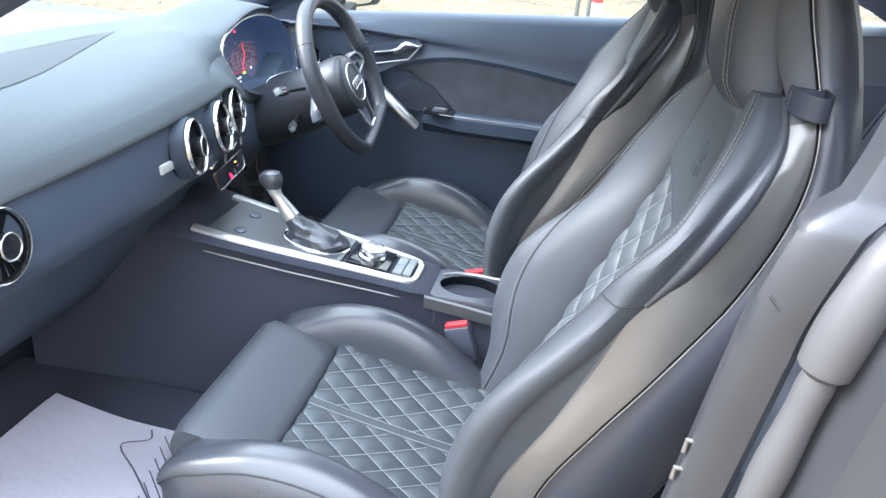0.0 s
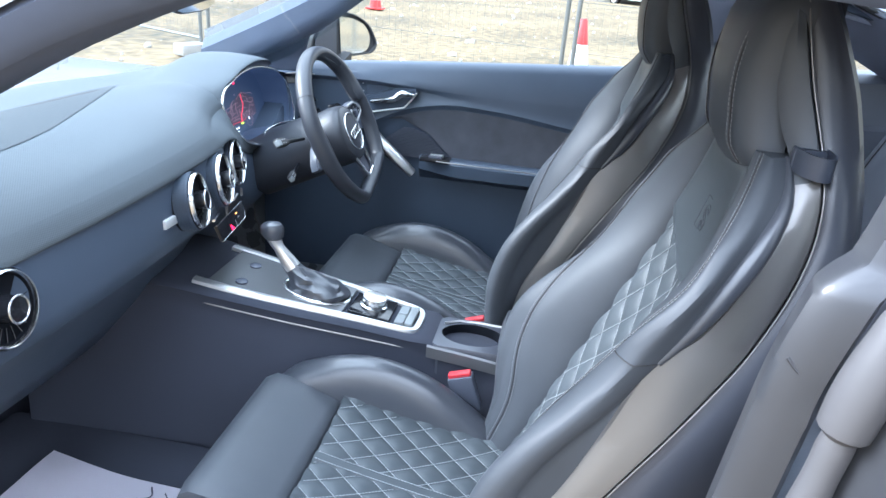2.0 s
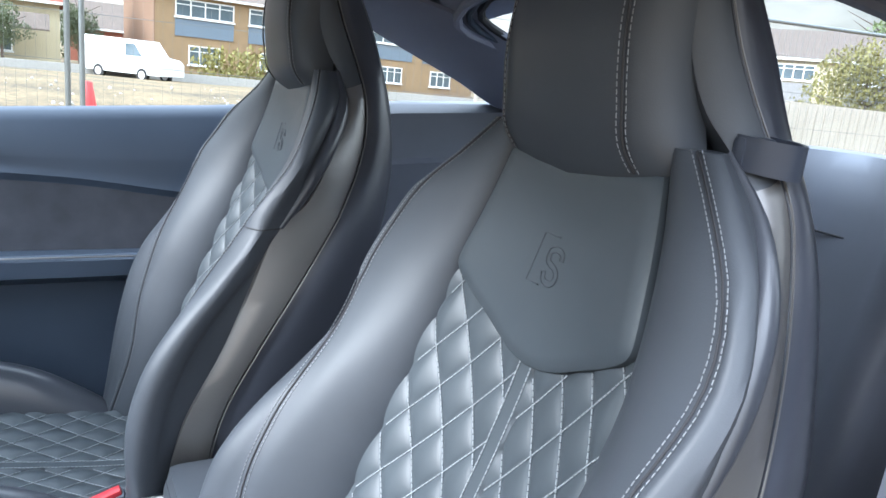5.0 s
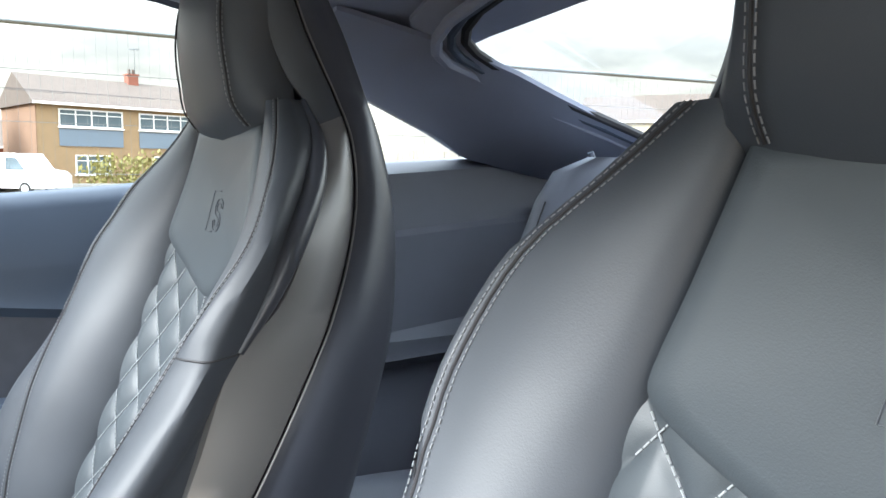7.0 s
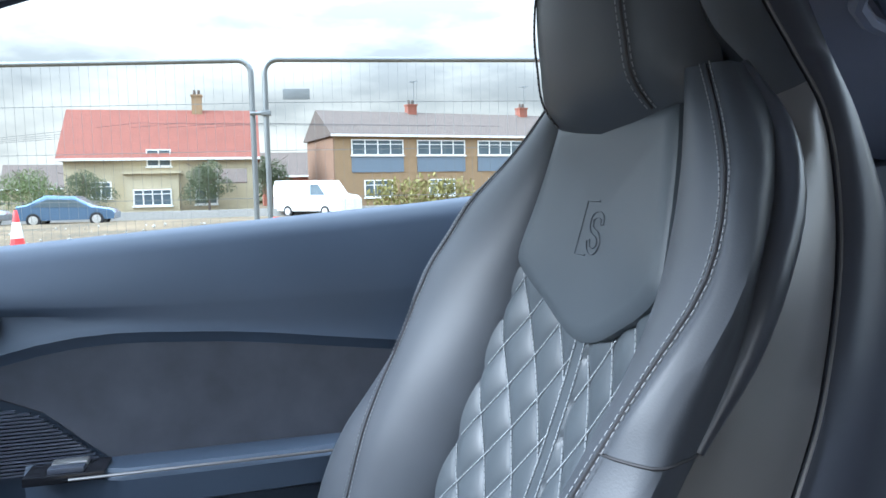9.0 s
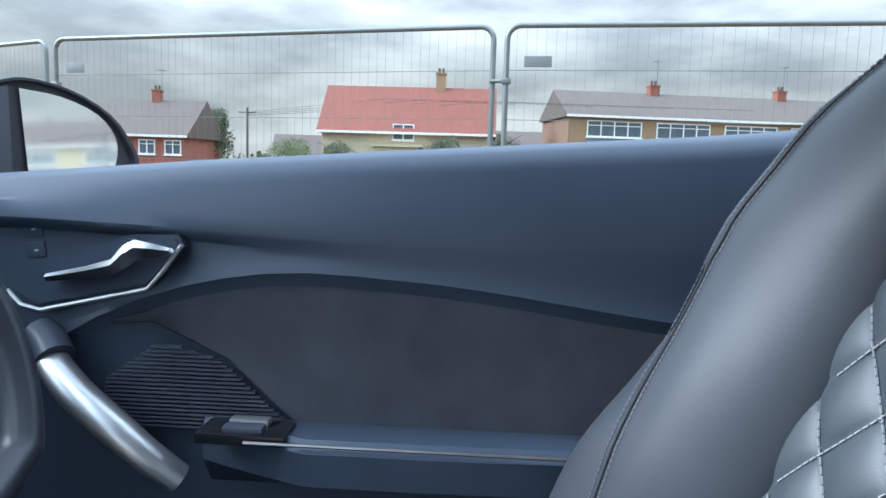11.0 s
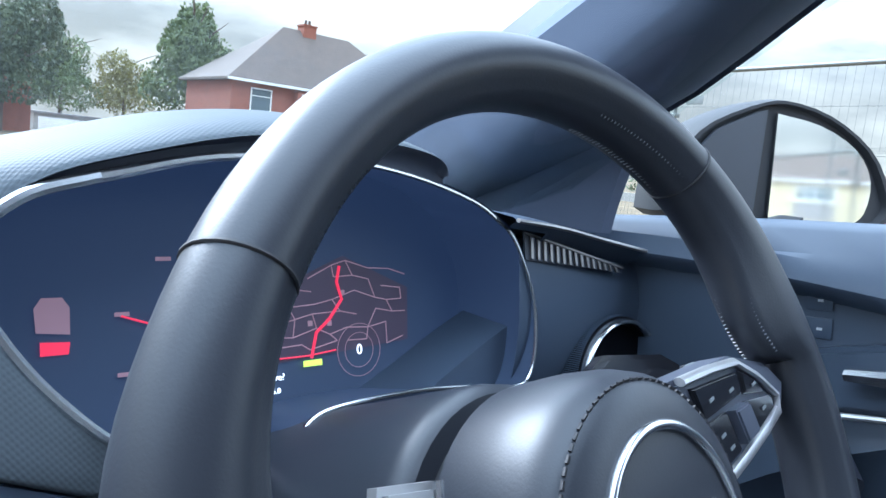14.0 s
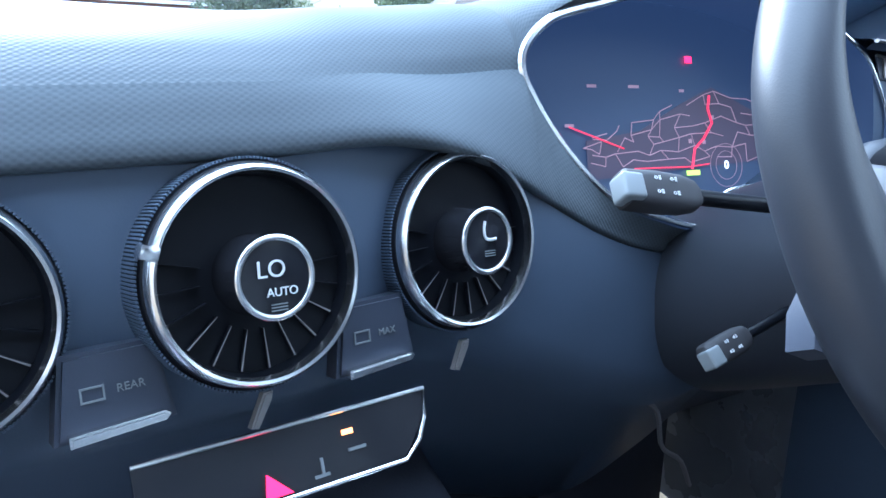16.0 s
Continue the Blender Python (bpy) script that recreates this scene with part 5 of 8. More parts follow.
for x, z, w in ((0.305, 0.891, 0.010), (0.350, 0.891, 0.012), (0.409, 0.888, 0.006), (0.279, 0.858, 0.009), (0.280, 0.822, 0.014)):
    screen_patch("status_bar", x, z, [(0, -0.0013), (w, -0.0013), (w, 0.0013), (0, 0.0013)], GLOW_ROAD)
SM = frame_m(on_screen(0.367, 0.8075, 0.002), (1, 0, 0), SN)
lettering("Look! Safe to move?", 0.0068, SM, GLOW_TEXT, screen, "screen_words")
lettering("+16.0", 0.0056, SM @ Matrix.Translation((0.018, -0.0095, 0)), GLOW_TEXT, screen, "screen_words")
lettering("11:40", 0.0056, SM @ Matrix.Translation((-0.045, -0.0075, 0)), GLOW_TEXT, screen, "screen_words")
lettering("0", 0.011, frame_m(on_screen(0.462, 0.820, 0.002), (1, 0, 0), SN), GLOW_TEXT, screen, "screen_words")
lettering("P", 0.011, frame_m(on_screen(0.250, 0.803, 0.002), (1, 0, 0), SN), GLOW_TEXT, screen, "screen_words")
for r in (0.0135, 0.0205):
    bm = bmesh.new()
    ring(bm, frame_m(on_screen(0.462, 0.820, 0.0018), (1, 0, 0), SN), r, 0.00025, 40)
    part("gauge_ring", bm, GLOW_ROAD, screen, "thin gauge ring")
screen_patch("warning_light", 0.423, 0.916, [(-0.0042, -0.003), (0.0042, -0.003), (0.0042, 0.003), (-0.0042, 0.003)], GLOW_RED, "red warning lamp")
screen_patch("warning_triangle", 0.309, 0.806, [(-0.003, -0.003), (0.003, -0.003), (0.0, 0.003)], GLOW_RED, "red warning triangle")
screen_patch("road_sign", 0.419, 0.8145, [(-0.008, -0.0022), (0.008, -0.0022), (0.008, 0.0022), (-0.008, 0.0022)], GLOW_GREEN, "small green road sign")
screen_patch("car_picture", 0.245, 0.856, [(-0.009, -0.006), (0.009, -0.008), (0.009, 0.008), (0.005, 0.014), (-0.006, 0.014), (-0.010, 0.008)], GLOW_ROAD, "pale car drawing", 0.0016)
screen_patch("car_picture", 0.246, 0.841, [(-0.008, -0.004), (0.007, -0.004), (0.008, 0.003), (-0.008, 0.004)], GLOW_ROUTE, "red floor of the car drawing", 0.0016)

# shaded front of the hood, from its edge in to the display
bm = bmesh.new()
rows = []
brow = spline([(a, b, 0) for a, b in [TRIM[k] for k in (3, 2, 1, 0, 25, 24, 23)] + [(0.486, 0.953)]], len(ARCH_PTS))
for (x, z), (tx, tz, _) in zip(ARCH_PTS, brow):
    a, c = Vector((x, hood_run(x, z)[0][0] + 0.0005, z - 0.0005)), Vector((tx, pod_y(tz) - 0.003, tz + 0.001))
    mid = a.lerp(c, 0.5) + Vector((0, 0.004, 0.002))
    rows.append([a, a.lerp(mid, 0.5) + Vector((0, 0.001, 0.001)), mid, c])
loft(bm, rows, closed=False, caps=False)
part("hood_lining", bm, CONSOLE, pod, "smooth dark underside of the hood")

# shoulder of the display beyond the hood's tip, falling back to the pad
bm = bmesh.new()
rows = []
for x, z, _ in spline([(a, b, 0) for a, b in TRIM[19:23] + [(0.478, 0.956)]], 26):
    y = pod_y(z)
    rows.append(spline([(x + 0.002, y - 0.004, z + 0.003), (x + 0.004, y + 0.010, z + 0.004), (x + 0.005, 0.78, z + 0.005), (x + 0.006, 0.835, z + 0.004), (x + 0.006, 0.87, min(z, 0.912))], 12))
loft(bm, rows, closed=False, caps=False)
part("display_shoulder", bm, DASH_LOW, pod, "smooth dark shoulder of the display")

# side defroster slats and ledge highlight at the driver's end of the dash
bm = bmesh.new()
m = frame_m((0.622, 0.715, 0.901), (1, -0.02, -0.30), (-0.15, -0.95, 0.3))
prism(bm, [(-0.056, 0.010), (-0.050, -0.011), (0.060, 0.006), (0.060, 0.010)], m @ Matrix.Translation((0, 0, -0.001)), 0.0015)
defroster = part("side_defroster", bm, CONSOLE, dash, "dark wedge of the side window defroster", smooth=False)
for k in range(15):
    x = -0.046 + 0.0070 * k
    low = -0.0095 + 0.0150 * (x + 0.050) / 0.110
    bm = bmesh.new()
    prism(bm, [(x, low), (x + 0.0026, low), (x - 0.0004, 0.0085), (x - 0.0030, 0.0085)], m @ Matrix.Translation((0, 0, 0.0004)), 0.0022)
    part("slat", bm, SATIN, defroster, smooth=False)
bm = bmesh.new()
box(bm, -0.057, 0.060, 0.0092, 0.0108, 0, 0.003, 0, m)
part("defroster_edge", bm, SATIN, defroster, "fine bright upper edge")
bm = bmesh.new()
ledge = spline([(0.546, 0.714, 0.935), (0.590, 0.704, 0.931), (0.634, 0.700, 0.924), (0.705, 0.690, 0.913)], 12)
# bright tube stands in for the highlight on the ledge's edge
tube(bm, ledge, 0.003, 8, flat=0.6)
part("ledge_highlight", bm, SATIN, dash, "satin strip for the highlight along the ledge's edge")
bm = bmesh.new()
loft(bm, [[Vector(p) + Vector(o) * (1.0 if p[0] > 0.586 or j > 1 else 0.2) for j, o in enumerate(((0, 0.045, -0.034), (0, 0.020, -0.012), (0, -0.001, -0.001), (0, 0.006, 0.002), (0, 0.04, 0.004), (0, 0.12, -0.010)))] for p in ledge], closed=False, caps=False)
part("dash_ledge", bm, DASH_LOW, dash, "dark ledge at the end of the dash")
bm = bmesh.new()
rows = []
for k in range(14):
    f = k / 13
    x = 0.566 + 0.172 * f
    top = lerp([(0.578, 0.914), (0.634, 0.912), (0.70, 0.902), (0.74, 0.896)], x)
    rows.append(spline([(x, 0.752, top + 0.002), (x, 0.730 - 0.016 * f, top - 0.002), (x, 0.722 - 0.022 * f, top - 0.03), (x, 0.716 - 0.016 * f, 0.84), (x, 0.720 - 0.010 * f, 0.79), (x, 0.74, 0.74)], 16))
surface_coords(bm, loft(bm, rows, closed=False, caps=False))
part("end_panel", bm, DASH_LOW, dash, "plain dark panel between display and door")
# speaker grille let into the pad's shelf, passenger side
def pad_z(x, y):
    return lerp([(p[1], p[2]) for p in spline([(0, a, b) for a, b in pad_run(x)[:8]], 80)], y)


bm = bmesh.new()
rows = []
for x, y0, y1 in ((-0.64, 0.86, 0.93), (-0.60, 0.82, 0.95), (-0.52, 0.798, 0.965), (-0.42, 0.796, 0.972), (-0.34, 0.802, 0.972), (-0.263, 0.814, 0.968), (-0.18, 0.838, 0.965), (-0.10, 0.864, 0.963), (-0.02, 0.891, 0.963), (0.062, 0.919, 0.964), (0.11, 0.940, 0.965), (0.144, 0.960, 0.963)):
    rows.append([(x, y0 + (y1 - y0) * k / 8, pad_z(x, y0 + (y1 - y0) * k / 8) + 0.0012) for k in range(9)])
surface_coords(bm, loft(bm, rows, closed=False, caps=False))
part("speaker_grille", bm, GRILLE, dash, "flush speaker grille in the pad")
for (xa, ya), (xb, yb) in (((-0.341, 0.964), (-0.20, 0.948)), ((-0.17, 0.954), (0.071, 0.940))):
    bm = bmesh.new()
    line = [(xa + (xb - xa) * k / 15, ya + (yb - ya) * k / 15) for k in range(16)]
    tube(bm, [(x, y, pad_z(x, y) + 0.0006) for x, y in line], [0.0014 + 0.0030 * math.sin(math.pi * k / 15) ** 0.4 for k in range(16)], 8, flat=0.3)
    part("defroster_slot", bm, RUBBER, dash, "thin dark windscreen defroster slot")
vm = frame_m((-0.672, 0.672, 0.900), (1, -0.10, -0.25), (0.05, -0.93, 0.36))
bm = bmesh.new()
prism(bm, [(-0.040, -0.017), (0.012, -0.015), (0.030, -0.004), (0.010, 0.009), (-0.040, 0.016)], vm @ Matrix.Translation((0, 0, -0.004)), 0.006, 0.001)
side_vent = part("side_window_vent", bm, RUBBER, dash, "small dark louvred vent for the side window")
for k in range(5):
    bm = bmesh.new()
    h = -0.0125 + 0.0056 * k
    box(bm, -0.038, 0.012 + 0.010 * math.sin(math.pi * (k + 0.5) / 5), h, h + 0.0018, 0.0, 0.0042, 0.0005, vm)
    part("slat", bm, DASH_LOW, side_vent)

bm = bmesh.new()
# thin satin tube laid along the knee panel
tube(bm, spline([(0.324, 0.722, 0.633), (0.344, 0.724, 0.615), (0.359, 0.730, 0.576), (0.390, 0.736, 0.552), (0.412, 0.742, 0.517)], 14), 0.0022, 8)
part("knee_line", bm, SATIN, dash, "thin bright line along the knee panel")

# ---- steering wheel ----
WC = Vector((0.386, 0.497, 0.848))
WM = frame_m(WC, (1, 0, 0), (0, -0.902, 0.432))
WR = WM @ Matrix.Rotation(radians(15), 4, "Z")
wheel = thing("steering_wheel", "black leather steering wheel with round metal-ringed hub", "steering wheel")


def rim_point(a, r=0.188):
    x, y = r * math.cos(a), r * math.sin(a)
    if y < -0.152:
        y = -0.152 - 0.35 * (-0.152 - y) * 0.5
    return x, y


def rim_flare(deg):
    """How far the rim's inner side swells into the thumb rests over the side spokes."""
    return 1.35 * math.exp(-((min(abs(deg - 8), abs(deg - 172))) / 13) ** 2)


bm = bmesh.new()
rows = []
N = 120
for k in range(N):
    a = 2 * math.pi * k / N
    x, y = rim_point(a)
    d = Vector((x, y, 0)).normalized()
    deg = math.degrees(a) % 360
    thumb = 1 + 0.16 * math.exp(-((min(abs(deg - 28), abs(deg - 152))) / 11) ** 2)
    flare = rim_flare(deg)
    rr = []
    for j in range(28):
        t = 2 * math.pi * j / 28
        c, s = math.cos(t), math.sin(t)
        fold = 1 - 0.075 * math.exp(-((t - 2.30) / 0.16) ** 2) + 0.03 * math.exp(-((t - 2.75) / 0.28) ** 2)
        wide = 0.0165 * thumb * fold * c * (1 + (flare if c < 0 else 0))
        rr.append(WR @ Vector((x + d.x * wide, y + d.y * wide, 0.020 * fold * s)))
    rows.append(rr)
loft(bm, rows, ring=True)
rim = part("rim", bm, WHEEL, wheel, "smooth black leather rim")
for deg in (38, 133.5):
    a = radians(deg)
    bm = bmesh.new()
    x, y = rim_point(a)
    m = WR @ frame_m((x, y, 0), (math.cos(a), math.sin(a), 0), (-math.sin(a), math.cos(a), 0))
    pts = []
    for k in range(28):
        t = 2 * math.pi * k / 28
        th = 0.0166 * (1 + 0.16 * math.exp(-((min(abs(deg - 28), abs(deg - 152))) / 11) ** 2))
        pts.append(m @ Vector((th * math.cos(t), 0.0201 * math.sin(t), 0)))
    tube(bm, pts, 0.0008, 6, closed=True)
    part("rim_joint", bm, RUBBER, rim, "dark joint in the leather")
bm = bmesh.new()
for s in (-1, 1):
    line = []
    for k in range(150):
        a = radians(90 + s * (26 + 66 * k / 149))
        z = -0.009 + 0.019 * (k % 2)
        x, y = rim_point(a, 0.188 - 0.0168 * math.sqrt(1 - (z / 0.02) ** 2) * (1 + rim_flare(math.degrees(a) % 360)))
        line.append(WR @ Vector((x, y, z)))
    tube(bm, line, 0.0007, 5)
tagged(part("stitching", bm, THREAD, rim, "grey cross stitches on the inner rim"), kind="stuff")
# hub: padded drum with emblem disc
HM = WM @ Matrix.Translation((0.006, -0.022, -0.007)) @ Matrix.Rotation(radians(10), 4, "Z")
bm = bmesh.new()
lathe(bm, [(0.058, -0.050), (0.070, -0.050), (0.0738, -0.046), (0.075, -0.02), (0.074, 0.000), (0.071, 0.012), (0.064, 0.019), (0.052, 0.0225), (0.001, 0.024)], HM, 56)
hub = part("airbag_cover", bm, WHEEL, wheel, "round padded leather hub")
bm = bmesh.new()
stitch_run(bm, [HM @ Vector((0.0675 * math.cos(t), 0.0675 * math.sin(t), 0.0165)) for t in (2 * math.pi * k / 80 for k in range(81))], 0.005, 0.0034, 0.0008)
tagged(part("stitching", bm, RUBBER, hub, "dark hub stitching"), kind="stuff")
bm = bmesh.new()
ring(bm, HM, 0.0475, 0.0024, 64, 0.0235)
part("emblem_ring", bm, CHROME, hub, "bright metal hub ring")
bm = bmesh.new()
for k in range(4):
    ring(bm, HM @ Matrix.Translation((-0.0225 + 0.015 * k, -0.002, 0.0265)), 0.0100, 0.0016, 36)
part("emblem", bm, CHROME, hub, "bright linked-ring emblem")
# side spokes with keys
for s in (-1, 1):
    SR = WR if s > 0 else WR @ Matrix.Translation((0, 0, -0.040))
    bm = bmesh.new()
    prism(bm, [(s * 0.058, -0.036), (s * 0.100, -0.036), (s * 0.160, -0.030), (s * 0.172, -0.020), (s * 0.160, -0.004), (s * 0.124, 0.014), (s * 0.060, 0.025)][:: s], SR @ Matrix.Translation((0, 0, -0.018)), 0.020, 0.003)
    spoke = part("side_spoke", bm, DARK, wheel, "dark side spoke with keys")
    bm = bmesh.new()
    tube(bm, [SR @ Vector(p) for p in ((s * 0.064, 0.023, 0.003), (s * 0.092, 0.018, 0.003), (s * 0.121, 0.011, 0.003), (s * 0.138, -0.003, 0.003), (s * 0.152, -0.020, 0.003), (s * 0.148, -0.028, 0.003), (s * 0.125, -0.030, 0.003), (s * 0.098, -0.031, 0.003), (s * 0.064, -0.032, 0.002))], 0.0032, 8, flat=0.7)
    part("spoke_edge", bm, SILVER, spoke, "bright spoke edging")
    for outline, high, name, material in (([(0.070, 0.000), (0.114, -0.004), (0.118, 0.007), (0.070, 0.017)], 0.004, "spoke_key", GLOSSY), ([(0.070, -0.026), (0.093, -0.026), (0.093, -0.005), (0.070, -0.002)], 0.004, "spoke_key", GLOSSY), ([(0.118, -0.006), (0.140, -0.014), (0.132, -0.002), (0.122, 0.006)], 0.0035, "spoke_key", GLOSSY), ([(0.116, -0.027), (0.143, -0.025), (0.145, -0.018), (0.116, -0.009)], 0.0035, "spoke_key", GLOSSY), ([(0.096, -0.024), (0.112, -0.024), (0.112, -0.008), (0.096, -0.006)], 0.0075, "roller", DARK)):
        bm = bmesh.new()
        prism(bm, [(s * x, y) for x, y in outline][:: s], SR @ Matrix.Translation((0, 0, 0.001)), high, 0.0012)
        part(name, bm, material, spoke)
    for x, y in ((0.082, 0.006), (0.104, 0.002), (0.080, -0.012), (0.084, -0.020), (0.129, -0.005), (0.130, -0.019)):
        bm = bmesh.new()
        box(bm, s * x - 0.0025, s * x + 0.0025, y - 0.0008, y + 0.0008, 0.005, 0.0054, 0, SR)
        part("key_symbol", bm, BUTTON, spoke)
PADDLE_R = [(0.036, 0.050), (0.053, 0.058), (0.107, 0.053), (0.124, 0.045), (0.115, 0.036), (0.060, 0.040)]
PADDLE_L = [(-0.065, 0.041), (-0.090, 0.051), (-0.112, 0.014), (-0.121, -0.022), (-0.107, -0.030), (-0.076, 0.018)]
for outline, material, words in ((PADDLE_R, GLOSSY, "gloss black shift paddle"), (PADDLE_L, PADDLE_METAL, "satin silver shift paddle")):
    bm = bmesh.new()
    prism(bm, outline[::-1], (WM if outline is PADDLE_R else WR) @ Matrix.Translation((0, 0, -0.040)), 0.009, 0.003)
    part("shift_paddle", bm, material, wheel, words)
bm = bmesh.new()
tube(bm, [WR @ Vector((x, y, -0.031)) for x, y in ((-0.065, 0.041), (-0.076, 0.018), (-0.107, -0.030))], 0.0022, 8)
part("paddle_edge", bm, CHROME, wheel, "bright edge of the silver paddle")
# lower spoke: two bright bars
bm = bmesh.new()
prism(bm, [(-0.028, -0.060), (0.028, -0.060), (0.024, -0.142), (-0.024, -0.142)], WR @ Matrix.Translation((0, 0, -0.010)), 0.010, 0.002)
lower = part("lower_spoke", bm, DARK, wheel, "dark lower spoke")
bm = bmesh.new()
tube(bm, [WR @ Vector(p) for p in ((-0.046, -0.056, 0.004), (-0.030, -0.120, 0.006), (-0.022, -0.140, 0.008), (0.022, -0.140, 0.008), (0.030, -0.120, 0.006), (0.046, -0.056, 0.004))], 0.0042, 8)
part("spoke_edge", bm, CHROME, lower, "bright lower spoke bars")
# column shroud and stalks
column = thing("steering_column", "dark shrouded steering column with control stalks", "steering column")
bm = bmesh.new()
lathe(bm, [(0.058, -0.064), (0.072, -0.064), (0.0765, -0.068), (0.078, -0.078), (0.079, -0.165), (0.080, -0.20), (0.080, -0.26), (0.001, -0.262)], HM, 48)
part("shroud", bm, WHEEL, column, "dark two-piece column shroud")
bm = bmesh.new()
lathe(bm, [(0.062, -0.045), (0.062, -0.075)], HM, 48)
part("shroud_gap", bm, RUBBER, column, "dark gap ring")


def stalk(tip, root, w, marks):
    m = frame_m(tip, Vector(root) - Vector(tip), (0, -0.8, 0.6))
    L = (Vector(root) - Vector(tip)).length
    bm = bmesh.new()
    loop = [(math.copysign(abs(math.cos(t)) ** 0.6, math.cos(t)), math.copysign(abs(math.sin(t)) ** 0.6, math.sin(t))) for t in (2 * math.pi * k / 24 for k in range(24))]
    loft(bm, [[m @ Vector((x, a * hw, b * hh)) for a, b in loop] for x, hw, hh in ((0.0, w * 0.5, w * 0.4), (0.001, w * 0.80, w * 0.62), (0.003, w * 0.95, w * 0.76), (w * 2.0, w * 1.02, w * 0.80), (w * 3.6, w * 0.98, w * 0.72), (w * 4.4, w * 0.82, w * 0.58), (w * 4.8, w * 0.5, w * 0.38))])
    st = part("control_stalk", bm, RUBBER, column, "black control stalk with white symbols", sharp=25)
    bm = bmesh.new()
    tube(bm, [m @ Vector((x, 0, 0)) for x in (w * 4.4, L * 0.8, L)], w * 0.42, 12)
    part("stalk_arm", bm, BLADE, st)
    bm = bmesh.new()
    box(bm, -0.003, w * 0.95, -w * 0.86, w * 0.50, -w * 0.3, w * 0.95, w * 0.2, m, 3)
    part("stalk_key", bm, BUTTON, st, "grey end key")
    bm = bmesh.new()
    for k in range(marks):
        mm = m @ Matrix.Translation((w * (1.75 + 0.95 * (k // 2)), w * (0.38 if k % 2 else -0.38), w * 0.80))
        ring(bm, mm, w * 0.075, 0.00025, 12)
        for c in (-1, 0, 1):
            box(bm, w * 0.14, w * 0.27, w * 0.085 * c - 0.00022, w * 0.085 * c + 0.00022, 0, 0.0005, 0, mm)
    part("stalk_symbols", bm, WHITE_PRINT, st)


stalk((0.163, 0.585, 0.842), (0.30, 0.575, 0.822), 0.0108, 4)
stalk((0.234, 0.580, 0.738), (0.33, 0.575, 0.770), 0.0085, 4)
stalk((0.60, 0.585, 0.842), (0.45, 0.575, 0.822), 0.0108, 4)

# ---- centre console ----
console = thing("centre_console", "dark centre console with silver frame, gear lever and cup holder", "console")


def con_z(y):
    return lerp([(-0.1, 0.53), (0.19, 0.538), (0.58, 0.592), (0.7, 0.61)], y)


bm = bmesh.new()
rows = []
for y, w in ((1.02, 0.160), (0.85, 0.145), (0.70, 0.128), (0.60, 0.118), (0.45, 0.102), (0.30, 0.080), (0.20, 0.070), (0.165, 0.066), (0.14, 0.068), (0.0, 0.069), (-0.30, 0.069)):
    z = con_z(y) - (0.026 if y < 0.15 else 0.0)
    rows.append([(-w - 0.03, y, 0.17), (-w - 0.006, y, z - 0.065), (-w, y, z - 0.052), (-w, y, z - 0.018), (-w - 0.004, y, z - 0.010), (-w + 0.006, y, z - 0.002), (w - 0.006, y, z - 0.002), (w + 0.004, y, z - 0.010), (w, y, z - 0.018), (w, y, z - 0.052), (w + 0.006, y, z - 0.065), (w + 0.03, y, 0.17)])
loft(bm, rows)
part("console_body", bm, CARPET, console, "dark console body", sharp=50)
bm = bmesh.new()
half_path = [(-0.104, 0.66), (-0.101, 0.58), (-0.086, 0.44), (-0.069, 0.30), (-0.062, 0.235), (-0.055, 0.204), (-0.040, 0.191), (-0.018, 0.188)]
frame_pts = spline([(x, y, 0) for x, y in half_path + [(-x, y) for x, y in half_path[::-1]]], 64)
rows = []
for k, (x, y, _) in enumerate(frame_pts):
    z = con_z(y)
    a, b = frame_pts[max(k - 1, 0)], frame_pts[min(k + 1, 63)]
    inw = Vector((-(b[1] - a[1]), b[0] - a[0], 0)).normalized() * -lerp([(0.18, 0.014), (0.30, 0.017), (0.60, 0.024)], y)
    if inw.x * x > 0:
        inw = -inw
    rows.append([(x, y, z - 0.008), (x, y, z + 0.000), (x + inw.x * 0.12, y + inw.y * 0.12, z + 0.004), (x + inw.x * 0.5, y + inw.y * 0.5, z + 0.0062), (x + inw.x * 0.9, y + inw.y * 0.9, z + 0.005), (x + inw.x, y + inw.y, z + 0.002), (x + inw.x, y + inw.y, z - 0.008)])
loft(bm, rows)
part("console_frame", bm, SILVER, console, "bright silver frame")
bm = bmesh.new()
rows = []
for y in (0.352, 0.40, 0.46, 0.52, 0.58, 0.635):
    w, z = lerp([(0.35, 0.066), (0.44, 0.070), (0.58, 0.086), (0.64, 0.088)], y), con_z(y)
    rows.append([(-w, y, z - 0.006), (-w, y, z + 0.0035), (w, y, z + 0.0035), (w, y, z - 0.006)])
loft(bm, rows)
part("console_plate", bm, PLATE_GREY, console, "dark satin plate round the gear lever", smooth=False)
for x, y in ((-0.052, 0.575), (0.030, 0.580)):
    bm = bmesh.new()
    lathe(bm, [(0.013, 0.0), (0.013, 0.006), (0.010, 0.0075), (0.001, 0.0075)], frame_m((x, y, con_z(y)), (1, 0, 0), (0, -0.12, 1)), 24)
    part("console_button", bm, DARK, console, "small round dark button")
for s in (-1, 1):
    bm = bmesh.new()
    tube(bm, [(s * (lerp([(0.19, 0.066), (0.45, 0.103), (0.62, 0.119)], y)), y, con_z(y) - 0.030) for y in np.linspace(0.19, 0.66, 12)], 0.002, 6)
    part("side_line", bm, SATIN, console, "fine side trim line")
bm = bmesh.new()
ellipse = [(0.050 * math.cos(t), 0.425 + 0.072 * math.sin(t)) for t in (2 * math.pi * k / 36 for k in range(36))]
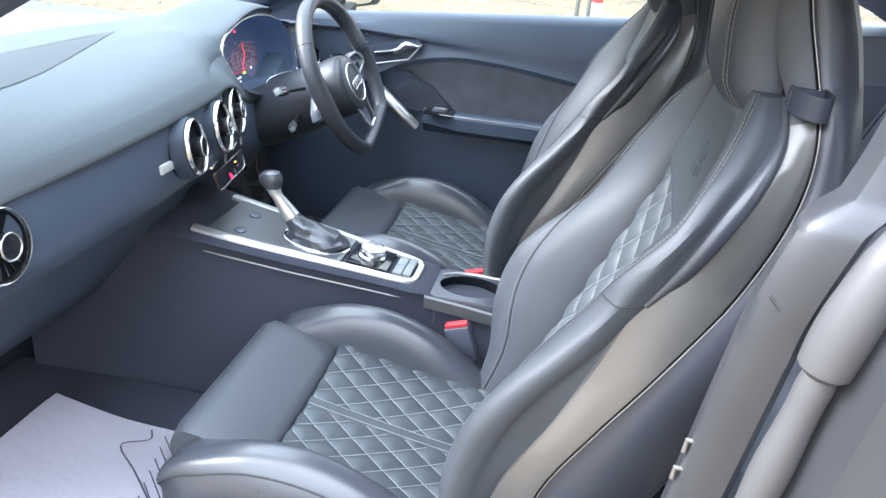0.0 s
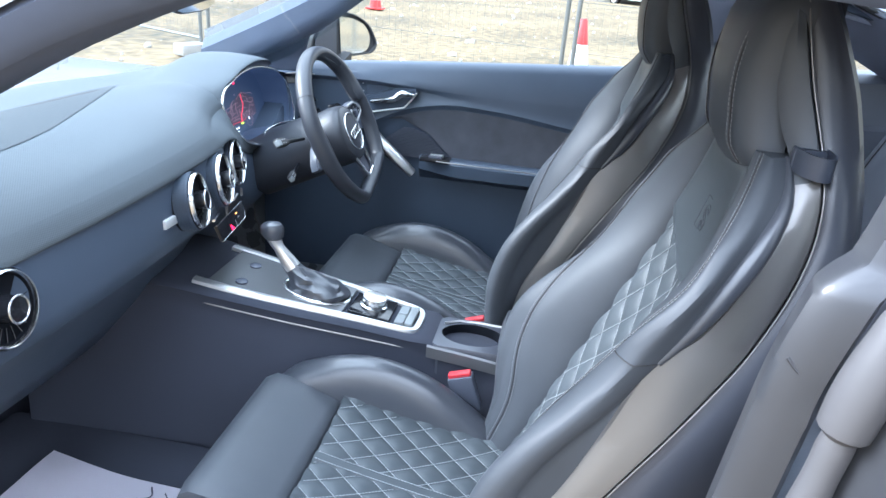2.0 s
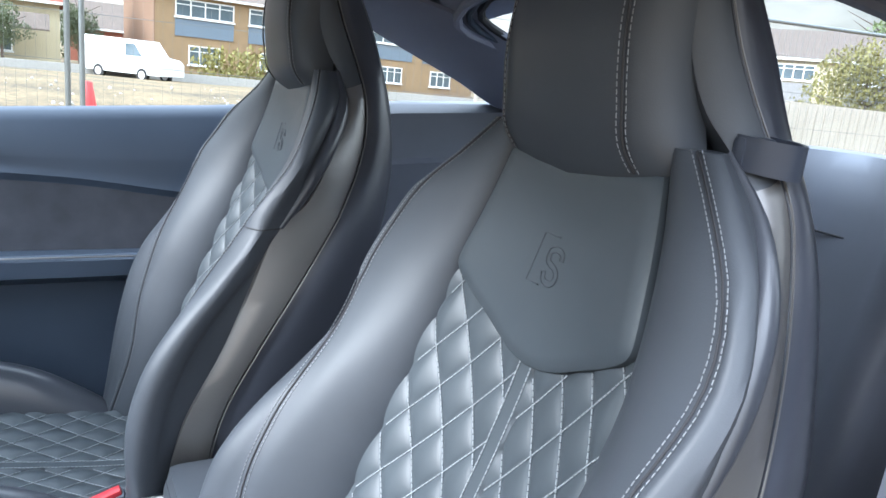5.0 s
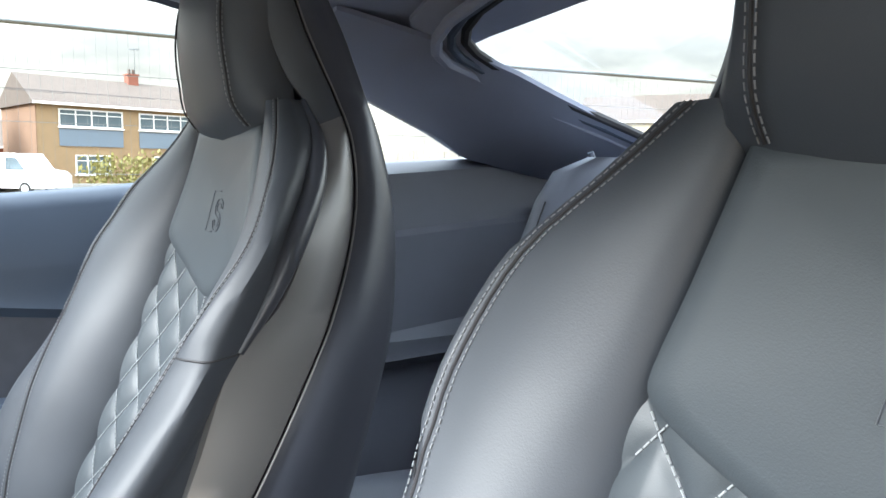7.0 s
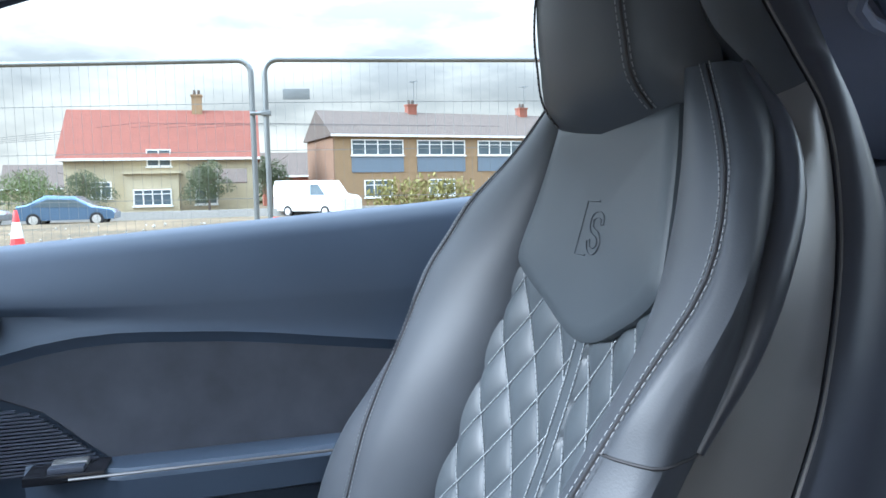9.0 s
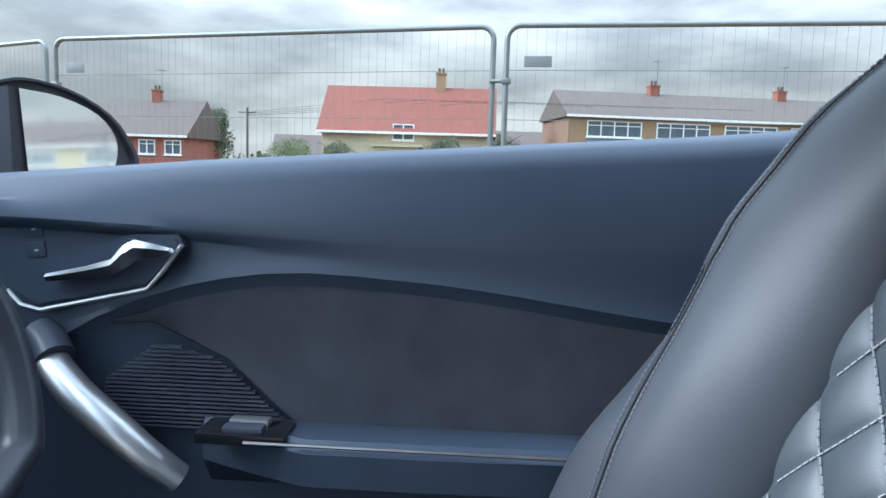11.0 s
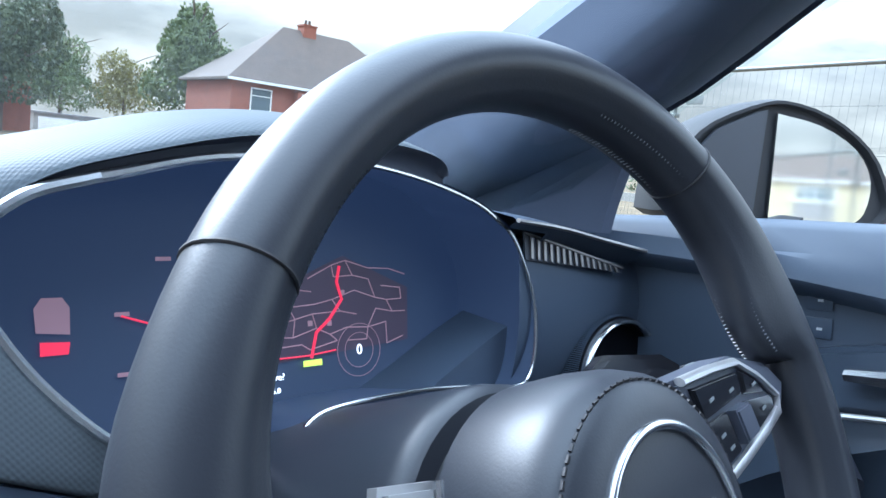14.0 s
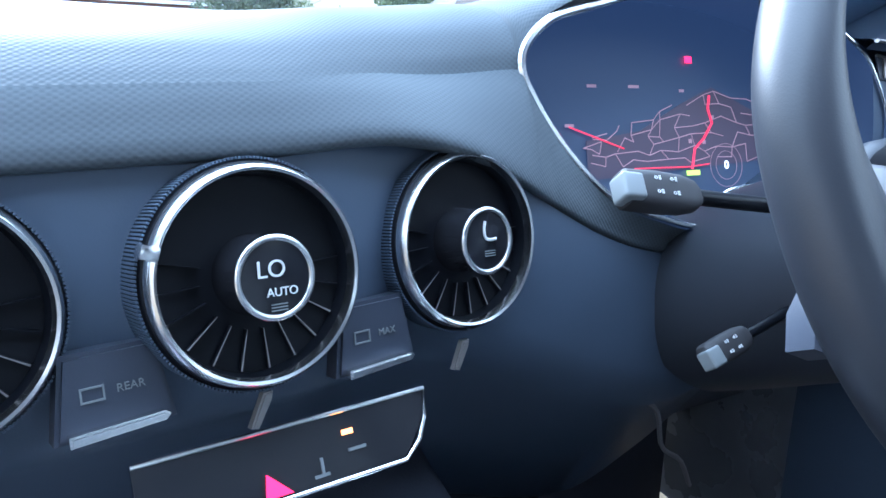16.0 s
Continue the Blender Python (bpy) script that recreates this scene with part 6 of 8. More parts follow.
tube(bm, [(x, y, con_z(y) + 0.003) for x, y in ellipse], 0.004, 8, closed=True)
part("gaiter_ring", bm, CHROME, console, "bright ring round the gaiter")
bm = bmesh.new()
rows = []
for k, (f, h, fy) in enumerate(((0.98, 0.0, 0.0), (0.96, 0.008, 0.0), (0.84, 0.016, 0.004), (0.80, 0.022, 0.008), (0.62, 0.028, 0.020), (0.56, 0.034, 0.026), (0.42, 0.042, 0.040), (0.32, 0.052, 0.052), (0.26, 0.060, 0.062))):
    rows.append([(x * f * (1 + 0.10 * math.sin(5 * t + 1.7 * k)), 0.425 + fy + (y - 0.425) * f * (1 + 0.06 * math.sin(4 * t - k)), con_z(0.425) + 0.001 + h + 0.003 * math.sin(3 * t + 2 * k) * (k > 0)) for (x, y), t in zip(ellipse, (2 * math.pi * k2 / 36 for k2 in range(36)))])
loft(bm, rows)
lever = thing("gear_lever", "gear lever with leather gaiter and rounded chrome-collared knob", "gear lever")
part("gaiter", bm, LEATHER_D, lever, "creased black leather gaiter")
bm = bmesh.new()
tube(bm, [(0, 0.480, con_z(0.425) + 0.050), (0, 0.493, con_z(0.425) + 0.066), (0, 0.512, 0.662), (0, 0.518, 0.672), (0, 0.522, 0.682)], [0.0175, 0.0160, 0.0115, 0.0135, 0.0150], 18)
part("collar", bm, SILVER, lever, "satin metal neck and collar")
bm = bmesh.new()
loft(bm, [[(r * sx * math.cos(t), 0.523 + r * 1.15 * math.sin(t) + o, z) for t in (2 * math.pi * k / 20 for k in range(20))] for z, r, sx, o in ((0.678, 0.012, 1, 0), (0.686, 0.019, 1, 0.002), (0.697, 0.0220, 1, 0.004), (0.707, 0.0215, 1, 0.004), (0.715, 0.016, 1, 0.003), (0.718, 0.004, 1, 0.002))])
part("knob", bm, LEATHER_D, lever, "black leather knob")
# rotary control
bm = bmesh.new()
mz = frame_m((0.002, 0.300, con_z(0.30)), (1, 0, 0), (0, -0.12, 1))
lathe(bm, [(0.030, 0.0), (0.030, 0.010), (0.026, 0.012), (0.026, 0.024), (0.025, 0.028), (0.001, 0.030)], mz, 44)
part("rotary_knob", bm, CHROME, console, "brushed metal rotary control knob")
bm = bmesh.new()
box(bm, -0.044, 0.044, -0.045, 0.045, -0.004, 0.004, 0.002, mz)
part("rotary_plate", bm, GLOSSY, console, "gloss black plate under the knob")
for k in range(3):
    bm = bmesh.new()
    x0, x1, y0, y1 = ((-0.040, 0.040, 0.205, 0.222), (-0.040, -0.001, 0.224, 0.244), (0.001, 0.040, 0.224, 0.244))[k]
    z = con_z(0.225)
    box(bm, x0, x1, y0, y1, z - 0.004, z + 0.008, 0.002)
    part("console_key", bm, BUTTON, console, "grey console key")
# cup holder and arm rest
bm = bmesh.new()
cup = [(-0.002 + 0.046 * math.cos(t), 0.080 + 0.066 * math.sin(t)) for t in (2 * math.pi * k / 36 for k in range(36))]
outer = [(0.068 * max(-1, min(1, 1.35 * math.cos(t))), 0.074 + 0.088 * max(-1, min(1, 1.25 * math.sin(t)))) for t in (2 * math.pi * k / 36 for k in range(36))]
rows = [[(x, y, 0.36) for x, y in outer], [(x, y, 0.520) for x, y in outer], [(x * 0.96, 0.074 + (y - 0.074) * 0.97, 0.526) for x, y in outer], [(x, y, 0.527) for x, y in cup]]
loft(bm, rows, caps=False)
part("cup_holder", bm, SHELL, console, "dark grey oval cup holder", sharp=30)
for s in (-1, 1):
    bm = bmesh.new()
    loft(bm, [[(s * x, y, z) for x, z in ((0.070, zt - 0.030), (0.0735, zt - 0.028), (0.0735, zt - 0.004), (0.070, zt))] for y, zt in ((-0.05, 0.505), (0.02, 0.512), (0.09, 0.520), (0.165, 0.527))])
    part("side_strip", bm, PLATE_GREY, console, "satin grey strip along the cup holder")
bm = bmesh.new()
rows = [[(x, y, 0.527) for x, y in cup], [(x * 0.96, 0.082 + (y - 0.082) * 0.96, 0.520) for x, y in cup], [(x * 0.92, 0.082 + (y - 0.082) * 0.92, 0.455) for x, y in cup], [(x * 0.05, 0.082 + (y - 0.082) * 0.05, 0.452) for x, y in cup]]
loft(bm, rows, caps=False)
part("cup_well", bm, BLADE, console, "black cup well", sharp=30)
bm = bmesh.new()
tube(bm, [(0.030, 0.145, 0.529), (0.048, 0.115, 0.529), (0.052, 0.08, 0.529), (0.050, 0.02, 0.529)], 0.003, 8)
part("cup_edge", bm, SILVER, console, "bright cup-holder edge")
bm = bmesh.new()
box(bm, -0.055, 0.055, -0.42, 0.022, 0.36, 0.560, 0.014)
box(bm, -0.058, 0.058, -0.44, 0.018, 0.530, 0.578, 0.018)
part("arm_rest", bm, LEATHER, console, "short leather-topped armrest box")
bm = bmesh.new()
box(bm, -0.074, 0.074, -0.42, 0.17, 0.19, 0.40, 0.02)
box(bm, -0.066, 0.066, -0.05, 0.155, 0.38, 0.446, 0.012)
part("console_base", bm, CONSOLE, console, "dark console base")
bm = bmesh.new()
ring(bm, frame_m((-0.010, 0.060, 0.470), (1, 0, 0), (0, 0, 1)), 0.011, 0.002, 24)
single("key_ring", bm, CHROME, "small bright metal ring lying in the cup holder", "ring")


def buckle(x, y, z, lean):
    b = thing("seat_belt_buckle", "black seat-belt buckle with a red release key", "seat belt buckle", "seat belt buckles")
    m = frame_m((x, y, z), (1, 0, 0), (0, 0.35, 1)) @ Matrix.Rotation(radians(lean), 4, "Y")
    bm = bmesh.new()
    box(bm, -0.014, 0.014, -0.026, 0.026, -0.085, -0.006, 0.006, m)
    part("buckle_body", bm, DARK, b)
    bm = bmesh.new()
    box(bm, -0.009, 0.009, -0.023, 0.023, -0.010, 0.001, 0.003, m)
    part("release_key", bm, RED, b, "red release key")
    bm = bmesh.new()
    tube(bm, [m @ Vector((0, 0, -0.08)), m @ Vector((0, -0.01, -0.16)), m @ Vector((0, -0.05, -0.22))], 0.012, 8, flat=0.4)
    part("stem", bm, DARK, b)


buckle(-0.112, 0.088, 0.500, 0)
buckle(0.120, 0.092, 0.504, 0)

# ---- driver's door ----
door = thing("door_1", "dark door lining with metal handle, suede insert and speaker", "car door", kind="structure")
DY = list(np.linspace(0.86, -0.40, 30))


def insert_top(y):
    return smooth_lerp([(-0.40, 0.80), (-0.09, 0.833), (0.157, 0.862), (0.298, 0.864), (0.424, 0.834), (0.528, 0.779), (0.60, 0.72), (0.86, 0.62)], y)


bm = bmesh.new()
rows = []
for y in DY:
    s = lerp(SILL, y)
    it = insert_top(y)
    cr = smooth_lerp([(-0.40, 0.915), (0.06, 0.898), (0.26, 0.900), (0.43, 0.908), (0.59, 0.912), (0.86, 0.90)], y)
    k = min(1.0, max(0.0, (y - 0.20) / 0.26)) ** 1.2
    prof = [(0.775, s - 0.02), (0.765, s + 0.001), (0.745, s + 0.004), (0.728, s - 0.004), (0.716, s - 0.022), (0.704, cr + 0.02), (0.7015 - 0.0065 * k, cr + 0.004), (0.7012 - 0.004 * k, cr), (0.7010 + 0.016 * k, cr - 0.010), (0.7005 + 0.015 * k, (cr + it) / 2), (0.700 + 0.002 * k, it + 0.012), (0.697, it + 0.003), (0.706, it - 0.008), (0.716, it - 0.04), (0.715, 0.45), (0.715, 0.30), (0.775, 0.28)]
    rows.append([(a, y, b) for a, b in prof])
loft(bm, rows)
part("door_lining", bm, DASH_LOW, door, "dark soft door lining", sharp=38)
bm = bmesh.new()
rows = []
for y in np.linspace(0.46, -0.39, 22):
    it = insert_top(y)
    lo = lerp([(-0.39, 0.70), (0.26, 0.700), (0.34, 0.775), (0.42, 0.81), (0.46, 0.81)], y)
    lo = min(lo, it - 0.014)
    rows.append([(0.712, y, lo), (0.707, y, lo + 0.003), (0.704, y, (lo + it) / 2), (0.707, y, it - 0.012), (0.712, y, it - 0.010)])
loft(bm, rows)
part("insert", bm, ALCANTARA, door, "mottled grey suede insert")
# lever and its recess
hm = frame_m((0.690, 0.46, 0.862), (0, -1, 0.12), (-1, 0, 0))
bm = bmesh.new()
prism(bm, [(-0.10, -0.010), (-0.075, -0.030), (0.045, -0.018), (0.085, 0.020), (0.080, 0.032), (0.03, 0.036), (-0.10, 0.010)], hm @ Matrix.Translation((0, 0, -0.030)), 0.028, 0.004)
part("handle_recess", bm, DASH_LOW, door, "dark handle recess")
bm = bmesh.new()
tube(bm, [hm @ Vector(p) for p in ((-0.10, -0.008, 0.003), (-0.088, -0.024, 0.003), (-0.068, -0.031, 0.003), (0.045, -0.019, 0.003), (0.066, 0.0, 0.003), (0.086, 0.022, 0.003))], 0.0024, 8)
part("recess_edge", bm, SILVER, door, "bright recess edging")
bm = bmesh.new()
loft(bm, [[hm @ Vector((x, y + a, 0.004 + b)) for a, b in ((-h, 0), (h, 0), (h, 0.010), (h * 0.3, 0.014), (-h, 0.010))] for x, y, h in ((-0.050, 0.002, 0.004), (-0.01, 0.004, 0.006), (0.018, 0.007, 0.008), (0.032, 0.016, 0.011), (0.044, 0.022, 0.010), (0.060, 0.020, 0.007), (0.078, 0.018, 0.003))])
part("door_handle", bm, CHROME, door, "bright metal door handle")
bm = bmesh.new()
for k in range(2):
    box(bm, -0.092, -0.072, 0.020 + 0.022 * k, 0.036 + 0.022 * k, -0.032, -0.0245, 0.001, hm)
part("lock_key", bm, DASH_LOW, door, "small dark keys")
bm = bmesh.new()
for k in range(2):
    box(bm, -0.083, -0.079, 0.0265 + 0.022 * k, 0.0285 + 0.022 * k, -0.0248, -0.0240, 0, hm)
part("key_symbol", bm, WHITE_PRINT, door)
# pull bar
bm = bmesh.new()
tube(bm, spline([(0.684, 0.512, 0.784), (0.668, 0.499, 0.772), (0.656, 0.470, 0.748), (0.650, 0.430, 0.718), (0.652, 0.400, 0.692), (0.664, 0.372, 0.664)], 20), [0.015 + 0.003 * math.sin(math.pi * i / 19) for i in range(20)], 14, flat=0.75)
part("pull_bar", bm, SILVER, door, "satin metal pull bar")
bm = bmesh.new()
tube(bm, [(0.692, 0.528, 0.797), (0.682, 0.512, 0.789), (0.672, 0.500, 0.778)], 0.019, 14)
part("pull_cap", bm, DARK, door, "dark pull bar end cap")
# speaker slats
bm = bmesh.new()
for k in range(20):
    z = 0.702 + 0.0044 * k
    y0 = lerp([(0.70, 0.262), (0.775, 0.345), (0.79, 0.40)], z)
    y1 = lerp([(0.70, 0.47), (0.75, 0.465), (0.79, 0.41)], z)
    box(bm, 0.700, 0.706, y0, y1, z, z + 0.0022)
part("speaker_slats", bm, DARK, door, "fine ribbed speaker grille", smooth=False)
# arm rest with window switches
bm = bmesh.new()
rows = []
for y in np.linspace(0.36, -0.40, 14):
    w = lerp([(-0.40, 0.665), (0.1, 0.640), (0.25, 0.640), (0.36, 0.69)], y)
    rows.append([(0.716, y, 0.712), (w + 0.012, y, 0.716), (w, y, 0.706), (w + 0.004, y, 0.672), (0.716, y, 0.640)])
loft(bm, rows)
part("door_arm_rest", bm, DASH_LOW, door, "dark door armrest")
bm = bmesh.new()
box(bm, 0.645, 0.692, 0.262, 0.350, 0.708, 0.719, 0.003)
sw = part("switch_plate", bm, GLOSSY, door, "gloss black window switch plate")
for k in range(2):
    bm = bmesh.new()
    box(bm, 0.650 + 0.02 * k, 0.666 + 0.02 * k, 0.285, 0.325, 0.717, 0.725, 0.003)
    part("window_switch", bm, SILVER if k else DARK, sw, "window switch")
bm = bmesh.new()
tube(bm, [(0.640, y, 0.714) for y in np.linspace(0.30, -0.38, 8)], 0.0018, 6)
part("arm_rest_edge", bm, SATIN, door, "thin arm rest trim line")

# door mirror on the driver's side
mirror = thing("door_mirror", "dark door mirror with silver-edged glass", "door mirror")
mo = frame_m((0.955, 0.66, 1.005), (0.889, -0.458, 0), (-0.458, -0.889, 0.03))
outline = spline([(-0.178, -0.056, 0), (-0.177, -0.03, 0), (-0.168, 0.002, 0), (-0.138, 0.037, 0), (-0.08, 0.065, 0), (-0.04, 0.072, 0), (0.02, 0.061, 0), (0.078, 0.030, 0), (0.11, -0.013, 0), (0.117, -0.035, 0), (0.102, -0.053, 0)], 30) + spline([(0.09, -0.060, 0), (-0.03, -0.064, 0), (-0.165, -0.062, 0)], 8)
bm = bmesh.new()
rows = []
for f, d in ((0.93, -0.004), (0.955, 0.004), (1.0, 0.004), (1.03, -0.010), (1.02, -0.05), (0.85, -0.09), (0.5, -0.115), (0.05, -0.12)):
    rows.append([mo @ Vector((-0.03 + (x + 0.03) * f, y * f, d)) for x, y, _ in outline])
loft(bm, rows)
part("housing", bm, RUBBER, mirror, "dark mirror housing")
bm = bmesh.new()
gl = spline([(-0.054, 0.058, 0), (0.003, 0.052, 0), (0.055, 0.032, 0), (0.082, 0.0, 0), (0.080, -0.037, 0), (0.058, -0.053, 0), (0.02, -0.056, 0), (-0.047, -0.057, 0)], 22)
prism(bm, [(x, y) for x, y, _ in gl], mo @ Matrix.Translation((0, 0, -0.002)), 0.003)
part("mirror_glass", bm, MIRROR, mirror, "real mirror glass", smooth=False)
bm = bmesh.new()
prism(bm, [(-0.068, 0.060), (-0.08, 0.057), (-0.128, 0.033), (-0.155, 0.0), (-0.163, -0.03), (-0.162, -0.052), (-0.068, -0.055)], mo @ Matrix.Translation((0, 0, -0.001)), 0.004, 0.001)
part("inner_cover", bm, SHELL, mirror, "plain dark inner cover")
bm = bmesh.new()
loft(bm, [[(x, y + a, z + b) for a, b in ((-0.03, -0.012), (0.03, -0.012), (0.03, 0.012), (-0.03, 0.012))] for x, y, z in ((0.76, 0.70, 0.915), (0.84, 0.69, 0.915), (0.93, 0.68, 0.945))])
part("mirror_foot", bm, RUBBER, mirror, "dark mirror foot")

# rear-view mirror on its foot under the windscreen
rear_mirror = thing("rear_view_mirror", "dark framed rear-view mirror on a foot under the windscreen", "mirror")
rm = frame_m((-0.035, 0.655, 1.160), (1, 0.12, 0), (0.12, -0.97, -0.18))
oval = [(0.105 * math.copysign(abs(math.cos(t)) ** 0.55, math.cos(t)), 0.031 * math.copysign(abs(math.sin(t)) ** 0.6, math.sin(t))) for t in (2 * math.pi * k / 32 for k in range(32))]
bm = bmesh.new()
loft(bm, [[rm @ Vector((x * f, y * f, d)) for x, y in oval] for f, d in ((0.95, 0.002), (1.0, 0.0), (1.0, -0.010), (0.85, -0.024), (0.45, -0.032))])
part("housing", bm, DARK, rear_mirror, "black plastic mirror housing")
bm = bmesh.new()
prism(bm, [(x * 0.93, y * 0.90) for x, y in oval], rm @ Matrix.Translation((0, 0, 0.0015)), 0.0015)
part("mirror_glass", bm, MIRROR, rear_mirror, "mirror glass", smooth=False)
bm = bmesh.new()
tube(bm, [rm @ Vector((0, 0, -0.025)), (-0.040, 0.72, 1.165), (-0.040, 0.745, 1.168)], [0.012, 0.011, 0.020], 12)
part("mirror_foot", bm, DARK, rear_mirror, "black mirror foot")

# ---- rear bench ----
bench = thing("rear_bench", "small black leather rear bench with two shaped backs", "rear seat")
for s in (-1, 1):
    bm = bmesh.new()
    rows = []
    for z, y, w in ((0.50, -0.66, 0.245), (0.62, -0.70, 0.25), (0.78, -0.75, 0.25), (0.92, -0.80, 0.245), (1.0, -0.83, 0.235), (1.05, -0.855, 0.215), (1.075, -0.885, 0.15)):
        rows.append([(s * 0.238 + w * 0.82 * a, y + b, z) for a, b in ((-1, -0.10), (-1, 0.035), (-0.8, 0.06), (-0.55, 0.03), (0, 0.0), (0.55, 0.03), (0.8, 0.06), (1, 0.035), (1, -0.10))])
    rows = [spline(r, 26) for r in rows]
    loft(bm, rows)
    bk = part("rear_back", bm, REAR_LEATHER, bench, "black leather rear seat back")
    bm = bmesh.new()
    tube(bm, [(s * 0.238 + w * 0.64, y + 0.06, z) for z, y, w in ((0.50, -0.66, 0.245), (0.78, -0.75, 0.25), (0.92, -0.80, 0.245), (1.0, -0.83, 0.235))], 0.0014, 6)
    part("seam", bm, RUBBER, bk)
    bm = bmesh.new()
    tube(bm, spline([(s * 0.238 + 0.13 * a, -0.8135 + 0.03 * abs(a) ** 2.2 + 0.001, 0.965) for a in (-1, -0.6, 0, 0.6, 1)], 12), 0.0016, 6)
    part("cross_seam", bm, RUBBER, bk)
    bm = bmesh.new()
    rows = []
    for y in np.linspace(-0.72, -0.36, 8):
        z = lerp([(-0.72, 0.47), (-0.5, 0.50), (-0.40, 0.51), (-0.36, 0.48)], y)
        rows.append(spline([(s * 0.27 + a, y, z + b) for a, b in ((-0.25, -0.20), (-0.25, 0.02), (-0.19, 0.055), (-0.13, 0.0), (0, -0.012), (0.13, 0.0), (0.19, 0.055), (0.25, 0.02), (0.25, -0.20))], 26))
    loft(bm, rows)
    part("rear_cushion", bm, REAR_LEATHER, bench, "black leather rear cushion")
    bm = bmesh.new()
    tube(bm, [(s * 0.398, -0.90, 1.03), (s * 0.398, -0.895, 1.06), (s * 0.398, -0.885, 1.085)], [0.009, 0.008, 0.006], 8)
    part("release_pin", bm, DARK, bench, "seat back release pin")
bm = bmesh.new()
box(bm, -0.60, 0.60, -1.45, -0.93, 0.90, 0.985, 0.015)
single("parcel_shelf", bm, CARPET, "dark carpeted luggage cover behind the rear bench", "parcel shelf")

# paper mat in the passenger's footwell
bm = bmesh.new()
rows = []
for i in range(15):
    f = i / 14
    y = 0.46 + 0.42 * f
    z = 0.262 + 0.02 * f + 0.05 * max(0, f - 0.6) ** 1.5 + 0.004 * math.sin(7 * f)
    rows.append([(-0.585 + 0.26 * g, y - 0.03 * g, z + 0.006 * math.sin(5 * g + 3 * f)) for g in np.linspace(0, 1, 11)])
grid = loft(bm, rows, closed=False, caps=False)
bmesh.ops.solidify(bm, geom=bm.faces[:], thickness=0.0006)
mat_paper = thing("paper_floor_mat", "white printed paper protection mat on the passenger floor", "floor mat")
part("sheet", bm, PAPER, mat_paper)
bm = bmesh.new()
for k in range(6):
    tube(bm, [(-0.56 + 0.03 * k, 0.50 + 0.008 * k, 0.274), (-0.50 + 0.03 * k, 0.56 + 0.008 * k, 0.276)], 0.0012, 4)
tube(bm, spline([(-0.52, 0.52, 0.275), (-0.45, 0.60, 0.278), (-0.40, 0.66, 0.281), (-0.37, 0.62, 0.279), (-0.345, 0.63, 0.280)], 20), 0.0016, 4)
part("print", bm, INK, mat_paper, "dark printed outline and unreadable rows")
bm = bmesh.new()
box(bm, -0.66, -0.16, 0.40, 1.08, 0.19, 0.245, 0.02)
single("floor_carpet", bm, CARPET, "dark carpet of the passenger footwell", "carpet", kind="structure")


# ---- outside ----
GROUND = mat("trampled_dry_grass", (0.26, 0.232, 0.16), 0.95, spot=0.55, scale=0.9, bump=0.6, bscale=5)
nt = GROUND.node_tree
tcg = next(n for n in nt.nodes if n.type == "TEX_COORD")
ng = nt.nodes.new("ShaderNodeTexNoise")
ng.inputs["Scale"].default_value, ng.inputs["Detail"].default_value = 6.5, 9.0
nt.links.new(tcg.outputs["Object"], ng.inputs["Vector"])
rg = nt.nodes.new("ShaderNodeValToRGB")
rg.color_ramp.elements[0].position, rg.color_ramp.elements[0].color = 0.38, (0.050, 0.043, 0.027, 1)
rg.color_ramp.elements[1].position, rg.color_ramp.elements[1].color = 0.62, (0.225, 0.160, 0.085, 1)
e = rg.color_ramp.elements.new(0.50)
e.color = (0.130, 0.094, 0.050, 1)
ng2 = nt.nodes.new("ShaderNodeTexNoise")
ng2.inputs["Scale"].default_value, ng2.inputs["Detail"].default_value = 0.35, 5.0
nt.links.new(tcg.outputs["Object"], ng2.inputs["Vector"])
ngm = nt.nodes.new("ShaderNodeMix")
ngm.inputs["Factor"].default_value = 0.45
nt.links.new(ng.outputs["Fac"], ngm.inputs["A"])
nt.links.new(ng2.outputs["Fac"], ngm.inputs["B"])
nt.links.new(ngm.outputs["Result"], rg.inputs["Fac"])
nt.links.new(rg.outputs["Color"], nt.nodes["Principled BSDF"].inputs["Base Color"])

bm = bmesh.new()
gx = [-400, -120, -40, -12] + list(np.linspace(-6, 30, 37)) + [40, 60, 90, 140, 260, 900]
gy = [-400, -120, -60, -30] + list(np.linspace(-20, 30, 41)) + [40, 60, 90, 140, 260, 900]
rows = []
for y in gy:
    row = []
    for x in gx:
        far = max(0.0, min(1.0, (math.hypot(x, y) - 20) / 30))
        hump = 0.05 * noise.noise(Vector((x * 0.35, y * 0.35, 0))) * (1 if x > 5.8 else 0.15)
        row.append((x, y, hump - 0.55 * far))
    rows.append(row)
loft(bm, rows, closed=False, caps=False)
single("ground", bm, GROUND, "rough dry grass and gravel ground", "ground", kind="structure")
# scattered stones on the rough ground
STONE = mat("pale_rubble", (0.42, 0.40, 0.36), 0.9, spot=0.3, scale=30)
bm = bmesh.new()
rs = random.Random(3)
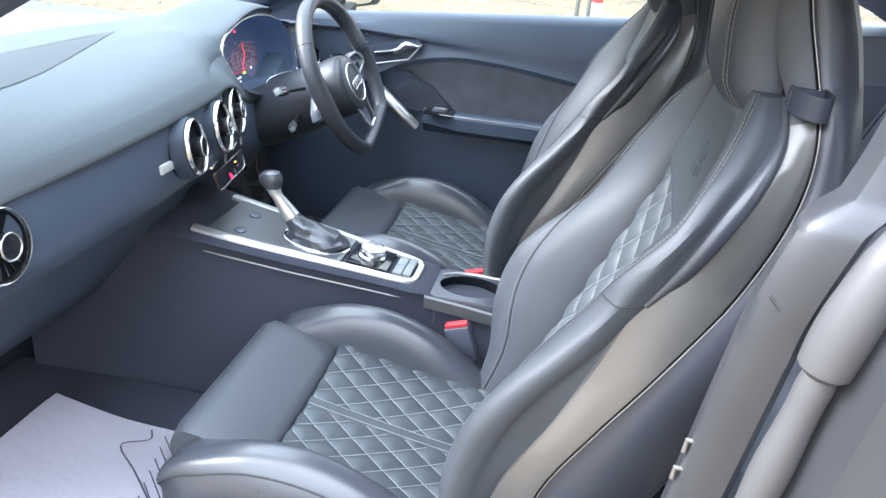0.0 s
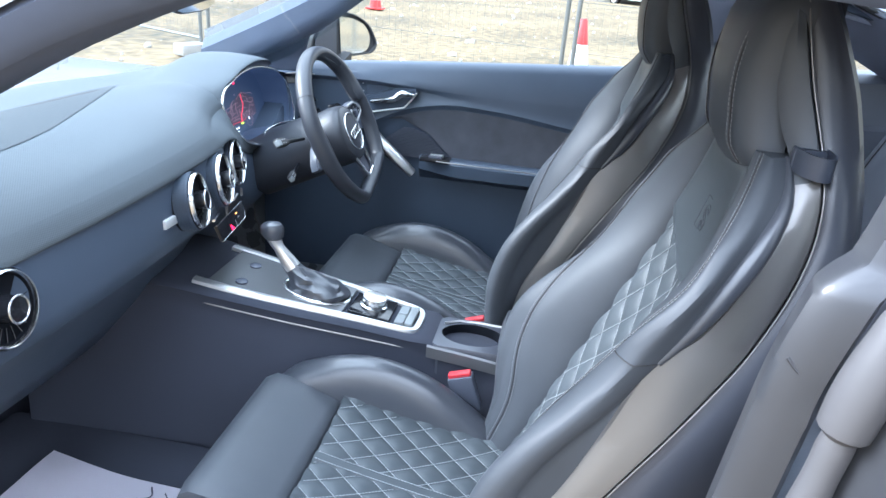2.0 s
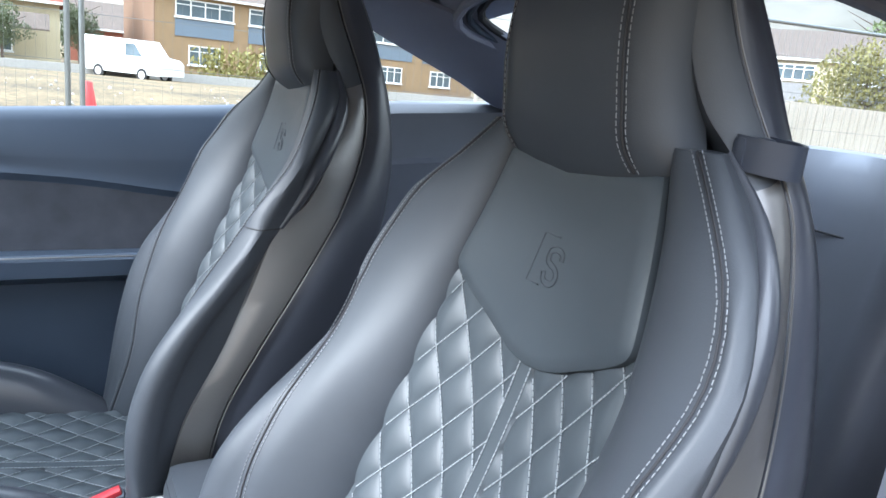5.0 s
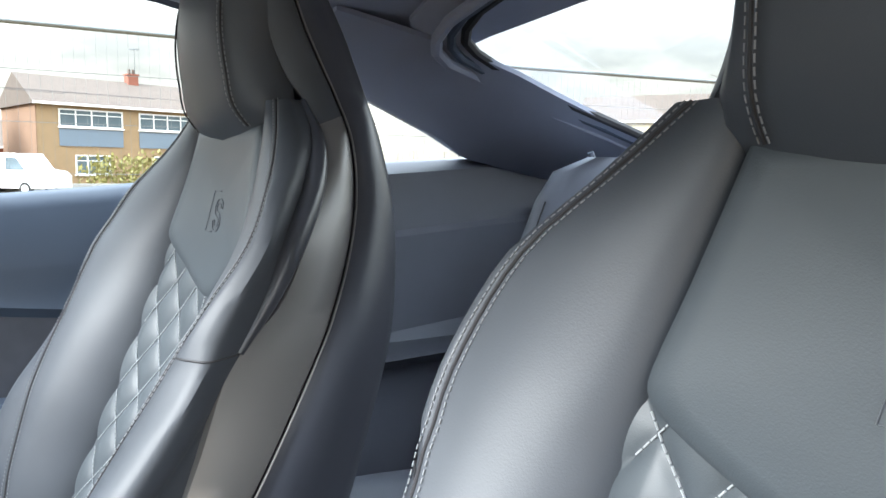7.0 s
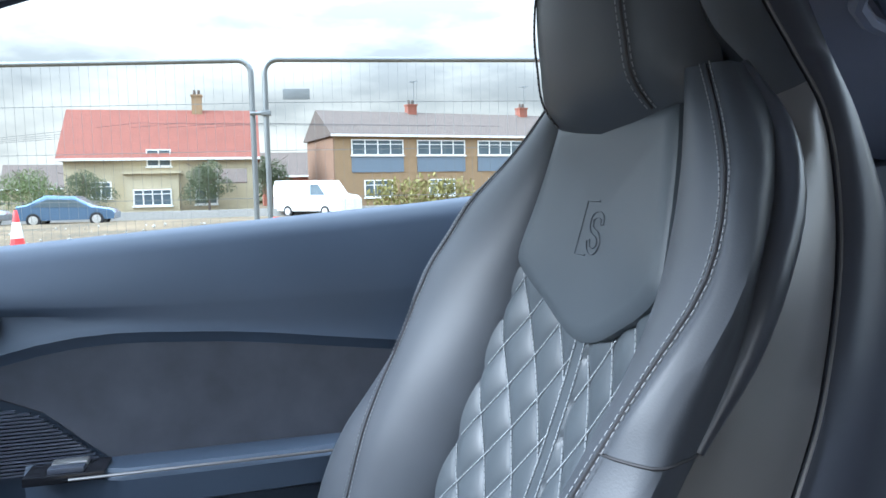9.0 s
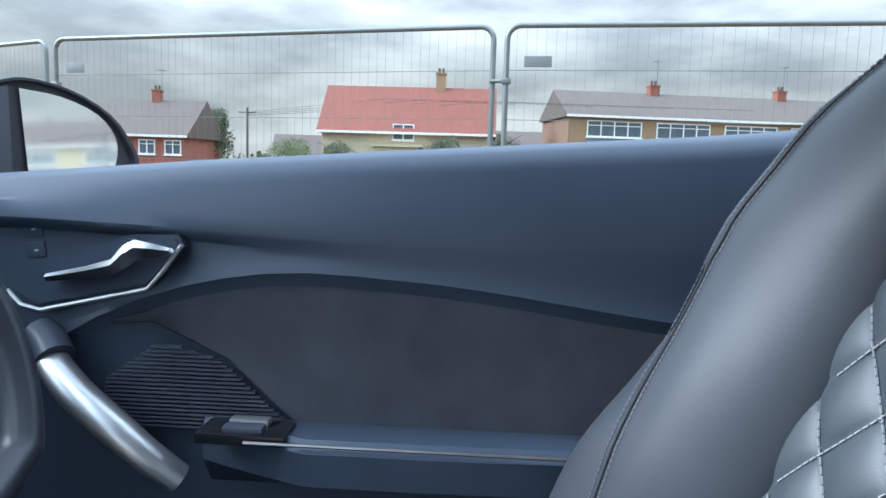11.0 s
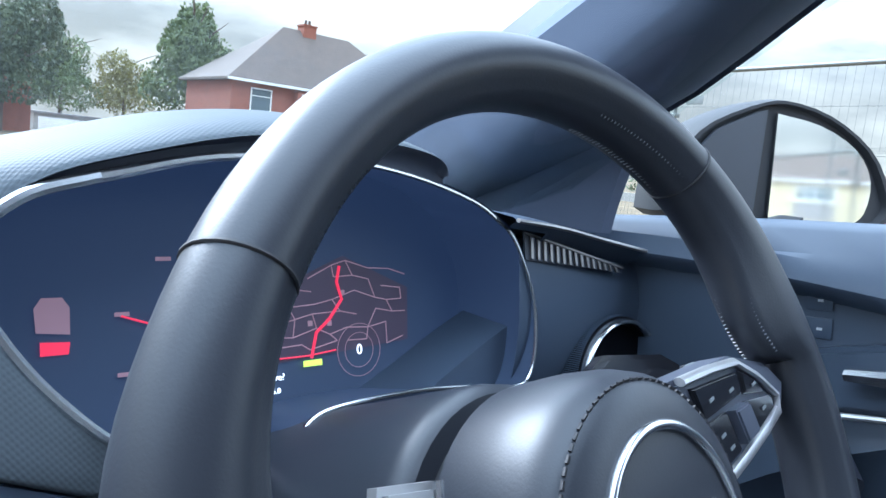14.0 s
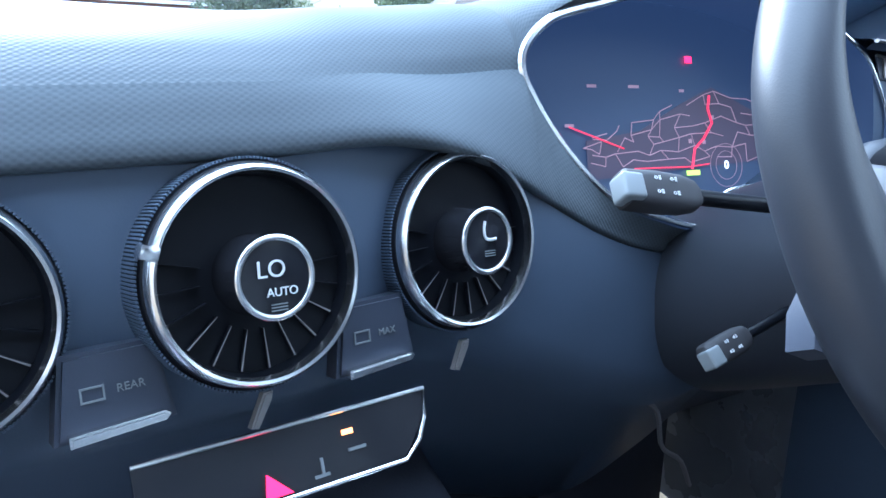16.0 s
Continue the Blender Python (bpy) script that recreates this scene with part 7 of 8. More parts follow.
for _ in range(700):
    x, y = 5.0 + rs.random() ** 1.5 * 20, -9 + rs.random() * 26
    r = 0.012 + rs.random() ** 3 * 0.07
    z = 0.05 * noise.noise(Vector((x * 0.35, y * 0.35, 0))) * (1 if x > 5.8 else 0.15)
    mm = Matrix.Translation((x, y, z + r * 0.2)) @ Euler((rs.random() * 6, rs.random() * 6, rs.random() * 6)).to_matrix().to_4x4() @ Matrix.Diagonal((r, r * 0.8, r * 0.6, 1))
    bmesh.ops.create_icosphere(bm, subdivisions=1, radius=1.0, matrix=mm)
single("rubble", bm, STONE, "scattered pale stones and rubble on the ground", "stones", kind="stuff", smooth=False)

GALV = mat("galvanised_steel", (0.21, 0.22, 0.22), 0.45, metal=0.7, spot=0.15)
PLATE = mat("grey_fence_plate", (0.17, 0.18, 0.18), 0.5)
CONCRETE = mat("grey_concrete", (0.36, 0.35, 0.33), 0.9, spot=0.25, bump=0.5, bscale=120)


def fence_panel():
    f = thing("fence_panel", "galvanised mesh site-fence panel standing in concrete feet", "fence panel", "site fence panels")
    W, H, r = 4.08, 2.02, 0.10
    bm = bmesh.new()
    arc = [(W / 2 - r + r * math.sin(a), H - r + r * math.cos(a)) for a in np.linspace(0, math.pi / 2, 7)]
    pts = [(-W / 2, 0.05)] + [(-x, z) for x, z in arc[::-1]] + arc + [(W / 2, 0.05)]
    tube(bm, [(0, x, z) for x, z in pts], 0.021, 10)
    part("frame_tube", bm, GALV, f)
    bm = bmesh.new()
    tube(bm, [(0, -W / 2, 0.18), (0, W / 2, 0.18)], 0.016, 8)
    part("lower_bar", bm, GALV, f)
    bm = bmesh.new()
    n = 57
    for i in range(1, n):
        y = -W / 2 + W * i / n
        box(bm, -0.0009, 0.0009, y - 0.0007, y + 0.0007, 0.18, H - 0.005)
    for z in (0.55, 0.98, 1.34, 1.70):
        box(bm, -0.003, 0.003, -W / 2, W / 2, z - 0.002, z + 0.002)
    part("wire_mesh", bm, GALV, f, smooth=False)
    bm = bmesh.new()
    box(bm, -0.014, -0.010, W / 2 - 0.33, W / 2 - 0.13, 1.72, 1.80, 0.001)
    part("plate", bm, PLATE, f, "small blank grey plate")
    bm = bmesh.new()
    box(bm, -0.32, 0.32, -W / 2 - 0.11, -W / 2 + 0.09, 0.0, 0.13, 0.03)
    part("foot", bm, CONCRETE, f, "concrete fence foot")
    bm = bmesh.new()
    tube(bm, [(0, W / 2 - 0.03, 1.62), (0, W / 2 + 0.12, 1.62)], 0.014, 8)
    box(bm, -0.03, 0.03, W / 2 - 0.035, W / 2 + 0.035, 1.60, 1.64, 0.005)
    part("clip", bm, GALV, f, "bolted fence clip")
    return f


first_panel = None
JOINTS = [(1.2, -15.8), (2.55, -11.95), (3.85, -8.05), (4.83, -4.1), (5.39, -0.03), (5.43, 0.04), (6.42, 4.03), (6.50, 4.15), (8.30, 7.84), (8.36, 7.95), (10.1, 11.66), (10.16, 11.76), (11.85, 15.5)]
for a, b in ((0, 1), (1, 2), (2, 3), (3, 4), (5, 6), (7, 8), (9, 10), (11, 12)):
    (xa, ya), (xb, yb) = JOINTS[a], JOINTS[b]
    m = pose((xa + xb) / 2, (ya + yb) / 2, 0, 0, 0, math.degrees(math.atan2(-(xb - xa), yb - ya)))
    if first_panel is None:
        first_panel = fence_panel()
        first_panel.matrix_basis = m
    else:
        copy_thing(first_panel, m)

CONE_RED = mat("cone_red", (0.70, 0.05, 0.05), 0.5)
CONE_WHITE = mat("cone_white", (0.72, 0.72, 0.70), 0.5)


def cone(x, y, z):
    c = thing("traffic_cone", "red and white plastic traffic cone on the rough ground", "traffic cone", "traffic cones", at=(x, y, z))
    m = Matrix()
    bm = bmesh.new()
    box(bm, -0.19, 0.19, -0.19, 0.19, 0, 0.04, 0.015)
    part("base", bm, CONE_RED, c)
    bm = bmesh.new()
    lathe(bm, [(0.135, 0.04), (0.115, 0.20), (0.112, 0.20)], m, 28)
    part("lower_band", bm, CONE_RED, c)
    bm = bmesh.new()
    lathe(bm, [(0.118, 0.20), (0.070, 0.52), (0.066, 0.52)], m, 28)
    part("white_sleeve", bm, CONE_WHITE, c, "white reflective sleeve")
    bm = bmesh.new()
    lathe(bm, [(0.068, 0.52), (0.032, 0.75), (0.028, 0.755), (0.022, 0.75), (0.022, 0.70)], m, 28)
    part("tip", bm, CONE_RED, c)


cone(5.9, -0.10, 0.06)
cone(15.5, 4.6, 0.0)

BRICK = mat("red_brick_wall", (0.27, 0.10, 0.065), 0.9, spot=0.25, scale=2.0, bump=0.5, bscale=20)
BRICK_BROWN = mat("brown_brick_wall", (0.21, 0.125, 0.08), 0.9, spot=0.25, scale=2.0, bump=0.5, bscale=20)
BUFF = mat("buff_brick_wall", (0.30, 0.205, 0.115), 0.9, spot=0.2, scale=2.0, bump=0.5, bscale=20)
CREAM = mat("cream_render", (0.46, 0.40, 0.27), 0.9, spot=0.12, scale=1.0)
TILE_RED = mat("red_roof_tiles", (0.20, 0.066, 0.044), 0.85, spot=0.25, scale=1.5, bump=0.8, bscale=6)
TILE_BROWN = mat("brown_roof_tiles", (0.115, 0.088, 0.072), 0.85, spot=0.25, scale=1.5, bump=0.8, bscale=6)
UPVC = mat("white_window_frame", (0.78, 0.78, 0.76), 0.4)
PANE = mat("far_window_pane", (0.10, 0.13, 0.15), 0.1, spot=0.3, scale=1.0)
CLAD = mat("blue_grey_cladding", (0.16, 0.20, 0.25), 0.7)
SOIL = mat("grey_render", (0.25, 0.24, 0.24), 0.9)


def window(parent, cx, z, w, h, face, lights=2):
    """A window on the wall whose outward matrix is face: x along the wall, z up, y outwards."""
    bm = bmesh.new()
    t = 0.09
    box(bm, cx - w / 2, cx + w / 2, -0.02, 0.08, z, z + t, 0, face)
    box(bm, cx - w / 2, cx + w / 2, -0.02, 0.08, z + h - t, z + h, 0, face)
    for i in range(lights + 1):
        x = cx - w / 2 + (w - t) * i / lights
        box(bm, x, x + t, -0.02, 0.08, z + t, z + h - t, 0, face)
    box(bm, cx - w / 2 + t, cx + w / 2 - t, -0.02, 0.07, z + h * 0.68, z + h * 0.68 + 0.06, 0, face)
    wd = part("window", bm, UPVC, parent, "white framed window", smooth=False)
    bm = bmesh.new()
    box(bm, cx - w / 2 + t / 2, cx + w / 2 - t / 2, -0.04, 0.03, z + t / 2, z + h - t / 2, 0, face)
    part("pane", bm, PANE, wd, smooth=False)
    bm = bmesh.new()
    box(bm, cx - w / 2 - 0.08, cx + w / 2 + 0.08, -0.02, 0.14, z - 0.09, z - 0.002, 0, face)
    part("sill", bm, UPVC, wd, smooth=False)


def house(name_label, origin, turn, length, depth, eave, ridge, wall, tiles, hip=0.0, over=0.35):
    """A house whose front wall runs along local x at y = 0; the house lies behind it (local +y)."""
    h = thing("house", name_label, "house", "houses round the site")
    m = Matrix.Translation(origin) @ Matrix.Rotation(turn, 4, "Z")
    L, D = length, depth
    bm = bmesh.new()
    a = [(0, 0), (L, 0), (L, D), (0, D)]
    vs = [[bm.verts.new(m @ Vector((x, y, z))) for x, y in a] for z in (-1.5, eave)]
    for i in range(4):
        bm.faces.new((vs[0][i], vs[0][(i + 1) % 4], vs[1][(i + 1) % 4], vs[1][i]))
    if not hip:
        g = [bm.verts.new(m @ Vector((x, D / 2, ridge - 0.12))) for x in (0, L)]
        bm.faces.new((vs[1][0], vs[1][3], g[0]))
        bm.faces.new((vs[1][1], vs[1][2], g[1]))
    bm.faces.new(vs[1])
    part("wall", bm, wall, h, smooth=False)
    bm = bmesh.new()
    o = over
    drop = (ridge - eave) / (D / 2) * o
    low = [(-o, -o), (L + o, -o), (L + o, D + o), (-o, D + o)]
    lo0 = [bm.verts.new(m @ Vector((x, y, eave - drop))) for x, y in low]
    lo1 = [bm.verts.new(m @ Vector((x, y, eave - drop + 0.16))) for x, y in low]
    r0 = [bm.verts.new(m @ Vector((x, D / 2, ridge + 0.04))) for x in ((-o if not hip else hip), (L + o if not hip else L - hip))]
    for i in range(4):
        bm.faces.new((lo0[i], lo0[(i + 1) % 4], lo1[(i + 1) % 4], lo1[i]))
    bm.faces.new((lo1[0], lo1[1], r0[1], r0[0]))
    bm.faces.new((lo1[2], lo1[3], r0[0], r0[1]))
    bm.faces.new((lo1[1], lo1[2], r0[1]))
    bm.faces.new((lo1[3], lo1[0], r0[0]))
    bm.faces.new(lo0[::-1])
    roof = part("roof", bm, tiles, h, smooth=False)
    bm = bmesh.new()
    box(bm, -o, L + o, -o - 0.06, -o - 0.002, eave - drop - 0.02, eave - drop + 0.16, 0, m)
    part("fascia", bm, UPVC, h, "white fascia and gutter", smooth=False)
    face = m @ Matrix.Rotation(math.pi, 4, "Z") @ Matrix.Diagonal((-1, 1, 1, 1))
    return h, m, face, roof


def chimney(h, m, x, y, z0, z1, w=0.7, material=None):
    bm = bmesh.new()
    box(bm, x - w / 2, x + w / 2, y - w / 2, y + w / 2, z0, z1, 0, m)
    box(bm, x - w / 2 - 0.06, x + w / 2 + 0.06, y - w / 2 - 0.06, y + w / 2 + 0.06, z1, z1 + 0.12, 0, m)
    ch = part("chimney", bm, material or BRICK, h, smooth=False)
    bm = bmesh.new()
    for k in (-0.16, 0.16):
        lathe(bm, [(0.12, z1 + 0.12), (0.10, z1 + 0.5), (0.08, z1 + 0.5)], m @ Matrix.Translation((x + k, y, 0)), 12)
    part("chimney_pot", bm, TILE_BROWN, ch)


def aerial(h, m, x, y, z0, z1):
    bm = bmesh.new()
    tube(bm, [m @ Vector((x, y, z0)), m @ Vector((x, y, z1))], 0.03, 6)
    for k in range(5):
        tube(bm, [m @ Vector((x - 0.35, y - 0.4 + 0.2 * k, z1)), m @ Vector((x + 0.35, y - 0.4 + 0.2 * k, z1))], 0.012, 5)
    tube(bm, [m @ Vector((x, y - 0.5, z1)), m @ Vector((x, y + 0.5, z1))], 0.015, 5)
    part("aerial", bm, GALV, h)


# cream cottage with the red roof; its front faces the site
h1, hm1, f1, _ = house("cream rendered cottage under a steep red tiled roof", (56, 13.0, -0.6), radians(-90), 13.2, 7.5, 4.4, 8.0, CREAM, TILE_RED, over=0.4)
window(h1, 6.4, 3.55, 1.7, 1.25, f1, 2)
window(h1, 6.0, 0.7, 2.6, 1.2, f1 @ Matrix.Translation((0, 1.2, 0)), 4)
window(h1, 9.6, 0.7, 1.6, 1.5, f1, 2)
window(h1, 2.4, 1.3, 1.4, 1.2, f1, 2)
chimney(h1, hm1, 9.0, 3.75, 7.3, 9.1, 0.75, BUFF)
bm = bmesh.new()
box(bm, 4.2, 7.8, -1.2, 0.0, -0.5, 3.0, 0, hm1)
box(bm, 4.0, 8.0, -1.4, 0.0, 3.0, 3.18, 0, hm1)
part("bay", bm, CREAM, h1, "projecting cream bay", smooth=False)
bm = bmesh.new()
loft(bm, [[hm1 @ Vector((x, y, z)) for y, z in ((-2.2, 2.2), (-2.2, 2.3), (-1.0, 3.3), (-1.0, 3.1))] for x in (8.8, 12.6)])
part("porch_roof", bm, TILE_BROWN, h1, "brown tiled porch roof", smooth=False)

# brick terrace
h2, hm2, f2, _ = house("buff brick terrace with white windows and brown tiles", (56, -6.2, -0.6), radians(-80), 30, 8.0, 5.9, 8.1, BUFF, TILE_BROWN, over=0.3)
bm = bmesh.new()
loft(bm, [[hm2 @ Vector((x, y, z)) for y, z in ((-0.005, -0.9), (8.0, -0.9), (8.0, 5.85), (4.0, 7.8), (-0.005, 5.85))] for x in (-0.06, -0.01)])
part("gable_wall", bm, BRICK_BROWN, h2, "brown brick gable wall", smooth=False)
for k in range(5):
    x = 3.6 + 5.6 * k
    window(h2, x, 4.25, 4.4, 1.25, f2, 4)
    bm = bmesh.new()
    box(bm, x - 2.2, x + 2.2, 0.0, 0.06, 2.9, 4.12, 0, f2)
    part("cladding", bm, CLAD, h2, "blue-grey clad panel", smooth=False)
    window(h2, x, 0.9, 2.4, 1.4, f2, 3)
for x in (8.2, 19.4):
    chimney(h2, hm2, x, 4.0, 7.6, 8.7, 0.8)
    aerial(h2, hm2, x + 0.3, 4.0, 8.7, 10.8)

# brick row further along
h0, hm0, f0, _ = house("red brick row of houses under brown tiles", (58, 34.5, -0.6), radians(-90), 9.6, 8, 3.6, 6.6, BRICK, TILE_BROWN)
for x in (1.6, 4.2, 6.4, 8.6):
    window(h0, x, 1.9, 1.4, 1.2, f0, 2)
chimney(h0, hm0, 5.5, 4, 6.2, 7.4)
aerial(h0, hm0, 5.9, 4, 7.4, 9.2)
h00, hm00, f00, _ = house("low pale gabled houses far along the street", (80, 24.0, -0.6), radians(-80), 9, 7, 2.4, 4.8, CREAM, TILE_BROWN)
window(h00, 3, 0.8, 1.2, 1.2, f00, 2)
h01, hm01, f01, _ = house("far brown-roofed house behind the hedge", (75, -1.0, -0.6), radians(-90), 7, 7, 3.2, 5.6, BRICK, TILE_BROWN)

# pair of houses ahead of the car
h3, hm3, f3, _ = house("red brick hipped-roof house with white bay windows", (22.9, 47.4, -0.6), radians(-4), 17, 9, 5.6, 10.0, BRICK, TILE_BROWN, hip=5.6, over=0.5)
window(h3, 2.2, 3.0, 1.6, 1.8, f3, 1)
window(h3, 6.6, 3.0, 3.2, 1.8, f3 @ Matrix.Translation((0, 0.7, 0)), 4)
window(h3, 10.6, 3.0, 2.2, 1.7, f3, 2)
bm = bmesh.new()
box(bm, 4.7, 8.5, -0.7, 0.0, -0.5, 4.9, 0, hm3)
part("bay", bm, BRICK, h3, "brick bay", smooth=False)
chimney(h3, hm3, 7.6, 4.5, 9.0, 10.4, 1.1)
h4, hm4, f4, _ = house("red brick hipped-roof house with bay windows, partly behind trees", (-7.0, 47.6, -0.6), radians(0), 17.8, 9, 5.7, 9.8, BRICK, TILE_BROWN, hip=4.2, over=0.5)
for z in (0.45, 3.3):
    window(h4, 10.3, z, 2.6, 1.75, f4, 3)
    window(h4, 13.5, z + 0.1, 1.5, 1.5, f4, 2)
bm = bmesh.new()
box(bm, 9.0, 11.7, -0.5, 0.0, 2.25, 3.2, 0, hm4)
part("bay_apron", bm, SOIL, h4, "grey rendered apron between the bays", smooth=False)
h5, hm5, f5, _ = house("red brick gabled house end further along the road", (44, 44.0, -0.6), radians(-30), 11, 8, 5.0, 8.6, BRICK, TILE_RED)
for x in (2.5, 7.5):
    window(h5, x, 3.3, 1.8, 1.5, f5, 3)
garage = thing("garage", "white-doored flat-roofed garage between the houses", "garage")
bm = bmesh.new()
box(bm, 13.8, 19.6, 60.0, 65.0, -1.2, 0.7)
part("wall", bm, CONCRETE, garage, smooth=False)
bm = bmesh.new()
box(bm, 14.1, 18.2, 59.9, 60.0, -1.1, 0.45, 0.02)
part("garage_door", bm, UPVC, garage, "white garage door")
bm = bmesh.new()
box(bm, 13.6, 19.8, 59.8, 65.2, 0.7, 0.85)
part("roof", bm, SOIL, garage, smooth=False)

# ---- greenery ----
LEAF = mat("mid_green_leaves", (0.13, 0.165, 0.06), 0.7, spot=0.45, scale=0.8)
LEAF2 = mat("autumn_hedge_leaves", (0.20, 0.18, 0.05), 0.7, spot=0.5, scale=0.7)
LEAF3 = mat("dark_green_leaves", (0.085, 0.105, 0.05), 0.7, spot=0.45, scale=0.8)
BARK = mat("grey_bark", (0.13, 0.10, 0.08), 0.95, bump=0.6, bscale=20)


def leaves(bm, c, rx, ry, rz, n, size, rs):
    for _ in range(n):
        while True:
            p = Vector((rs.uniform(-1, 1), rs.uniform(-1, 1), rs.uniform(-1, 1)))
            if 0.25 < p.length < 1:
                break
        p = p.normalized() * p.length**0.5
        w = 1 + 0.35 * noise.noise(p * 2.2 + Vector(c))
        q = Vector(c) + Vector((p.x * rx, p.y * ry, p.z * rz)) * w
        e = Euler((rs.random() * 6, rs.random() * 6, rs.random() * 6)).to_matrix()
        s = size * (0.6 + 0.8 * rs.random())
        vs = [bm.verts.new(q + e @ Vector(v)) for v in ((-s, 0, 0), (0, -s * 0.5, 0.1 * s), (s, 0, 0), (0, s * 0.5, 0.1 * s))]
        bm.faces.new(vs)


def tree(x, y, z, h, r, material, n, seed, label):
    rs = random.Random(seed)
    t = thing("tree", label, "tree", "trees round the site", at=(x, y, z))
    bm = bmesh.new()
    tube(bm, [(0, 0, -0.3), (0.05, 0, h * 0.3), (0.1, 0.1, h * 0.6), (0, 0.1, h * 0.85)], [0.05 * h * 0.5, 0.04 * h * 0.45, 0.02 * h * 0.5, 0.03], 8)
    for k in range(7):
        a = rs.random() * 6.28
        b = h * (0.3 + 0.08 * k)
        tube(bm, [(0, 0, b), (r * 0.4 * math.cos(a), r * 0.4 * math.sin(a), b + h * 0.12), (r * 0.75 * math.cos(a), r * 0.75 * math.sin(a), b + h * 0.2)], [0.02 * h * 0.5, 0.01 * h * 0.5, 0.02], 6)
    part("trunk", bm, BARK, t)
    bm = bmesh.new()
    for k in range(9):
        a = rs.random() * 6.28
        q = rs.random()
        leaves(bm, (r * 0.5 * math.cos(a) * q, r * 0.5 * math.sin(a) * q, h * (0.35 + 0.055 * k)), r * (0.75 - 0.045 * k), r * (0.75 - 0.045 * k), h * 0.16, n // 2, 0.0150 * h, rs)
    part("crown", bm, material, t, smooth=False)


tree(8.7, 45.0, -0.6, 8.2, 3.6, LEAF3, 2600, 1, "large dark green tree in front of the brick house")
tree(25.4, 60.0, -0.6, 12.5, 4.2, LEAF, 2600, 2, "tall rounded green tree behind the houses")
tree(18.6, 72.0, -0.6, 8.8, 4.4, LEAF, 2000, 3, "bushy green tree beyond the garage")
tree(23.4, 70.0, -0.6, 8.0, 3.8, LEAF2, 1500, 4, "yellowing green tree beyond the garage")
tree(66, 25.5, -0.6, 6.8, 2.4, LEAF3, 1400, 5, "green tree among the far houses")
tree(66, -1.6, -0.6, 5.2, 2.4, LEAF3, 1400, 6, "dark green bush tree beside the terrace")
tree(51.5, 10.8, -0.6, 3.4, 2.2, LEAF3, 1400, 7, "dark green shrub before the cottage")
tree(52, 3.0, -0.6, 4.0, 1.9, LEAF3, 1400, 8, "dark climber tree against the cottage")
tree(52, 14.6, -0.6, 3.6, 2.4, LEAF, 1400, 9, "green garden tree beside the cottage")

bm = bmesh.new()
rs = random.Random(11)
for k in range(12):
    leaves(bm, (46.5 + rs.random() * 0.8, -8.0 - 0.55 * k, 0.45), 0.9, 0.8, 1.25, 160, 0.14, rs)
single("hedge", bm, LEAF2, "clipped yellow-green garden hedge", "hedge", kind="stuff", smooth=False)
bm = bmesh.new()
for k in range(40):
    a = 70 + rs.random() * 40
    leaves(bm, (a, 16 + k * 1.6 - 20, 0.2), 2.5, 2.0, 1.8, 60, 0.35, rs)
for k in range(60):
    leaves(bm, (-60 + k * 2.6, -95 + rs.random() * 8, 3.0 + 2 * math.sin(k * 0.3)), 4, 3, 5.0, 60, 0.8, rs)
single("far_woods", bm, LEAF3, "dark green far woods and hedges", "woods", kind="stuff", smooth=False)

# low wall along the site's far side
bm = bmesh.new()
loft(bm, [[(40 + a, y, z) for a, z in ((0, -0.7), (0, 0.05), (0.25, 0.05), (0.25, -0.7))] for y in (-30, -10, 10, 40)])
single("garden_wall", bm, CONCRETE, "low grey garden wall beyond the site", "wall", kind="structure", smooth=False)

# ---- parked vehicles ----
BLUE = mat("blue_car_paint", (0.10, 0.17, 0.28), 0.25, metal=0.4, coat=0.8)
WHITE_PAINT = mat("white_van_paint", (0.72, 0.73, 0.72), 0.3, coat=0.6)
GREYC = mat("grey_car_paint", (0.22, 0.23, 0.25), 0.25, metal=0.4, coat=0.8)
TYRE = mat("tyre_rubber", (0.02, 0.02, 0.022), 0.8)


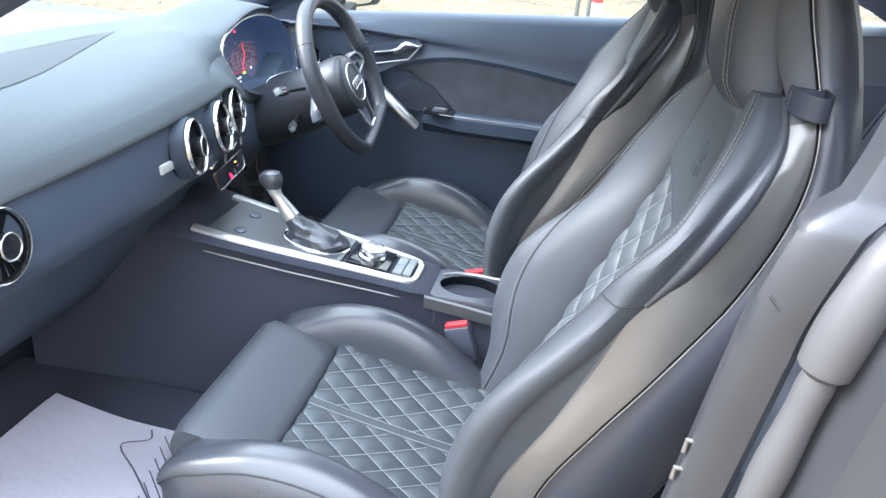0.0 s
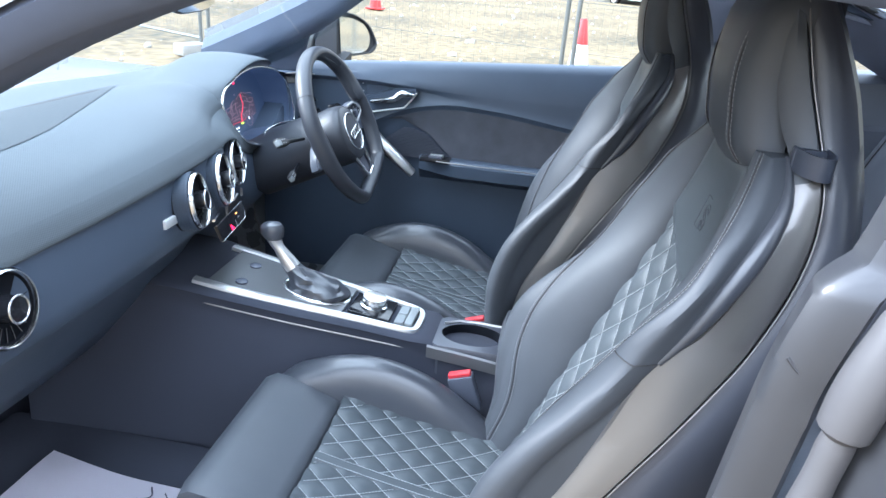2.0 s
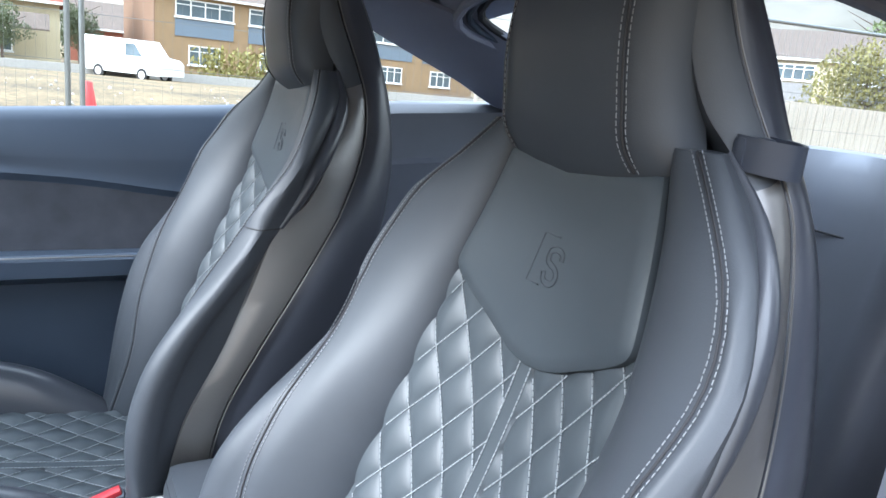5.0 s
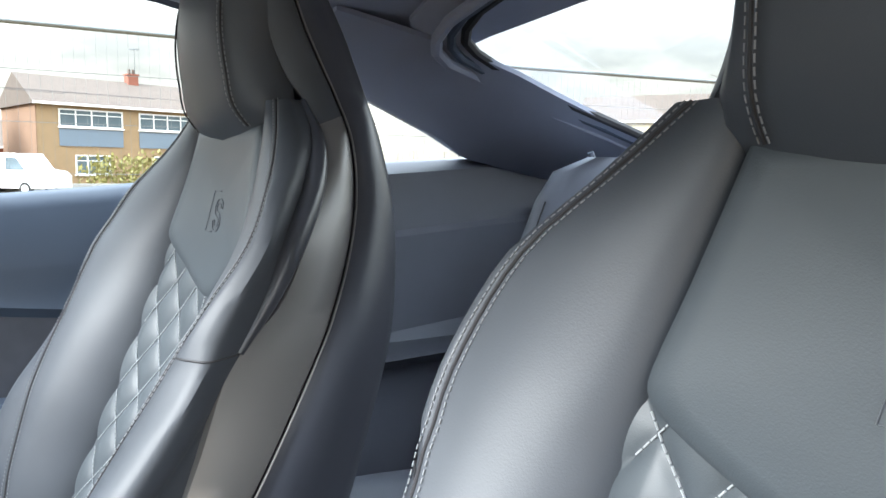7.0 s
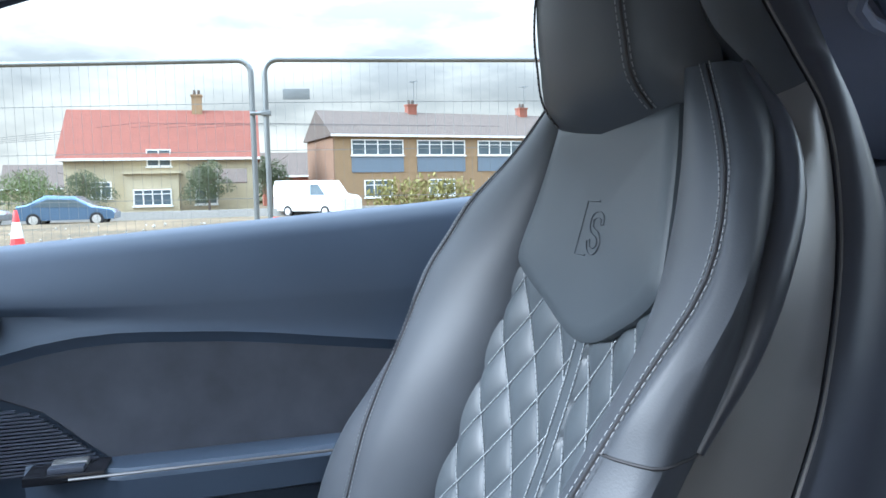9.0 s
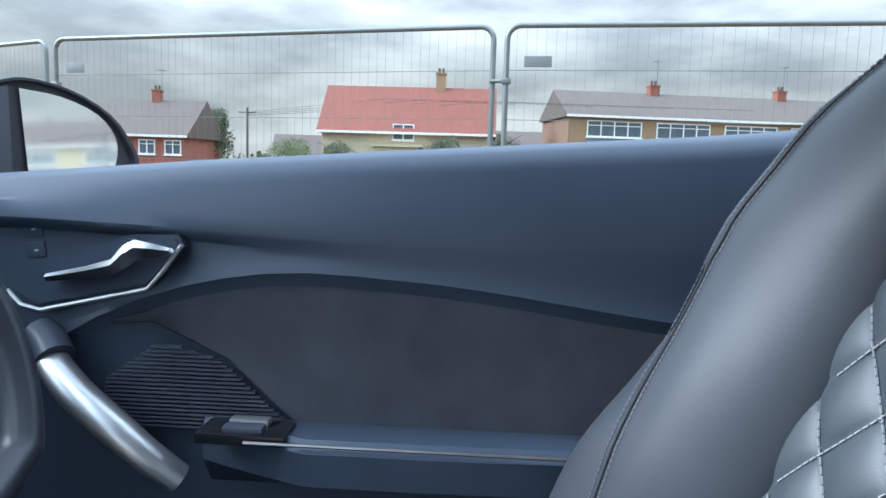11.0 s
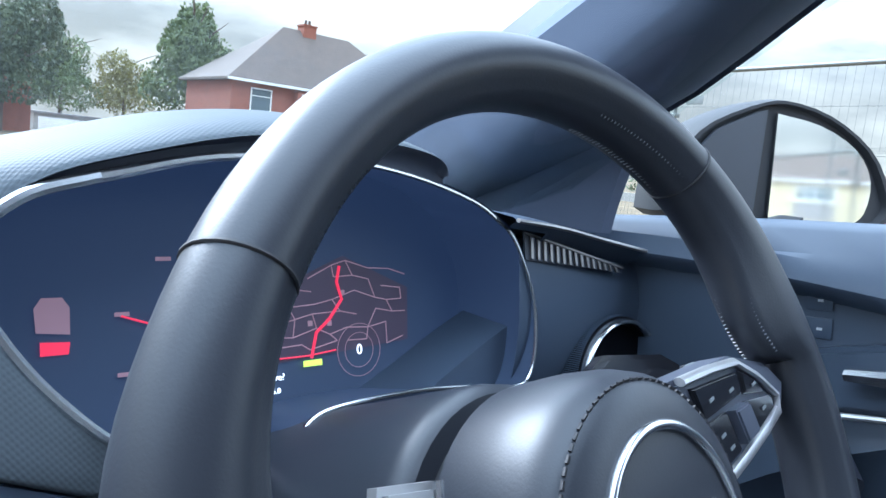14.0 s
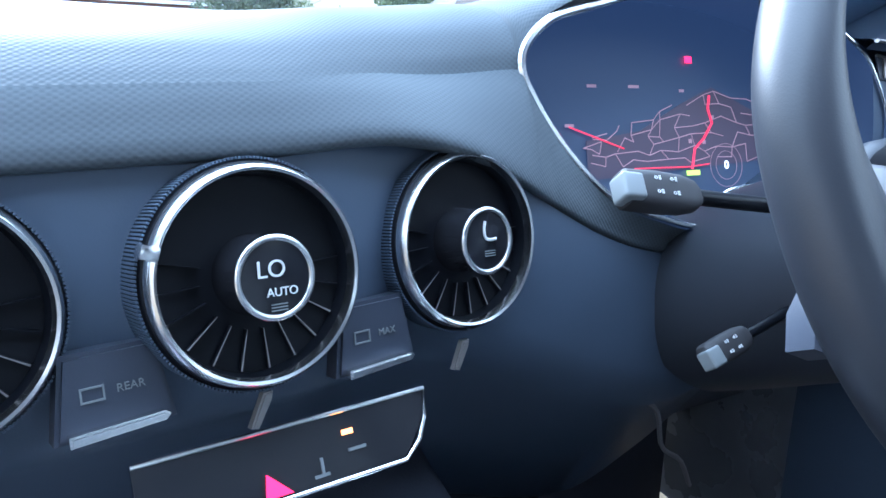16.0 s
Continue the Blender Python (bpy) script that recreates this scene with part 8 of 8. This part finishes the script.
def parked(x, y, z, turn, paint, van, label):
    c = thing("van" if van else "parked_car", label, "van" if van else "car", "parked vehicles")
    m = Matrix.Translation((x, y, z)) @ Matrix.Rotation(turn, 4, "Z")
    if van:
        side = [(-2.4, 0.35), (-2.4, 1.0), (-2.2, 1.15), (-1.5, 1.25), (-0.9, 1.95), (2.3, 2.0), (2.4, 1.8), (2.4, 0.35)]
        glass = [(-1.38, 1.28), (-0.92, 1.85), (-0.35, 1.85), (-0.35, 1.28)]
    else:
        side = [(-2.1, 0.3), (-2.15, 0.6), (-2.0, 0.78), (-1.15, 0.92), (-0.45, 1.40), (0.8, 1.46), (1.6, 1.05), (2.05, 0.98), (2.15, 0.6), (2.1, 0.3)]
        glass = [(-1.0, 0.96), (-0.42, 1.34), (0.75, 1.38), (1.38, 1.02)]
    bm = bmesh.new()
    loft(bm, [[m @ Vector((px, w, 0.3 + (pz - 0.3) * f)) for px, pz in side] for w, f in ((-0.88, 0.9), (-0.80, 1.0), (0.80, 1.0), (0.88, 0.9))])
    body = part("body", bm, paint, c)
    for s in (-1, 1):
        bm = bmesh.new()
        loft(bm, [[m @ Vector((px, s * (0.885 + t), pz - 0.09)) for px, pz in glass] for t in (-0.05, 0.005)])
        part("side_glass", bm, PANE, body, smooth=False)
        for px in (-1.35, 1.35):
            bm = bmesh.new()
            mm = m @ Matrix.Translation((px, s * 0.80, 0.32)) @ Matrix.Rotation(math.pi / 2, 4, "X")
            lathe(bm, [(0.001, -0.1), (0.31, -0.1), (0.32, -0.05), (0.32, 0.05), (0.31, 0.1), (0.001, 0.1)], mm, 20)
            wh = part("wheel", bm, TYRE, c)
            bm = bmesh.new()
            lathe(bm, [(0.001, -0.106), (0.20, -0.106), (0.20, 0.106), (0.001, 0.106)], mm, 16)
            part("rim", bm, SILVER, wh)


parked(37.5, 8.6, -0.45, radians(90), BLUE, False, "blue hatchback car parked beyond the site")
parked(38, 13.6, -0.45, radians(90), GREYC, False, "grey car parked beyond the site")
parked(39, -3.3, -0.45, radians(42), WHITE_PAINT, True, "white panel van parked beyond the site")
parked(16.5, 24.5, -0.1, radians(60), GREYC, False, "dark car parked along the fence")
parked(17.6, 57.5, -1.3, radians(0), BLUE, False, "dark blue car parked before the garage")

# street pole and wires
bm = bmesh.new()
tube(bm, [(62, 21, -0.6), (62, 21, 5.6)], 0.10, 8)
tube(bm, [(62, 20.2, 5.2), (62, 21.8, 5.2)], 0.05, 6)
single("utility_pole", bm, BARK, "grey wooden utility pole in the street", "pole")
bm = bmesh.new()
for k in range(4):
    tube(bm, [(62, 21, 5.2 - 0.1 * k), (57, 8 - 3 * k, 6.2), (56, -2 - 6 * k, 5.9)], 0.012, 4)
single("overhead_wire", bm, RUBBER, "thin overhead wires between pole and houses", "wire")
# palisade boards behind the car
bm = bmesh.new()
for k in range(40):
    box(bm, 14, 14.06, -9 - k * 0.45, -8.6 - k * 0.45, 0, 1.5)
single("site_boards", bm, mat("pale_timber_boards", (0.5, 0.45, 0.38), 0.8), "pale site boarding behind the car", "boarding", kind="structure", smooth=False)
# buildings behind the car
h6, hm6, f6, _ = house("long pale-fronted terrace with brown roof behind the car", (44, -46.4, -0.6), radians(-150), 50, 8, 6.0, 8.4, CREAM, TILE_BROWN)
for k in range(9):
    x = 2.6 + 5.4 * k
    window(h6, x, 4.3, 3.0, 1.2, f6, 4)
    bm = bmesh.new()
    box(bm, x - 1.6, x + 1.6, 0.0, 0.06, 2.7, 4.1, 0, f6)
    part("cladding", bm, SOIL, h6, "grey clad panel", smooth=False)
tree(16.4, -27.5, -0.6, 5.0, 2.6, LEAF2, 1400, 21, "yellow-green garden tree behind the car")
tree(39, -66, -0.6, 12.5, 6.0, LEAF, 1600, 22, "tall green tree behind the rear terrace")
tree(28, -74, -0.6, 13.5, 6.5, LEAF, 1600, 23, "broad green tree behind the rear terrace")
bm = bmesh.new()
for x, y in ((10, -30), (13, -28)):
    tube(bm, [(x, y, 0), (x, y, 5.2)], 0.06, 8)
single("lamp_post", bm, GALV, "pale metal posts behind the car", "post")
